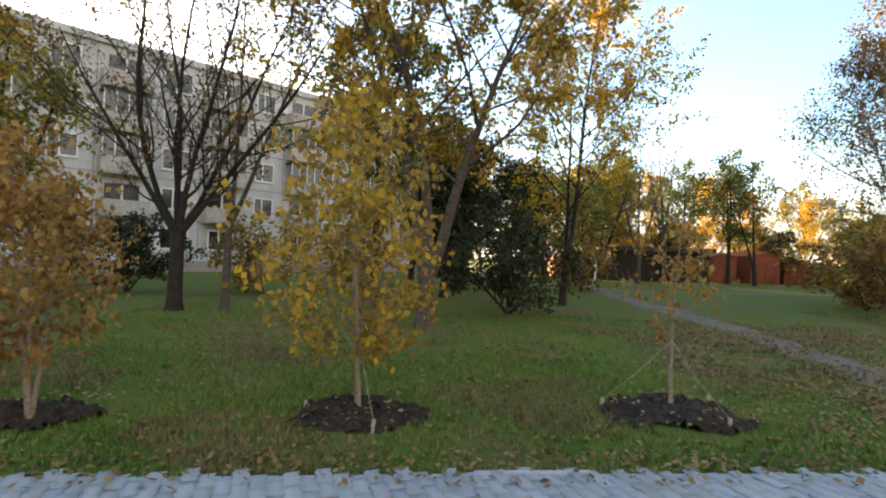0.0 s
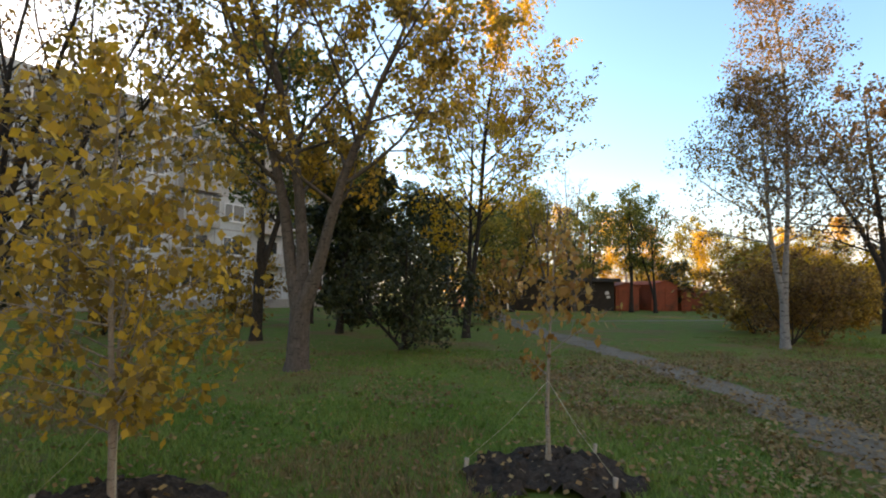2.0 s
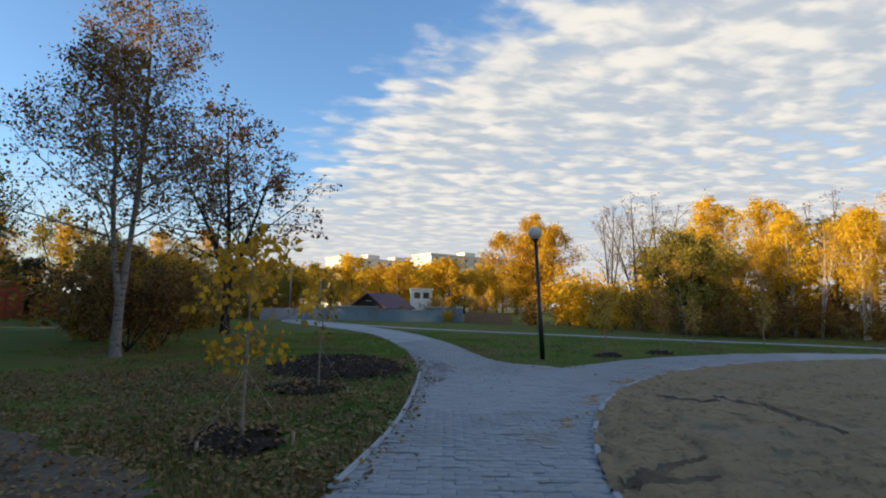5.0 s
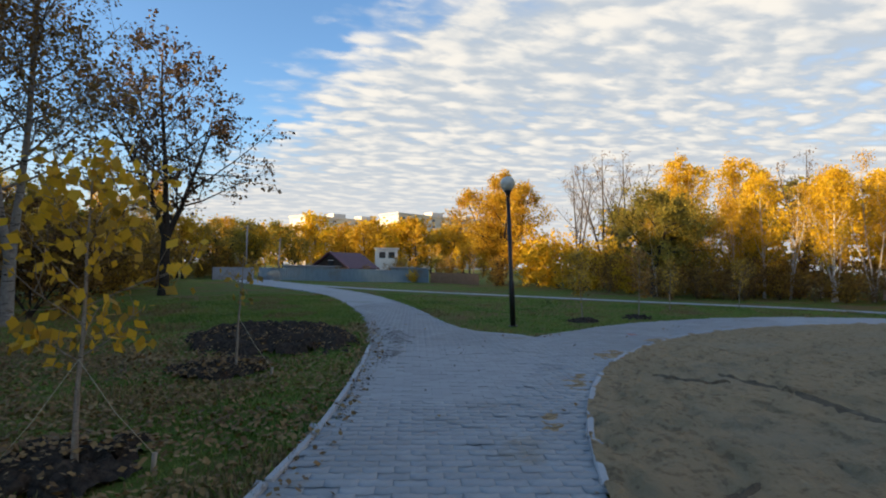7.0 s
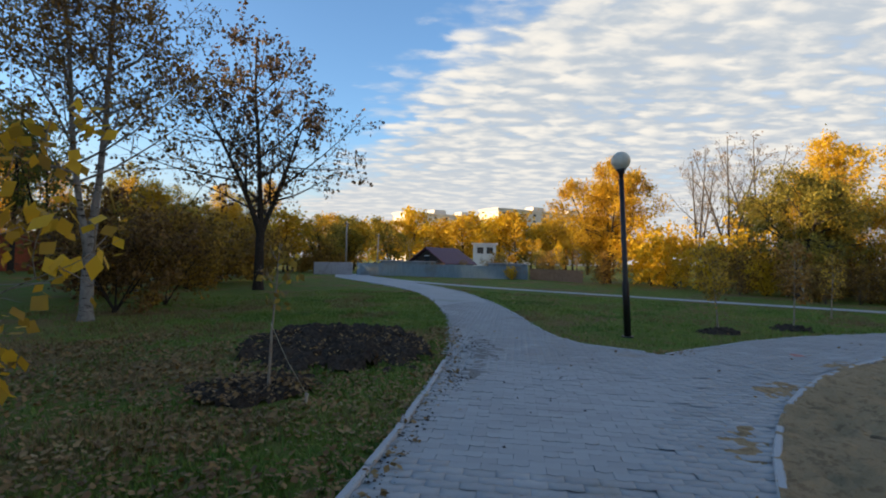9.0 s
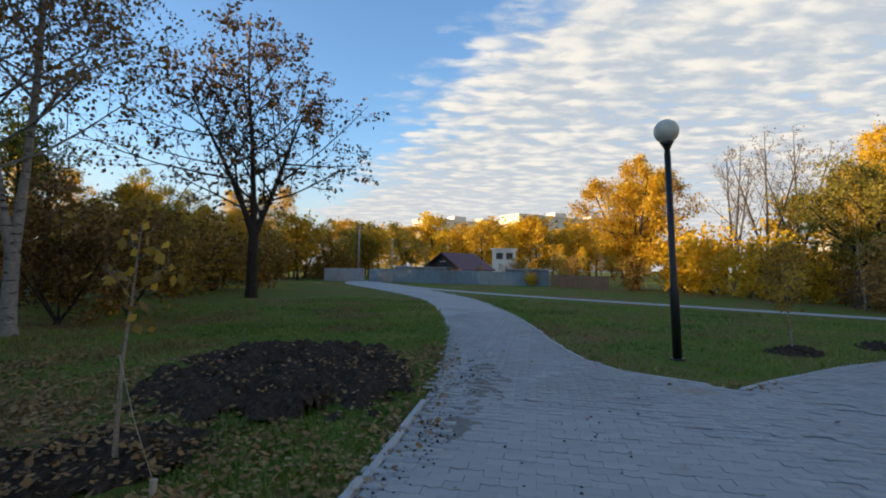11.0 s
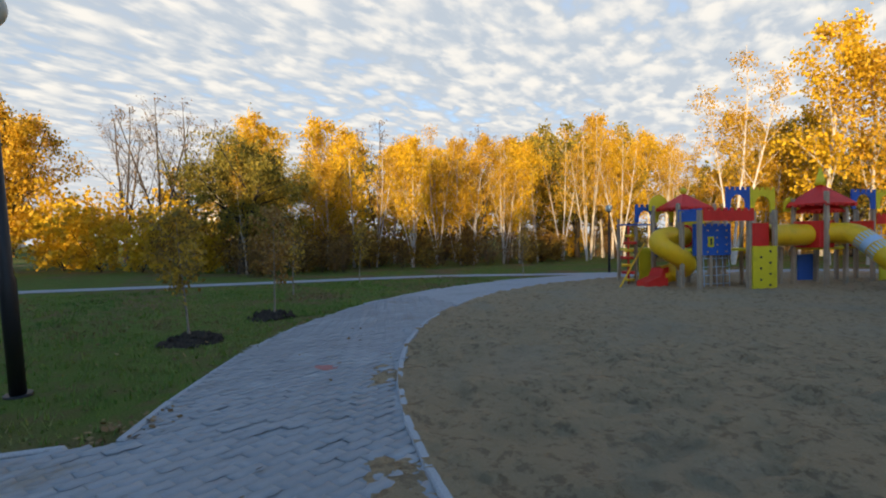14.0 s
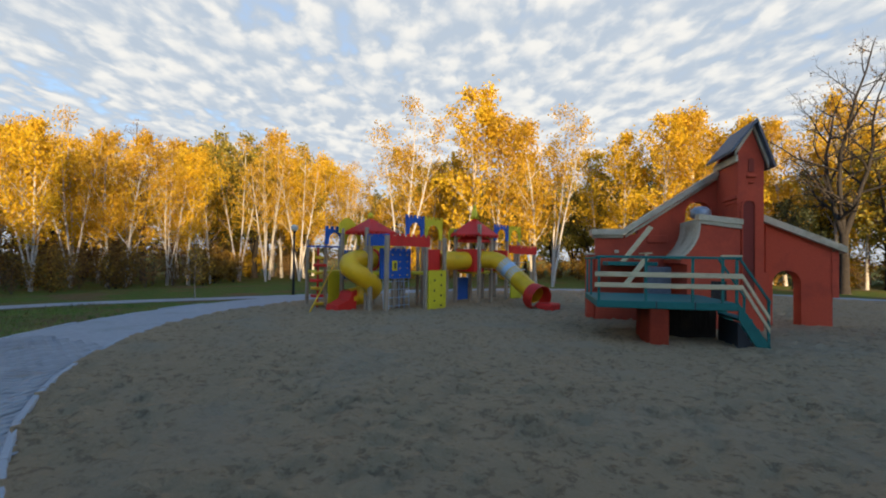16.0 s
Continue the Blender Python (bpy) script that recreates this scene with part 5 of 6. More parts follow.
# tree line closing the view all round
for k in range(34):
    a = radians(-100 + 118 * (k + wood.random()) / 34)
    r = wood.uniform(46, 60)
    plant(wood.choice(["bush", "far_gold", "far_olive", "far_amber"]), CENTRE.x + r * math.cos(a), CENTRE.y + r * math.sin(a), wood.uniform(0.9, 1.3), 1.5)
for k in range(52):
    a = radians(-20 + 190 * (k + wood.random()) / 52)
    r = wood.uniform(75, 110)
    plant(wood.choice(["far_gold", "far_olive", "far_amber"]), CENTRE.x + 20 + r * math.cos(a), 10 + r * math.sin(a), wood.uniform(0.62, 0.95), 1.4)
for k in range(26):
    a = radians(175 + 75 * (k + wood.random()) / 26)
    r = wood.uniform(34, 60)
    plant(wood.choice(["far_gold", "far_olive", "far_amber"]), CENTRE.x + r * math.cos(a), CENTRE.y + r * math.sin(a), wood.uniform(0.9, 1.35), 1.2)
for x, y, s, k in ((2.5, -36.5, 1.25, "olive"), (7.5, -39, 1.5, "amber"), (-1.0, -33.5, 1.1, "olive"), (10.5, -40, 0.85, "dusk"), (4.0, -42, 1.7, "gold"), (7.8, -33.5, 0.7, "dusk")):
    plant(k, x, y, s)
belt(-95, -165, 26, 40, 26, ["bush", "bush", "ybush", "olive"], 0.8, 1.2, 1.3)
tree("bare_tree", (6.1, -29.8, 0), "tall gnarled bare tree with dark limbs", 13.4, 0.22, 65, M_DARKBARK, L_BROWN, 700, 0.12, stems=((0.12, 0, 1, 1), (0.5, 0.1, 1, 0.8), (-0.35, 0.2, 1, 0.85)), fork=3.2, count=[12, 7, 5], spread=4.2, bare=0.08, thin=[0.62, 0.6, 0.55], angle=[66, 52, 50], bend=[0.24, 0.36, 0.4, 0.4], rise=[0.06, 0.10, 0.06, 0.02])


# ---- brick-red play castle of plastered concrete ----
def arch(x0, x1, z0, spring, n=8):
    """The outline of an arched opening, from its left foot over the top to its right foot."""
    r = (x1 - x0) / 2
    return [(x0, z0)] + [((x0 + x1) / 2 - r * math.cos(math.pi * k / n), spring + r * math.sin(math.pi * k / n)) for k in range(n + 1)] + [(x1, z0)]


def play_castle():
    d = Vector((-0.962, -0.272)).normalized()
    ob = thing("play_castle", pose(15.4, -10.15, 0, 0, 0, math.degrees(math.atan2(d.y, d.x))), "brick-red plastered play castle with a gabled tower, ramps and wooden railings", "play castle")
    # left wing: outline runs round an arched opening below the sloping top
    bm = bmesh.new()
    prism(bm, [(-0.02, 0), (1.02, 0), (1.02, 2.28), (0.65, 2.24), (-0.02, 2.24)], 0, 0.36)
    part("wall", bm, P_BRICK, ob)
    slope = lambda x: 2.24 + max(0.0, x - 0.65) * 0.66
    bm = bmesh.new()
    prism(bm, [(1.02, 0.0), (2.15, 0.0), (2.15, slope(2.15)), (1.02, slope(1.02))], 0.002, 0.358)
    part("wall", bm, P_BRICK, ob)
    bm = bmesh.new()
    prism(bm, [(2.15, 0.0), (3.0, 0.0), (3.0, 2.35), (2.15, 2.35)], 0.0, 0.36)
    part("wall", bm, P_BRICK, ob)
    bm = bmesh.new()
    a = arch(2.17, 2.80, 2.35, 2.80)
    top = [(3.0, 2.35), (3.0, slope(3.0)), (2.15, slope(2.15)), (2.15, 2.35)]
    prism(bm, a + top, 0.001, 0.359)
    part("arch_wall", bm, P_BRICK, ob)
    for x0, x1 in ((-0.14, 0.66), (0.66, 3.0)):
        z0, z1 = slope(max(0.65, x0)) if x0 > 0 else 2.24, slope(x1)
        part("coping", prism(bmesh.new(), [(x0, z0 + 0.003), (x1, z1 + 0.003), (x1, z1 + 0.16), (x0, z0 + 0.16)], -0.16, 0.50), P_CREAM, ob, "cream concrete coping")
        part("moulding", prism(bmesh.new(), [(x0 + 0.06, z0 - 0.07), (x1, z1 - 0.07), (x1, z1), (x0 + 0.06, z0)], -0.08, 0.44), P_CREAM, ob)
    part("buttress", boxed(-0.22, -0.02, 0.15, 0.75, 0, 1.72, bevel=0.02), P_BRICK, ob)
    part("buttress_cap", boxed(-0.26, 0.0, 0.1, 0.8, 1.722, 1.78, bevel=0.015), P_CREAM, ob)
    part("wall_tag", boxed(0.45, 0.55, -0.03, 0.0, 1.78, 1.86), P_CREAM, ob, "small cream plate")
    part("wall_recess", boxed(1.25, 1.75, -0.05, 0.002, 2.05, 2.25, bevel=0.01), P_BRICK, ob)
    # tower
    tw = part("tower", prism(bmesh.new(), [(2.92, 0), (3.46, 0), (3.46, 3.86), (3.22, 4.55), (2.92, 4.08)], -1.38, 0.10), P_BRICK, ob, "tall brick-red tower with a gable")
    part("cornice", boxed(2.86, 2.918, -1.42, 0.10, 3.85, 4.02, bevel=0.015), P_CREAM, tw, "cream eaves moulding")
    part("string_course", boxed(2.87, 2.918, -1.40, -0.55, 3.02, 3.10, bevel=0.01), P_BRICK, tw)
    part("string_course", boxed(2.885, 2.918, -1.40, -0.60, 2.92, 2.99, bevel=0.01), P_BRICK, tw)
    part("barge_board", prism(bmesh.new(), [(2.84, 3.98), (3.22, 4.58), (3.54, 3.70), (3.54, 3.84), (3.22, 4.70), (2.84, 4.10)], -1.46, -1.385), P_CREAM, tw, "cream barge boards")
    # niche and slit are flat; their darker red paints the shade of a recess
    part("niche", prism(bmesh.new(), arch(3.02, 3.26, 0.9, 2.85), -1.395, -1.383), P_RECESS, tw, "shaded red arched recess")
    part("niche_frame", prism(bmesh.new(), arch(2.99, 3.29, 0.9, 2.86) + arch(3.02, 3.26, 0.9, 2.85)[::-1], -1.43, -1.384), P_BRICK, tw)
    part("window_slit", prism(bmesh.new(), arch(3.14, 3.25, 3.62, 3.88), -1.40, -1.384), P_RECESS, tw)
    part("window_ledge", boxed(3.10, 3.29, -1.45, -1.385, 3.50, 3.55, bevel=0.008), P_BRICK, tw)
    part("window_ledge", boxed(3.14, 3.25, -1.43, -1.385, 3.36, 3.40, bevel=0.008), P_BRICK, tw)
    part("roof", prism(bmesh.new(), [(2.72, 4.02), (3.24, 4.70), (3.24, 4.78), (2.70, 4.08)], -1.60, 0.12), P_SLATE, ob, "grey sheet roof")
    part("roof", prism(bmesh.new(), [(3.24, 4.70), (3.60, 3.68), (3.63, 3.74), (3.25, 4.78)], -1.60, 0.12), P_SLATE, ob, "grey sheet roof")
    # right wing on two legs with an arched passage
    s2 = lambda x: 2.80 - (x - 3.46) * 0.42
    bm = bmesh.new()
    prism(bm, arch(4.20, 4.84, 0.0, 1.08)[::-1] + [(4.04, 0.0), (4.04, s2(4.04)), (5.52, s2(5.52)), (5.52, 0.0)], 0.0, 0.40)
    part("arch_wall", bm, P_BRICK, ob)
    part("wall", prism(bmesh.new(), [(3.46, 0), (4.04, 0), (4.04, s2(4.04)), (3.46, s2(3.46))], 0.03, 0.38), P_BRICK, ob)
    part("pilaster", boxed(3.84, 4.06, -0.14, 0.03, 0, 1.35, bevel=0.015), P_BRICK, ob)
    part("pilaster", boxed(5.50, 5.66, -0.02, 0.42, 0.75, s2(5.66), bevel=0.01), P_BRICK, ob)
    part("coping", prism(bmesh.new(), [(3.46, s2(3.46) + 0.003), (5.78, s2(5.78) + 0.003), (5.78, s2(5.78) + 0.17), (3.46, s2(3.46) + 0.17)], -0.14, 0.52), P_CREAM, ob, "cream concrete coping")
    # quarter-pipe slide block between wing and tower
    prof = [(2.08 - 0.42 * (k / 8) ** 2.4, 2.52 - 0.90 * (k / 8) ** 0.9) for k in range(9)]
    part("slide_block", prism(bmesh.new(), prof[::-1] + [(2.90, 2.40), (2.90, 0), (1.80, 0), (1.80, 1.50), (1.66, 1.54)], -1.60, -0.02), P_BRICK, ob, "brick-red block under the slide")
    for k in range(8):
        (x0, z0), (x1, z1) = prof[k], prof[k + 1]
        part("slide_board", prism(bmesh.new(), [(x0, z0 + 0.004), (x1, z1 + 0.004), (x1 - 0.035, z1 + 0.035), (x0 - 0.035, z0 + 0.035)], -1.64, -0.03), P_CREAM, ob, "cream boarded slide")
    part("coping", prism(bmesh.new(), [(2.02, 2.525), (2.94, 2.41), (2.94, 2.53), (2.02, 2.65)], -1.68, -1.40), P_CREAM, ob, "cream concrete coping")
    part("coping", prism(bmesh.new(), [(2.06, 2.44), (2.92, 2.32), (2.92, 2.40), (2.06, 2.52)], -1.65, -1.602), P_CREAM, ob)
    part("hood", tubed([(2.28, -0.9, 2.62), (2.28, -0.9, 2.80), (2.28, -0.9, 2.88), (2.28, -0.9, 2.90)], [0.24, 0.22, 0.13, 0.02], 16), P_ZINC, ob, "rounded grey metal hood")
    # no hole here: a dark panel on the block paints the opening's shade
    part("doorway", boxed(2.30, 2.62, -1.612, -1.602, 0.55, 1.15), G_DARK, ob, "dark panel standing for the shade of an opening")
    part("panel", boxed(0.95, 1.55, -1.25, -1.18, 0.02, 1.45, bevel=0.01), P_SLATE, ob, "dark grey metal sheet")
    # upper landing and its steep stair
    part("landing", boxed(0.15, 1.28, -1.15, -0.02, 1.46, 1.56, bevel=0.012), P_TEAL, ob, "teal landing")
    part("stair_beam", prism(bmesh.new(), [(0.42, 1.56), (0.54, 1.56), (1.16, 2.36), (1.06, 2.42)], -1.22, -1.15), P_CREAMWOOD, ob, "cream wooden beam")
    part("stair_beam", prism(bmesh.new(), [(0.46, 1.02), (0.58, 1.00), (1.06, 1.66), (0.98, 1.74)], -1.36, -1.28), P_CREAMWOOD, ob, "cream wooden beam")
    for k in range(2):
        part("tread", boxed(0.86 + k * 0.10, 1.06 + k * 0.10, -1.14, -0.5, 1.62 + k * 0.13, 1.65 + k * 0.13), P_CREAMWOOD, ob)
    # front deck on a pillar
    part("deck", boxed(-0.42, 2.02, -4.05, -1.62, 0.70, 0.84, bevel=0.015), P_TEAL, ob, "teal deck")
    for x in (0.62, 1.28):
        part("deck_seam", boxed(x, x + 0.02, -4.062, -4.052, 0.70, 0.845), P_DARK, ob)
        part("pillar", boxed(0.52, 0.86, -4.03, -2.7, -0.05, 0.697, bevel=0.02), P_BRICK, ob, "brick-red pillar")
    part("pillar", boxed(1.05, 1.50, -2.6, -1.62, -0.05, 0.697, bevel=0.02), P_BRICK, ob)
    # boarding kept near black so its colour supplies the shade below the deck
    part("under_wall", boxed(0.88, 2.0, -2.9, -2.78, -0.05, 0.698), G_DARK, ob, "dark boarding that fills in the shade under the deck")
    for x in (-0.38, 0.45, 1.25, 1.75, 1.98):
        part("rail_post", boxed(x - 0.022, x + 0.022, -4.06, -4.02, 0.84, 1.64), P_TEAL, ob)
    for y in (-2.6, -1.7):
        part("rail_post", boxed(-0.40, -0.36, y, y + 0.04, 0.84, 1.62), P_TEAL, ob)
    part("top_rail", boxed(-0.44, 2.06, -4.075, -4.015, 1.62, 1.67, bevel=0.01), P_TEAL, ob)
    part("top_rail", boxed(-0.44, -0.38, -4.0, -1.6, 1.60, 1.65, bevel=0.01), P_TEAL, ob)
    part("rail_cap", boxed(1.72, 2.06, -4.08, -4.01, 1.672, 1.70), P_CREAMWOOD, ob)
    for z in (1.08, 1.28):
        part("rail_board", boxed(-0.46, 2.06, -4.10, -4.062, z, z + 0.09, bevel=0.008), P_CREAMWOOD, ob, "cream wooden rail board")
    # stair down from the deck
    # added dark wedge: the stair's underside shade made as a solid
    part("under_stair", prism(bmesh.new(), [(2.02, 0.50), (2.02, -0.05), (2.36, -0.05)], -3.99, -2.96), P_DARK, ob, "dark solid standing for the shade under the stair")
    for k in range(4):
        part("step", boxed(2.03 + k * 0.11, 2.26 + k * 0.11, -4.0, -2.95, 0.52 - k * 0.17, 0.57 - k * 0.17, bevel=0.008), P_TEAL, ob, "teal step")
    for y in (-4.05, -2.95):
        part("stringer", prism(bmesh.new(), [(2.02, 0.84), (2.02, 0.55), (2.34, 0.0), (2.54, 0.0), (2.54, 0.08)], y, y + 0.05), P_TEAL, ob)
        part("stair_rail", prism(bmesh.new(), [(2.02, 1.62), (2.02, 1.68), (2.52, 0.90), (2.52, 0.84)], y - 0.02, y + 0.04), P_TEAL, ob)
        part("rail_post", boxed(2.48, 2.52, y, y + 0.04, 0.0, 0.90), P_TEAL, ob)
    for z in (1.08, 1.28):
        part("rail_board", prism(bmesh.new(), [(2.06, z), (2.06, z + 0.09), (2.50, z - 0.65), (2.50, z - 0.74)], -4.10, -4.062), P_CREAMWOOD, ob, "cream wooden rail board")


play_castle()


# ---- coloured climbing frame ----
def crenel(bm, x0, x1, y0, y1, z0, z1, teeth, tooth=0.07):
    """A board with battlements; it runs along x, or along y when x0 == x1."""
    box(bm, x0, x1, y0, y1, z0, z1)
    long_x = (x1 - x0) > (y1 - y0)
    n = teeth * 2 - 1
    for k in range(0, n, 2):
        if long_x:
            w = (x1 - x0) / n
            box(bm, x0 + k * w, x0 + (k + 1) * w, y0, y1, z1, z1 + tooth)
        else:
            w = (y1 - y0) / n
            box(bm, x0, x1, y0 + k * w, y0 + (k + 1) * w, z1, z1 + tooth)
    return bm


def arch_panel(x0, x1, y0, y1, z0, z1, teeth):
    """A battlement board with an arched cut-out below."""
    w = (x1 - x0) * 0.18
    bm = bmesh.new()
    prism(bm, [(x0, z0)] + arch(x0 + w, x1 - w, z0, z0 + (z1 - z0) * 0.3)[0:] + [(x1, z0), (x1, z1), (x0, z1)], y0, y1)
    n = teeth * 2 - 1
    t = (x1 - x0) / n
    for k in range(0, n, 2):
        box(bm, x0 + k * t, x0 + (k + 1) * t, y0, y1, z1, z1 + 0.09)
    return bm


def pyramid(cx, cy, half, z0, z1):
    bm = bmesh.new()
    base = [bm.verts.new((cx + sx * half, cy + sy * half, z0)) for sx, sy in ((-1, -1), (1, -1), (1, 1), (-1, 1))]
    low = [bm.verts.new((cx + sx * half, cy + sy * half, z0 - 0.04)) for sx, sy in ((-1, -1), (1, -1), (1, 1), (-1, 1))]
    tip = bm.verts.new((cx, cy, z1))
    for k in range(4):
        bm.faces.new((base[k], base[(k + 1) % 4], tip))
        bm.faces.new((low[k], low[(k + 1) % 4], base[(k + 1) % 4], base[k]))
    bm.faces.new(low[::-1])
    for k in range(4):
        a, b = low[k].co, low[(k + 1) % 4].co
        for j in range(5):
            q = a.lerp(b, (j + 0.5) / 5)
            box(bm, q.x - 0.05, q.x + 0.05, q.y - 0.05, q.y + 0.05, z0 - 0.09, z0 - 0.04)
    return bm


def climbing_frame():
    d = Vector((-0.22, -0.976)).normalized()
    ob = thing("climbing_frame", pose(20.71, -8.27, 0.01, 0, 0, math.degrees(math.atan2(d.y, d.x))), "red, yellow and blue castle climbing frame with two tube slides", "climbing frame")

    def post(x, y, top, r=0.055):
        part("post", boxed(x - r, x + r, y - r, y + r, -0.05, top, bevel=0.012), P_POST, ob)

    def deck(x0, x1, y0, y1, z=1.06):
        part("deck", boxed(x0, x1, y0, y1, z, z + 0.08, bevel=0.01), P_LEMON, ob)

    # front tower
    for x, y, t in ((0, 0, 2.2), (0, 0.66, 2.2), (1.64, 0, 2.2), (1.64, 1.1, 2.2), (0.95, 0.66, 1.9)):
        post(x, y, t)
    part("battlement", crenel(bmesh.new(), -0.05, 0.05, -0.05, 0.75, 1.90, 2.16, 4), P_BLUE, ob)
    part("battlement", crenel(bmesh.new(), 0.055, 1.72, -0.09, -0.06, 1.90, 2.18, 8), P_RED, ob)
    part("balcony_front", crenel(bmesh.new(), 0.32, 1.58, 0.56, 0.62, 0.95, 1.78, 6, 0.06), P_BLUE, ob)
    for k in range(4):
        for j in range(4):
            part("stud", boxed(0.44 + k * 0.32, 0.48 + k * 0.32, 0.545, 0.558, 1.03 + j * 0.2, 1.07 + j * 0.2), P_YELLOW, ob)
    part("shield", boxed(0.78, 0.98, 0.54, 0.558, 1.18, 1.48, bevel=0.004), P_LEMON, ob)
    part("shield_mark", boxed(0.85, 0.91, 0.53, 0.539, 1.24, 1.42), P_DARK, ob)
    deck(0.0, 1.64, 0.66, 1.9)
    for k in range(6):
        part("net_rope", tubed([(0.50 + k * 0.22, 0.62, 0.05), (0.50 + k * 0.22, 0.66, 0.98)], 0.012, 5), P_SKY, ob)
    for k in range(4):
        part("net_rope", tubed([(0.48, 0.63, 0.14 + k * 0.24), (1.60, 0.63, 0.14 + k * 0.24)], 0.012, 5), P_SKY, ob)
    # roofed tower behind it
    for x, y in ((0.25, 1.1), (1.55, 1.15), (0.25, 2.2), (1.55, 2.2)):
        post(x, y, 2.45, 0.05)
    part("roof", pyramid(0.9, 1.65, 0.55, 2.36, 2.80), P_RED, ob, "red pyramid roof")
    for s in (-1, 1):
        part("gable", prism(bmesh.new(), arch(0.9 + s * 0.46 - 0.33, 0.9 + s * 0.46 + 0.33, 2.30, 2.46), 2.24 + 0.06 * s, 2.28 + 0.06 * s), P_LEMON, ob)
    part("finial", tubed([(0.9, 1.65, 2.76), (0.9, 1.65, 2.82), (0.9, 1.65, 2.90), (0.9, 1.65, 2.96)], [0.03, 0.10, 0.10, 0.02], 12), P_LEMON, ob)
    # left rear tower with arches
    for x, y in ((-0.15, 2.5), (0.52, 2.5), (1.15, 2.5), (-0.15, 3.4), (1.15, 3.4)):
        post(x, y, 2.1, 0.045)
    part("arch_board", arch_panel(-0.2, 0.50, 2.44, 2.48, 1.95, 2.42, 4), P_BLUE, ob)
    part("arch_board", arch_panel(0.52, 1.20, 2.44, 2.48, 1.95, 2.42, 4), P_LEMON, ob)
    part("shelf", boxed(-0.55, 0.5, 2.4, 2.9, 1.86, 1.90), P_BLUE, ob)
    part("side_panel", boxed(-0.10, 0.42, 2.40, 2.44, 0.05, 1.08, bevel=0.01), P_LEMON, ob)
    part("side_panel", boxed(0.35, 0.95, 2.30, 2.34, 0.88, 1.78, bevel=0.01), P_BLUE, ob)
    deck(-0.15, 1.15, 2.5, 3.4)
    part("spiral_pole", tubed([(-0.42, 2.5, -0.02), (-0.42, 2.5, 1.85)], 0.03, 8), P_RED, ob)
    for k in range(7):
        a = k * 1.1
        part("spiral_step", tubed([(-0.42 + 0.06 * math.cos(a), 2.5 + 0.06 * math.sin(a), 0.12 + k * 0.23), (-0.42 + 0.06 * math.cos(a), 2.5 + 0.06 * math.sin(a), 0.20 + k * 0.23)], 0.20 if k % 2 else 0.15, 12), P_RED if k % 2 else P_YELLOW, ob)
    part("sloping_pole", tubed([(-1.25, 1.75, 0.0), (0.05, 2.35, 1.30)], 0.025, 8), P_YELLOW, ob)
    # left tube slide
    left = curve([(0.62, 1.30, 1.50), (0.05, 1.22, 1.50), (-0.42, 1.05, 1.42), (-0.52, 0.88, 1.24), (-0.18, 0.80, 1.02), (0.28, 0.86, 0.78), (0.48, 1.15, 0.58), (0.28, 1.48, 0.42), (-0.05, 1.52, 0.36)], 5)
    for k in range(0, len(left) - 1, 5):
        seg = left[max(0, k - 1):k + 7]
        t = part("tube", tubed(seg, 0.27, 18, cap=False), P_YELLOW, ob, "yellow plastic tube slide")
        part("flange", tubed([seg[0], seg[0] + (seg[1] - seg[0]).normalized() * 0.035], 0.295, 18, cap=False), P_YELLOW, t)
    part("tube_collar", tubed([(0.68, 1.32, 1.50), (0.60, 1.30, 1.50)], 0.34, 18), P_RED, ob, "red collar")
    part("exit_tray", prism(bmesh.new(), [(-0.66, 0.0), (0.02, 0.0), (0.06, 0.60), (-0.12, 0.56), (-0.22, 0.34), (-0.62, 0.20)], 1.26, 1.80), P_RED, ob, "red slide exit")
    # climbing wall
    cw = part("climbing_wall", prism(bmesh.new(), [(1.66, 0.0), (2.48, 0.0), (2.48, 1.20), (1.66, 1.20)], -0.12, -0.07), P_LEMON, ob, "lemon climbing wall with dark holds")
    for k in range(7):
        x = 1.92 if k % 2 else 2.24
        part("hold", tubed([(x, -0.14, 0.12 + k * 0.155), (x, -0.118, 0.12 + k * 0.155)], [0.030, 0.038], 8), P_DARK, cw)
    post(2.50, -0.02, 2.2)
    for y in (0.65, 1.1):
        post(2.5, y, 2.2, 0.045)
    part("tunnel_wall", boxed(1.70, 2.45, 0.10, 0.16, 1.18, 1.84, bevel=0.01), P_RED, ob)
    deck(1.66, 2.5, -0.06, 1.1)
    # middle arches
    for x in (2.0, 2.9, 3.8):
        post(x, 1.25, 2.2, 0.045)
    part("arch_board", arch_panel(2.02, 2.90, 1.18, 1.22, 2.28, 2.88, 5), P_BLUE, ob)
    part("arch_board", arch_panel(2.92, 3.86, 1.18, 1.22, 2.20, 2.88, 5), P_LEMON, ob)
    part("inner_panel", boxed(1.1, 1.9, 1.9, 1.95, 1.2, 2.2), P_LEMON, ob)
    for x in (1.25, 1.55):
        part("spinner", tubed([(x, 1.8, 1.2), (x, 1.8, 1.8)], 0.07, 10), P_RED if x < 1.4 else P_YELLOW, ob)
    # tunnel tube
    for k in range(3):
        x0 = 2.50 + k * 0.56
        t = part("tube", tubed([(x0, 0.35, 1.50), (x0 + 0.56, 0.35, 1.50)], 0.31, 20, cap=False), P_YELLOW, ob, "yellow plastic tunnel tube")
        part("flange", tubed([(x0 + 0.53, 0.35, 1.50), (x0 + 0.575, 0.35, 1.50)], 0.335, 20, cap=False), P_YELLOW, t)
    part("tunnel_wall", boxed(4.08, 4.16, -0.06, 0.75, 1.12, 1.90, bevel=0.01), P_RED, ob, "red tunnel end panel")
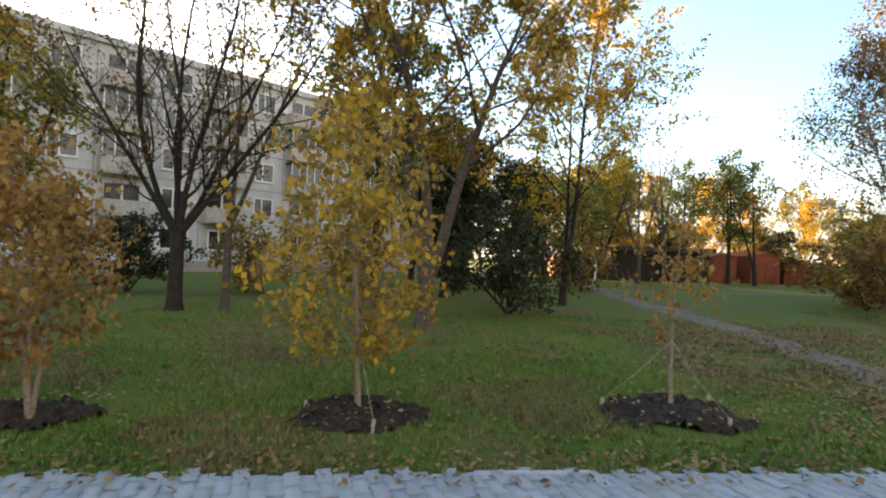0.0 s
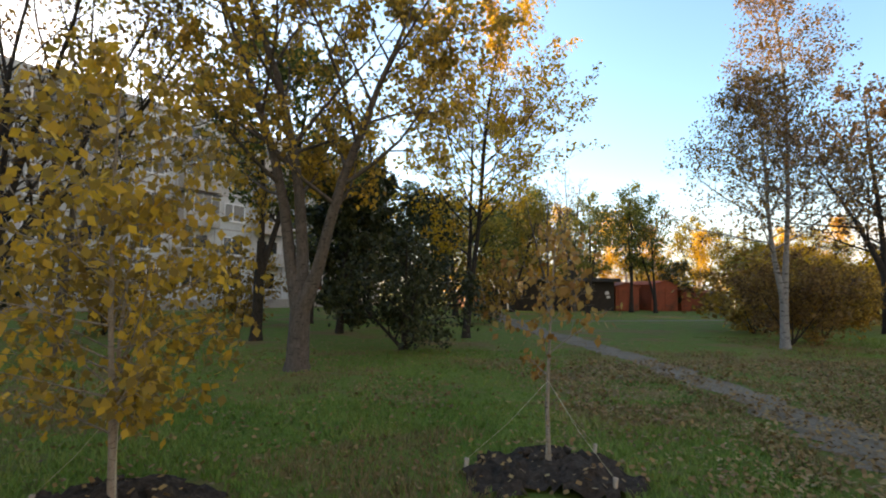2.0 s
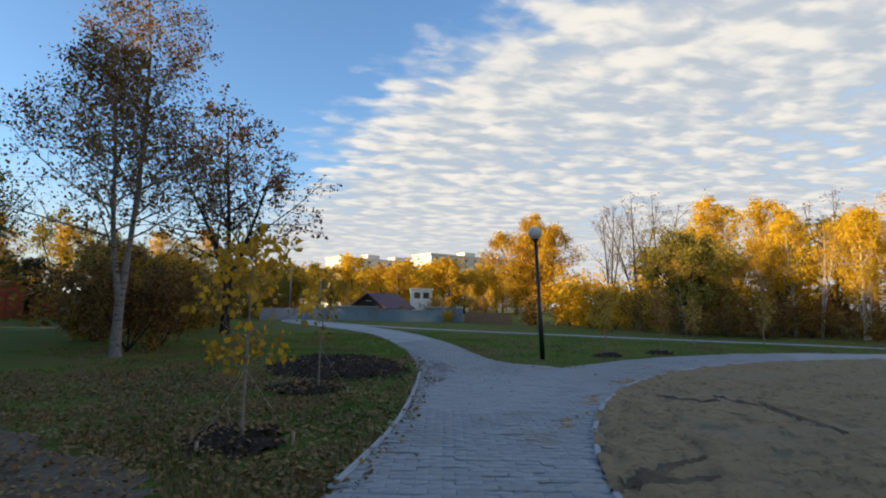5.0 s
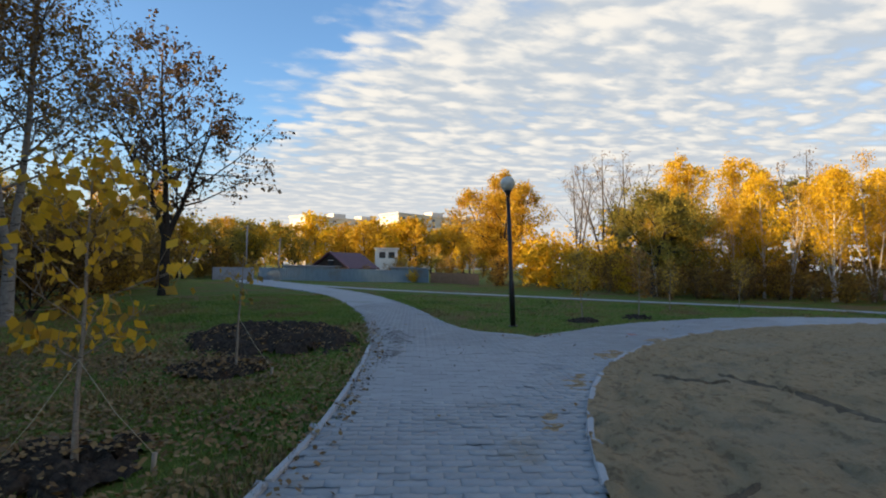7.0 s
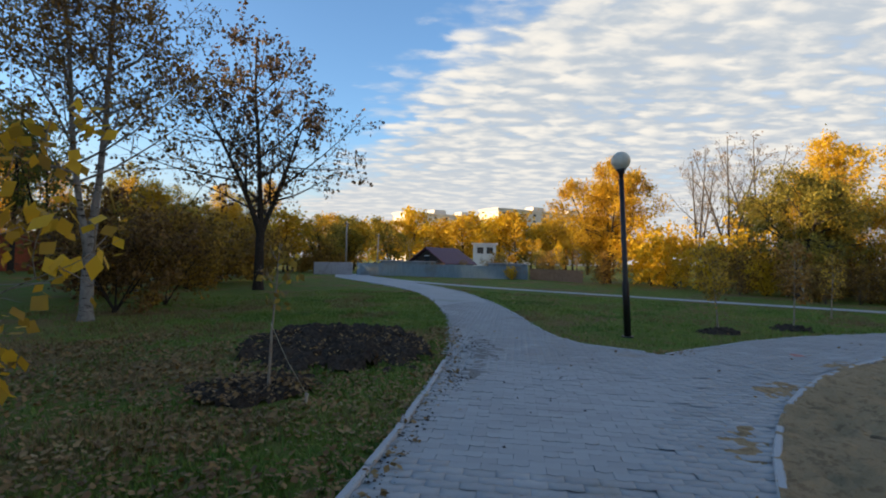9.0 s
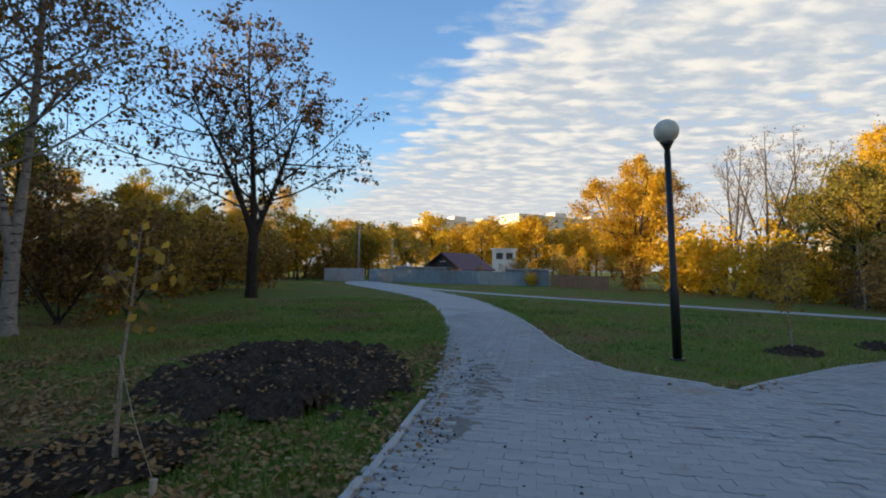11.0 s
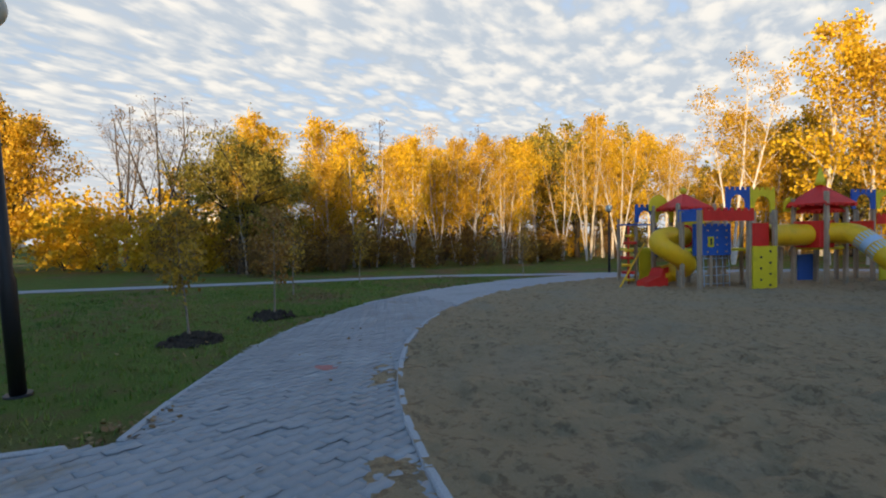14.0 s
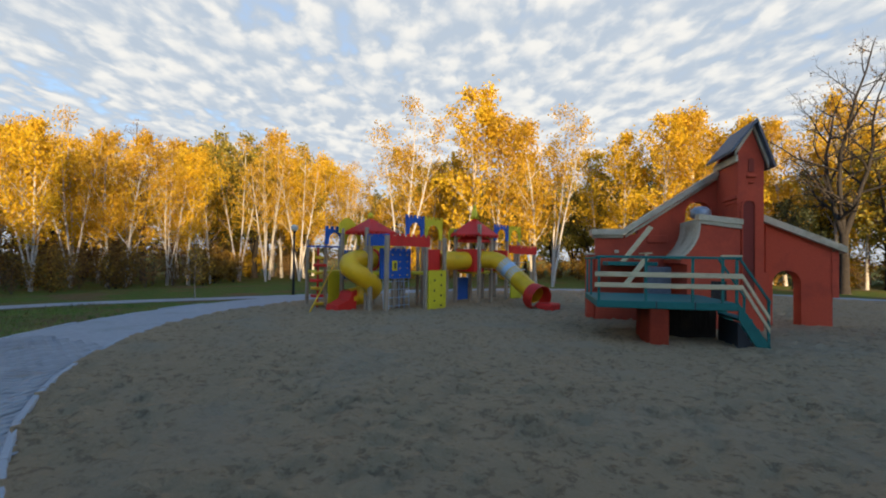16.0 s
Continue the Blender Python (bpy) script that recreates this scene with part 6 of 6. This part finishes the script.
    part("tunnel_wall", boxed(4.16, 4.62, -0.08, -0.03, 1.12, 1.90, bevel=0.01), P_RED, ob)
    for x, y, t in ((4.26, -0.12, 2.75), (5.15, 0.0, 2.3), (4.26, 0.9, 2.6), (5.15, 0.9, 2.6), (3.4, 0.6, 1.15), (3.9, 0.6, 1.15)):
        post(x, y, t)
    part("ladder_beam", tubed([(2.75, 0.2, 0.0), (3.05, 0.5, 1.15)], 0.03, 6), P_LEMON, ob)
    deck(4.2, 5.2, 0.0, 0.9)
    part("roof", pyramid(4.75, 0.45, 0.62, 2.42, 3.02), P_RED, ob, "red pyramid roof")
    part("roof", pyramid(4.75, 0.45, 0.42, 2.24, 2.60), P_RED, ob)
    for s in (-1, 1):
        part("gable", prism(bmesh.new(), arch(4.75 + s * 0.48 - 0.24, 4.75 + s * 0.48 + 0.24, 2.22, 2.42), 1.08 + 0.06 * s, 1.12 + 0.06 * s), P_LEMON, ob)
    part("finial", tubed([(4.75, 0.45, 2.98), (4.75, 0.45, 3.12), (4.75, 0.45, 3.5)], [0.16, 0.13, 0.02], 10), P_LEMON, ob, "yellow cone finial")
    part("blue_panel", boxed(4.5, 5.1, 0.95, 1.0, 0.1, 0.9, bevel=0.01), P_BLUE, ob)
    # right tube slide towards the sand
    right = curve([(4.55, -0.05, 1.55), (4.72, -0.55, 1.50), (4.72, -1.05, 1.18), (4.60, -1.6, 0.80), (4.42, -2.2, 0.44)], 5)
    for k in range(0, len(right) - 1, 4):
        seg = right[max(0, k - 1):k + 6]
        t = part("tube", tubed(seg, 0.29, 20, cap=False), P_SKY if k == 8 else P_YELLOW, ob, "pale blue tube section" if k == 8 else "yellow plastic tube slide")
        part("flange", tubed([seg[0], seg[0] + (seg[1] - seg[0]).normalized() * 0.035], 0.315, 20, cap=False), P_YELLOW, t)
    ex = part("exit_tray", tubed([(4.46, -2.05, 0.44), (4.34, -2.45, 0.34)], [0.40, 0.42], 18, cap=False), P_RED, ob, "red slide exit hood")
    part("tray", boxed(4.08, 4.66, -2.95, -2.40, -0.02, 0.24, bevel=0.05), P_RED, ex)
    part("tube", tubed([(5.2, 0.4, 1.50), (6.4, 0.55, 1.50)], 0.30, 18, cap=False), P_YELLOW, ob, "yellow plastic tunnel tube")
    # right tower
    part("tunnel_wall", boxed(6.36, 6.42, 0.1, 0.95, 1.12, 1.90, bevel=0.01), P_RED, ob)
    for x, y, t in ((6.5, 0.2, 2.3), (7.35, 0.2, 2.3), (6.5, 1.3, 2.3), (7.35, 1.3, 2.3), (8.95, 0.4, 1.9), (8.95, 1.3, 1.9)):
        post(x, y, t)
    deck(6.5, 7.35, 0.2, 1.3)
    part("arch_board", arch_panel(5.55, 6.50, 0.12, 0.16, 2.25, 2.75, 5), P_BLUE, ob)
    part("arch_board", arch_panel(6.52, 7.40, 0.12, 0.16, 2.25, 2.75, 5), P_LEMON, ob)
    part("battlement", crenel(bmesh.new(), 7.42, 9.05, 0.33, 0.37, 1.78, 2.05, 7), P_RED, ob)
    part("battlement", crenel(bmesh.new(), 6.56, 7.36, 0.10, 0.14, 1.80, 2.05, 4), P_RED, ob)
    part("climbing_wall", boxed(6.55, 7.32, 0.02, 0.07, 0.10, 1.12, bevel=0.01), P_LEMON, ob)
    for k in range(5):
        part("rung", tubed([(7.45, 0.8, 0.25 + k * 0.3), (8.9, 0.8, 0.25 + k * 0.3)], 0.018, 6), P_SKY, ob)
    for x in (7.75, 8.35):
        part("net_rope", tubed([(x, 0.8, 0.0), (x, 0.8, 1.75)], 0.012, 5), P_SKY, ob)


climbing_frame()


# far clutter behind the playground
def bench(x, y, ang):
    ob = thing("park_bench", pose(x, y, 0, 0, 0, ang), "pale park bench beside the ring walk", "bench", "park benches")
    part("seat", boxed(-0.75, 0.75, -0.2, 0.2, 0.40, 0.45, bevel=0.01), M_WOOD, ob)
    part("backrest", boxed(-0.75, 0.75, 0.20, 0.24, 0.55, 0.85, bevel=0.01), M_WOOD, ob)
    for s in (-0.6, 0.6):
        part("leg", boxed(s - 0.05, s + 0.05, -0.18, 0.24, 0, 0.40, bevel=0.01), W_JOINT, ob)


bench(17.0, -28.0, 170)


# ---- grass, leaves and dug clods ----
def scatter_lawn():
    r = np.random.default_rng(4)
    spots = []

    def fill(x0, x1, y0, y1, n, keep):
        xs, ys = r.uniform(x0, x1, n), r.uniform(y0, y1, n)
        for x, y in zip(xs, ys):
            if keep(x, y):
                spots.append((x, y))

    lawn = lambda x, y: not paved(x, y, 0.03) and math.hypot(x - CENTRE.x, y - CENTRE.y) > R_RING
    soil = [(-1.0, 4.95, 0.66), (-4.1, 4.3, 0.56), (2.32, 5.52, 0.72), (7.72, 6.6, 0.56), (10.82, 8.1, 0.62), (13.75, 9.55, 1.7)]
    clear = lambda x, y: lawn(x, y) and all(math.hypot(x - a, y - b) > c for a, b, c in soil)
    on_track = lambda x, y: any(math.hypot(x - a, y - b) < 0.55 for a, b in TRACK[:40])
    open_lawn = lambda x, y: clear(x, y) and not on_track(x, y)
    fill(-7, 16, 2.4, 8.5, 34000, open_lawn)
    fill(-9, 18, 8.0, 15, 11000, open_lawn)
    fill(16, 30, -6, 17, 15000, open_lawn)
    fill(12, 26, 8, 20, 8000, open_lawn)
    p = np.array(spots)
    n = len(p)
    blades = 5
    c = np.repeat(p, blades, 0) + r.normal(0, 0.028, (n * blades, 2))
    k = len(c)
    patch = np.array([noise.noise(Vector((x * 0.9, y * 0.9, 3))) for x, y in p])
    hgt = np.repeat(0.050 + 0.050 * patch, blades) * r.uniform(0.5, 1.6, k)
    ang = r.uniform(0, 2 * math.pi, k)
    lean = r.uniform(0.2, 1.0, k)[:, None] * hgt[:, None]
    side = np.stack([np.cos(ang), np.sin(ang)], 1)
    w = 0.0075 * r.uniform(0.7, 1.6, k)[:, None]
    bend = np.stack([-np.sin(ang), np.cos(ang)], 1) * lean
    z = np.zeros((k, 1))
    v = np.stack([np.hstack([c - side * w, z - 0.005]), np.hstack([c + side * w, z - 0.005]), np.hstack([c + bend, z + hgt[:, None]])], 1).reshape(-1, 3)
    # worn, dried-out grass beside the trodden track and under the birch
    track = np.array(TRACK[:40])
    gap = np.min(np.hypot(p[:, :1] - track[:, 0], p[:, 1:] - track[:, 1]), 1)
    east = p[:, 0] - np.interp(p[:, 1], np.sort(track[:, 1]), track[np.argsort(track[:, 1]), 0])
    reach = np.where(east > 0, 2.6, 0.9) + 1.6 * patch
    dry = np.repeat((gap < reach) | ((p[:, 0] > 8.5) & (p[:, 0] < 15) & (p[:, 1] > 9.5) & (patch > -0.1)) | (np.array([noise.noise(Vector((x * 0.42, y * 0.6, 21))) for x, y in p]) > 0.20), blades) & (r.random(k) < 0.8)
    tri = v.reshape(-1, 3, 3)
    for name, pick, mat, label in (("grass", ~dry, M_BLADE, "short green and straw-coloured lawn grass"), ("dry_grass", dry, M_STRAW, "worn straw-brown grass beside the trodden track")):
        t = tri[pick].reshape(-1, 3)
        ob = raw_part(name, t, np.arange(len(t)).reshape(-1, 3), 3, mat, None)
        tagged(ob, label, "grass", kind="stuff")

    # fallen leaves
    pts = []

    def drop(x0, x1, y0, y1, m, keep):
        xs, ys = r.uniform(x0, x1, m), r.uniform(y0, y1, m)
        pts.extend((x, y) for x, y in zip(xs, ys) if keep(x, y))

    drop(-7, 16, 2.4, 9, 6500, lawn)
    drop(3, 13, 4.5, 13, 4500, lawn)
    litter = lambda x, y: lawn(x, y) and noise.noise(Vector((x * 0.7, y * 0.7, 9))) > -0.12
    drop(3.5, 12, 4.8, 13, 15000, litter)
    drop(-5, 4, 8.0, 13, 5000, lambda x, y: noise.noise(Vector((x * 0.5, y * 0.5, 4))) > 0.1)
    drop(4.5, 13, 6.0, 13, 9000, lambda x, y: open_lawn(x, y) and noise.noise(Vector((x * 0.9, y * 0.9, 3))) > -0.1)
    drop(-9, 10, 9, 18, 2600, lawn)
    near_edge = lambda x, y: paved(x, y) and not paved(x, y + 0.28)
    drop(-7, 17, 2.0, 9, 15000, near_edge)
    verge = lambda x, y: lawn(x, y) and paved(x + 0.12, y - 0.45)
    drop(-7, 17, 2.4, 9.5, 26000, verge)
    drop(16, 30, -6, 14, 900, lawn)
    mound = lambda x, y: math.hypot(x - 13.75, y - 9.55) < 2.2
    drop(11.5, 16, 7.5, 12, 500, mound)
    drop(-2, 20, 1, 8, 180, paved)
    q = np.array(pts)
    m = len(q)
    s = r.uniform(0.015, 0.038, (m, 1))
    a = r.uniform(0, 2 * math.pi, m)
    d = np.stack([np.cos(a), np.sin(a), r.normal(0, 0.3, m)], 1) * s
    e = np.stack([-np.sin(a), np.cos(a), r.normal(0, 0.45, m)], 1) * s * 0.7
    zz = np.array([0.052 if paved(x, y) else 0.035 + 0.24 * max(0.0, 1 - (math.hypot(x - 13.75, y - 9.45) / 2.0) ** 2) for x, y in q])[:, None] + r.uniform(0, 0.02, (m, 1))
    for a0, b0, c0 in soil[:5]:
        over = np.clip(1 - ((q[:, 0] - a0) ** 2 + (q[:, 1] - b0) ** 2) / (c0 * 1.15) ** 2, 0, 1)
        zz[:, 0] += np.where(over > 0, 0.035 + 0.085 * over ** 0.8, 0)
    cc = np.hstack([q, zz])
    v = np.stack([cc - d, cc + e, cc + d, cc - e], 1).reshape(-1, 3)
    v[:, 2] = np.maximum(v[:, 2], 0.018)
    ob = raw_part("fallen_leaves", v, np.arange(m * 4).reshape(-1, 4), 4, M_LITTER, None)
    tagged(ob, "scattered brown and yellow fallen leaves", "leaves", kind="stuff")


scatter_lawn()


# ---- kerb stones ----
def kerb_stones():
    def stones(pts, z, parent, keep=1.0, seed=1):
        r = random.Random(seed)
        pts = [Vector(p) for p in pts]
        lens = [0.0]
        for a, b in zip(pts, pts[1:]):
            lens.append(lens[-1] + (b - a).length)

        def at(s):
            for i in range(len(lens) - 1):
                if s <= lens[i + 1]:
                    return pts[i].lerp(pts[i + 1], (s - lens[i]) / max(1e-6, lens[i + 1] - lens[i]))
            return pts[-1]

        shared = bpy.data.meshes.new("kerb_stone")
        bm = boxed(-0.485, 0.485, -0.034, 0.034, -0.10, 0.0, bevel=0.012)
        bm.to_mesh(shared)
        bm.free()
        shared.materials.append(M_KERB)
        s, n = 0.5, 0
        while s < lens[-1] - 0.5 and n < 75:
            share = keep(at(s)) if callable(keep) else keep
            if r.random() < share:
                a, b = at(s - 0.48), at(s + 0.48)
                o = new("kerb_stone", shared)
                o.parent = parent
                mid = (a + b) / 2
                o.matrix_world = pose(mid.x, mid.y, z + r.uniform(-0.012, 0.012), r.uniform(-4, 4), r.uniform(-1.2, 1.2), math.degrees(math.atan2(b.y - a.y, b.x - a.x)) + r.uniform(-1.2, 1.2))
                n += 1
            s += 1.0

    # the northern kerb is partly sunk under soil and leaves
    stones(NORTH[1:], 0.056, branch_path, lambda p: 1.0 if 7.8 < p.x < 12.6 else 0.22, 2)
    stones(WEST[::-1], 0.050, branch_path, 1.0, 3)
    arc = lambda r, a0, a1, n=120: [(CENTRE.x + r * math.cos(radians(a0 + (a1 - a0) * k / n)), CENTRE.y + r * math.sin(radians(a0 + (a1 - a0) * k / n))) for k in range(n + 1)]
    stones(arc(R_SAND - 0.02, 118, 8), 0.060, ring_path, 0.88, 4)
    stones(arc(R_RING, 72.5, 10), 0.045, ring_path, 0.95, 5)


kerb_stones()


# ---- interlocking pavers ----
def paving():
    L, W, K = 0.235, 0.115, 0.010
    gap = 0.0010
    xs = [-L / 2 + gap, -L / 4, 0.0, L / 4, L / 2 - gap]
    wave = [-K, K, -K, K, -K]
    lower = [(x, -W / 2 + gap + w) for x, w in zip(xs, wave)]
    upper = [(x, W / 2 - gap + w) for x, w in zip(xs, wave)]
    out = lower + upper[::-1]
    top = [(x * 0.992, y * 0.984, 0.040) for x, y in out]
    mid = [(x, y, 0.0375) for x, y in out]
    low = [(x, y, 0.010) for x, y in out]
    n = len(out)
    ring = np.array(top + mid + low, np.float32)
    r = np.random.default_rng(9)
    tilt = radians(113)
    ca, sa = math.cos(tilt), math.sin(tilt)
    spots = []
    rows = int(60 / W)
    for j in range(-rows // 2, rows // 2):
        for i in range(-140, 140):
            u, v = (i + 0.5 * (j % 2)) * L, j * W
            x, y = 12 + u * ca - v * sa, 3 + u * sa + v * ca
            if not (-4 < x < 24 and -1.5 < y < 12) or not paved(x, y):
                continue
            if math.hypot(x - 13, y - 4) > 13 and x > 18:
                continue
            spots.append((x, y))
    near = [s for s in spots if 10.3 < s[0] < 14.2 and 4.0 < s[1] < 6.2][:300]
    chosen = set(near)
    rest = [s for s in spots if s not in chosen]
    # the stretch by the fork: each paver an object on one mesh
    faces = [tuple(range(n))] + [(k, k + n, (k + 1) % n + n, (k + 1) % n) for k in range(n)] + [(k + n, k + 2 * n, (k + 1) % n + 2 * n, (k + 1) % n + n) for k in range(n)]
    bm = bmesh.new()
    vs = [bm.verts.new(p) for p in ring.tolist()]
    for f in faces:
        bm.faces.new([vs[k] for k in f])
    bmesh.ops.recalc_face_normals(bm, faces=bm.faces)
    if max(bm.faces, key=lambda f: f.calc_center_median().z).normal.z < 0:
        bmesh.ops.reverse_faces(bm, faces=bm.faces)
    shared = bpy.data.meshes.new("paver")
    bm.to_mesh(shared)
    bm.free()
    shared.materials.append(M_PAVER)
    for x, y in near:
        o = new("paver", shared)
        o.parent = branch_path
        o.matrix_world = pose(x, y, r.normal(0, 0.0020), r.normal(0, 0.9), r.normal(0, 0.7), math.degrees(tilt) + r.normal(0, 0.8))
    # the others in one mesh
    m = len(rest)
    p = np.array(rest)
    ang = tilt + r.normal(0, 0.014, m)
    c, s = np.cos(ang)[:, None], np.sin(ang)[:, None]
    X = p[:, :1] + ring[None, :, 0] * c - ring[None, :, 1] * s
    Y = p[:, 1:] + ring[None, :, 0] * s + ring[None, :, 1] * c
    Z = ring[None, :, 2] + r.normal(0, 0.0022, (m, 1)) + ring[None, :, 0] * r.normal(0, 0.013, (m, 1)) + ring[None, :, 1] * r.normal(0, 0.016, (m, 1))
    V = np.stack([X, Y, Z], 2).reshape(-1, 3)
    quads = []
    for k in range(4):
        quads.append((k, k + 1, n - 2 - k, n - 1 - k))
    quads += [(k, k + n, (k + 1) % n + n, (k + 1) % n) for k in range(n)]
    q = np.array(quads, np.int64)
    F = (q[None] + (np.arange(m) * 3 * n)[:, None, None]).reshape(-1, 4)
    ob = raw_part("pavers", V, F, 4, M_PAVER, branch_path)
    ob["kind"] = "stuff"


paving()


# ---- sand and soil carried on to the paving ----
def thin_patch(name, at, rx, ry, material, seed, label, turn=0.0, z0=0.034, high=0.0075):
    index, verts, faces = {}, [], []
    step = 0.03
    for j in range(int(2 * ry / step) + 1):
        for i in range(int(2 * rx / step) + 1):
            x, y = -rx + i * step, -ry + j * step
            n1 = noise.noise(Vector((x * 2.1, y * 2.1, seed))) + 0.9 * noise.noise(Vector((x * 7, y * 7, seed))) + 0.5 * noise.noise(Vector((x * 15, y * 15, seed)))
            q = math.hypot(x / rx, y / ry)
            lift = (0.75 - q) + 0.75 * n1
            index[i, j] = len(verts)
            verts.append((x, y, z0 + max(-0.012, min(high, lift * 0.03))))
    for (i, j), a in index.items():
        q = (a, index.get((i + 1, j)), index.get((i + 1, j + 1)), index.get((i, j + 1)))
        if None not in q and max(verts[k][2] for k in q) > z0 - 0.008:
            faces.append(q)
    ob = raw_part(name, verts, faces, 4, material, None)
    ob.matrix_world = pose(*at, 0, 0, turn)
    ob.data.shade_smooth()
    return tagged(ob, label, "loose soil", kind="stuff")


for k, (x, y, a, b, t) in enumerate(((14.6, 3.02, 0.75, 0.26, -12), (12.2, 3.38, 0.7, 0.2, 0), (17.0, 2.2, 0.6, 0.22, -25), (10.3, 3.42, 0.5, 0.16, 5))):
    thin_patch("drifted_sand", (x, y, 0), a, b, M_SAND, 20 + k, "thin drift of brown sand on the pavers", t)
for k, (x, y, a, b, t) in enumerate(((14.55, 7.0, 0.85, 0.30, 24), (13.3, 6.55, 0.8, 0.20, 22), (15.7, 7.7, 0.7, 0.22, 30))):
    thin_patch("spilled_soil", (x, y, 0), a, b, M_SPILL, 50 + k, "dark trodden soil spilled on the pavers", t)


def soil_crumbs():
    r = random.Random(12)
    v, f = [], []
    for cx, cy, a, b, t, n in ((14.7, 7.3, 0.9, 0.35, 25, 200), (15.6, 7.9, 0.9, 0.3, 30, 120), (12.9, 6.65, 1.2, 0.22, 22, 220), (10.4, 5.75, 1.5, 0.16, 20, 200), (13.3, 5.6, 2.0, 0.8, 10, 60)):
        for k in range(n):
            x, y = r.gauss(0, a * 0.5), r.gauss(0, b * 0.5)
            c, s_ = math.cos(radians(t)), math.sin(radians(t))
            p = Vector((cx + x * c - y * s_, cy + x * s_ + y * c, 0.040))
            q = abs(r.gauss(0, 0.008)) + 0.003
            o = len(v)
            v.extend([p + Vector((q, 0, 0)), p + Vector((0, q, 0)), p + Vector((-q, 0, 0)), p + Vector((0, -q, 0)), p + Vector((0, 0, q * 0.9))])
            f.extend([(o, o + 1, o + 4), (o + 1, o + 2, o + 4), (o + 2, o + 3, o + 4), (o + 3, o, o + 4)])
    tagged(raw_part("soil_crumbs", v, f, 3, M_SOIL, None), "dark crumbs of soil spilled on the pavers", "soil", kind="stuff")


soil_crumbs()
thin_patch("paint_mark", (17.74, 2.64, 0.006), 0.20, 0.13, paint("faded_red_paint", (0.42, 0.16, 0.13), 0.8), 41, "faded red paint mark on the pavers", 20, 0.036, 0.003)
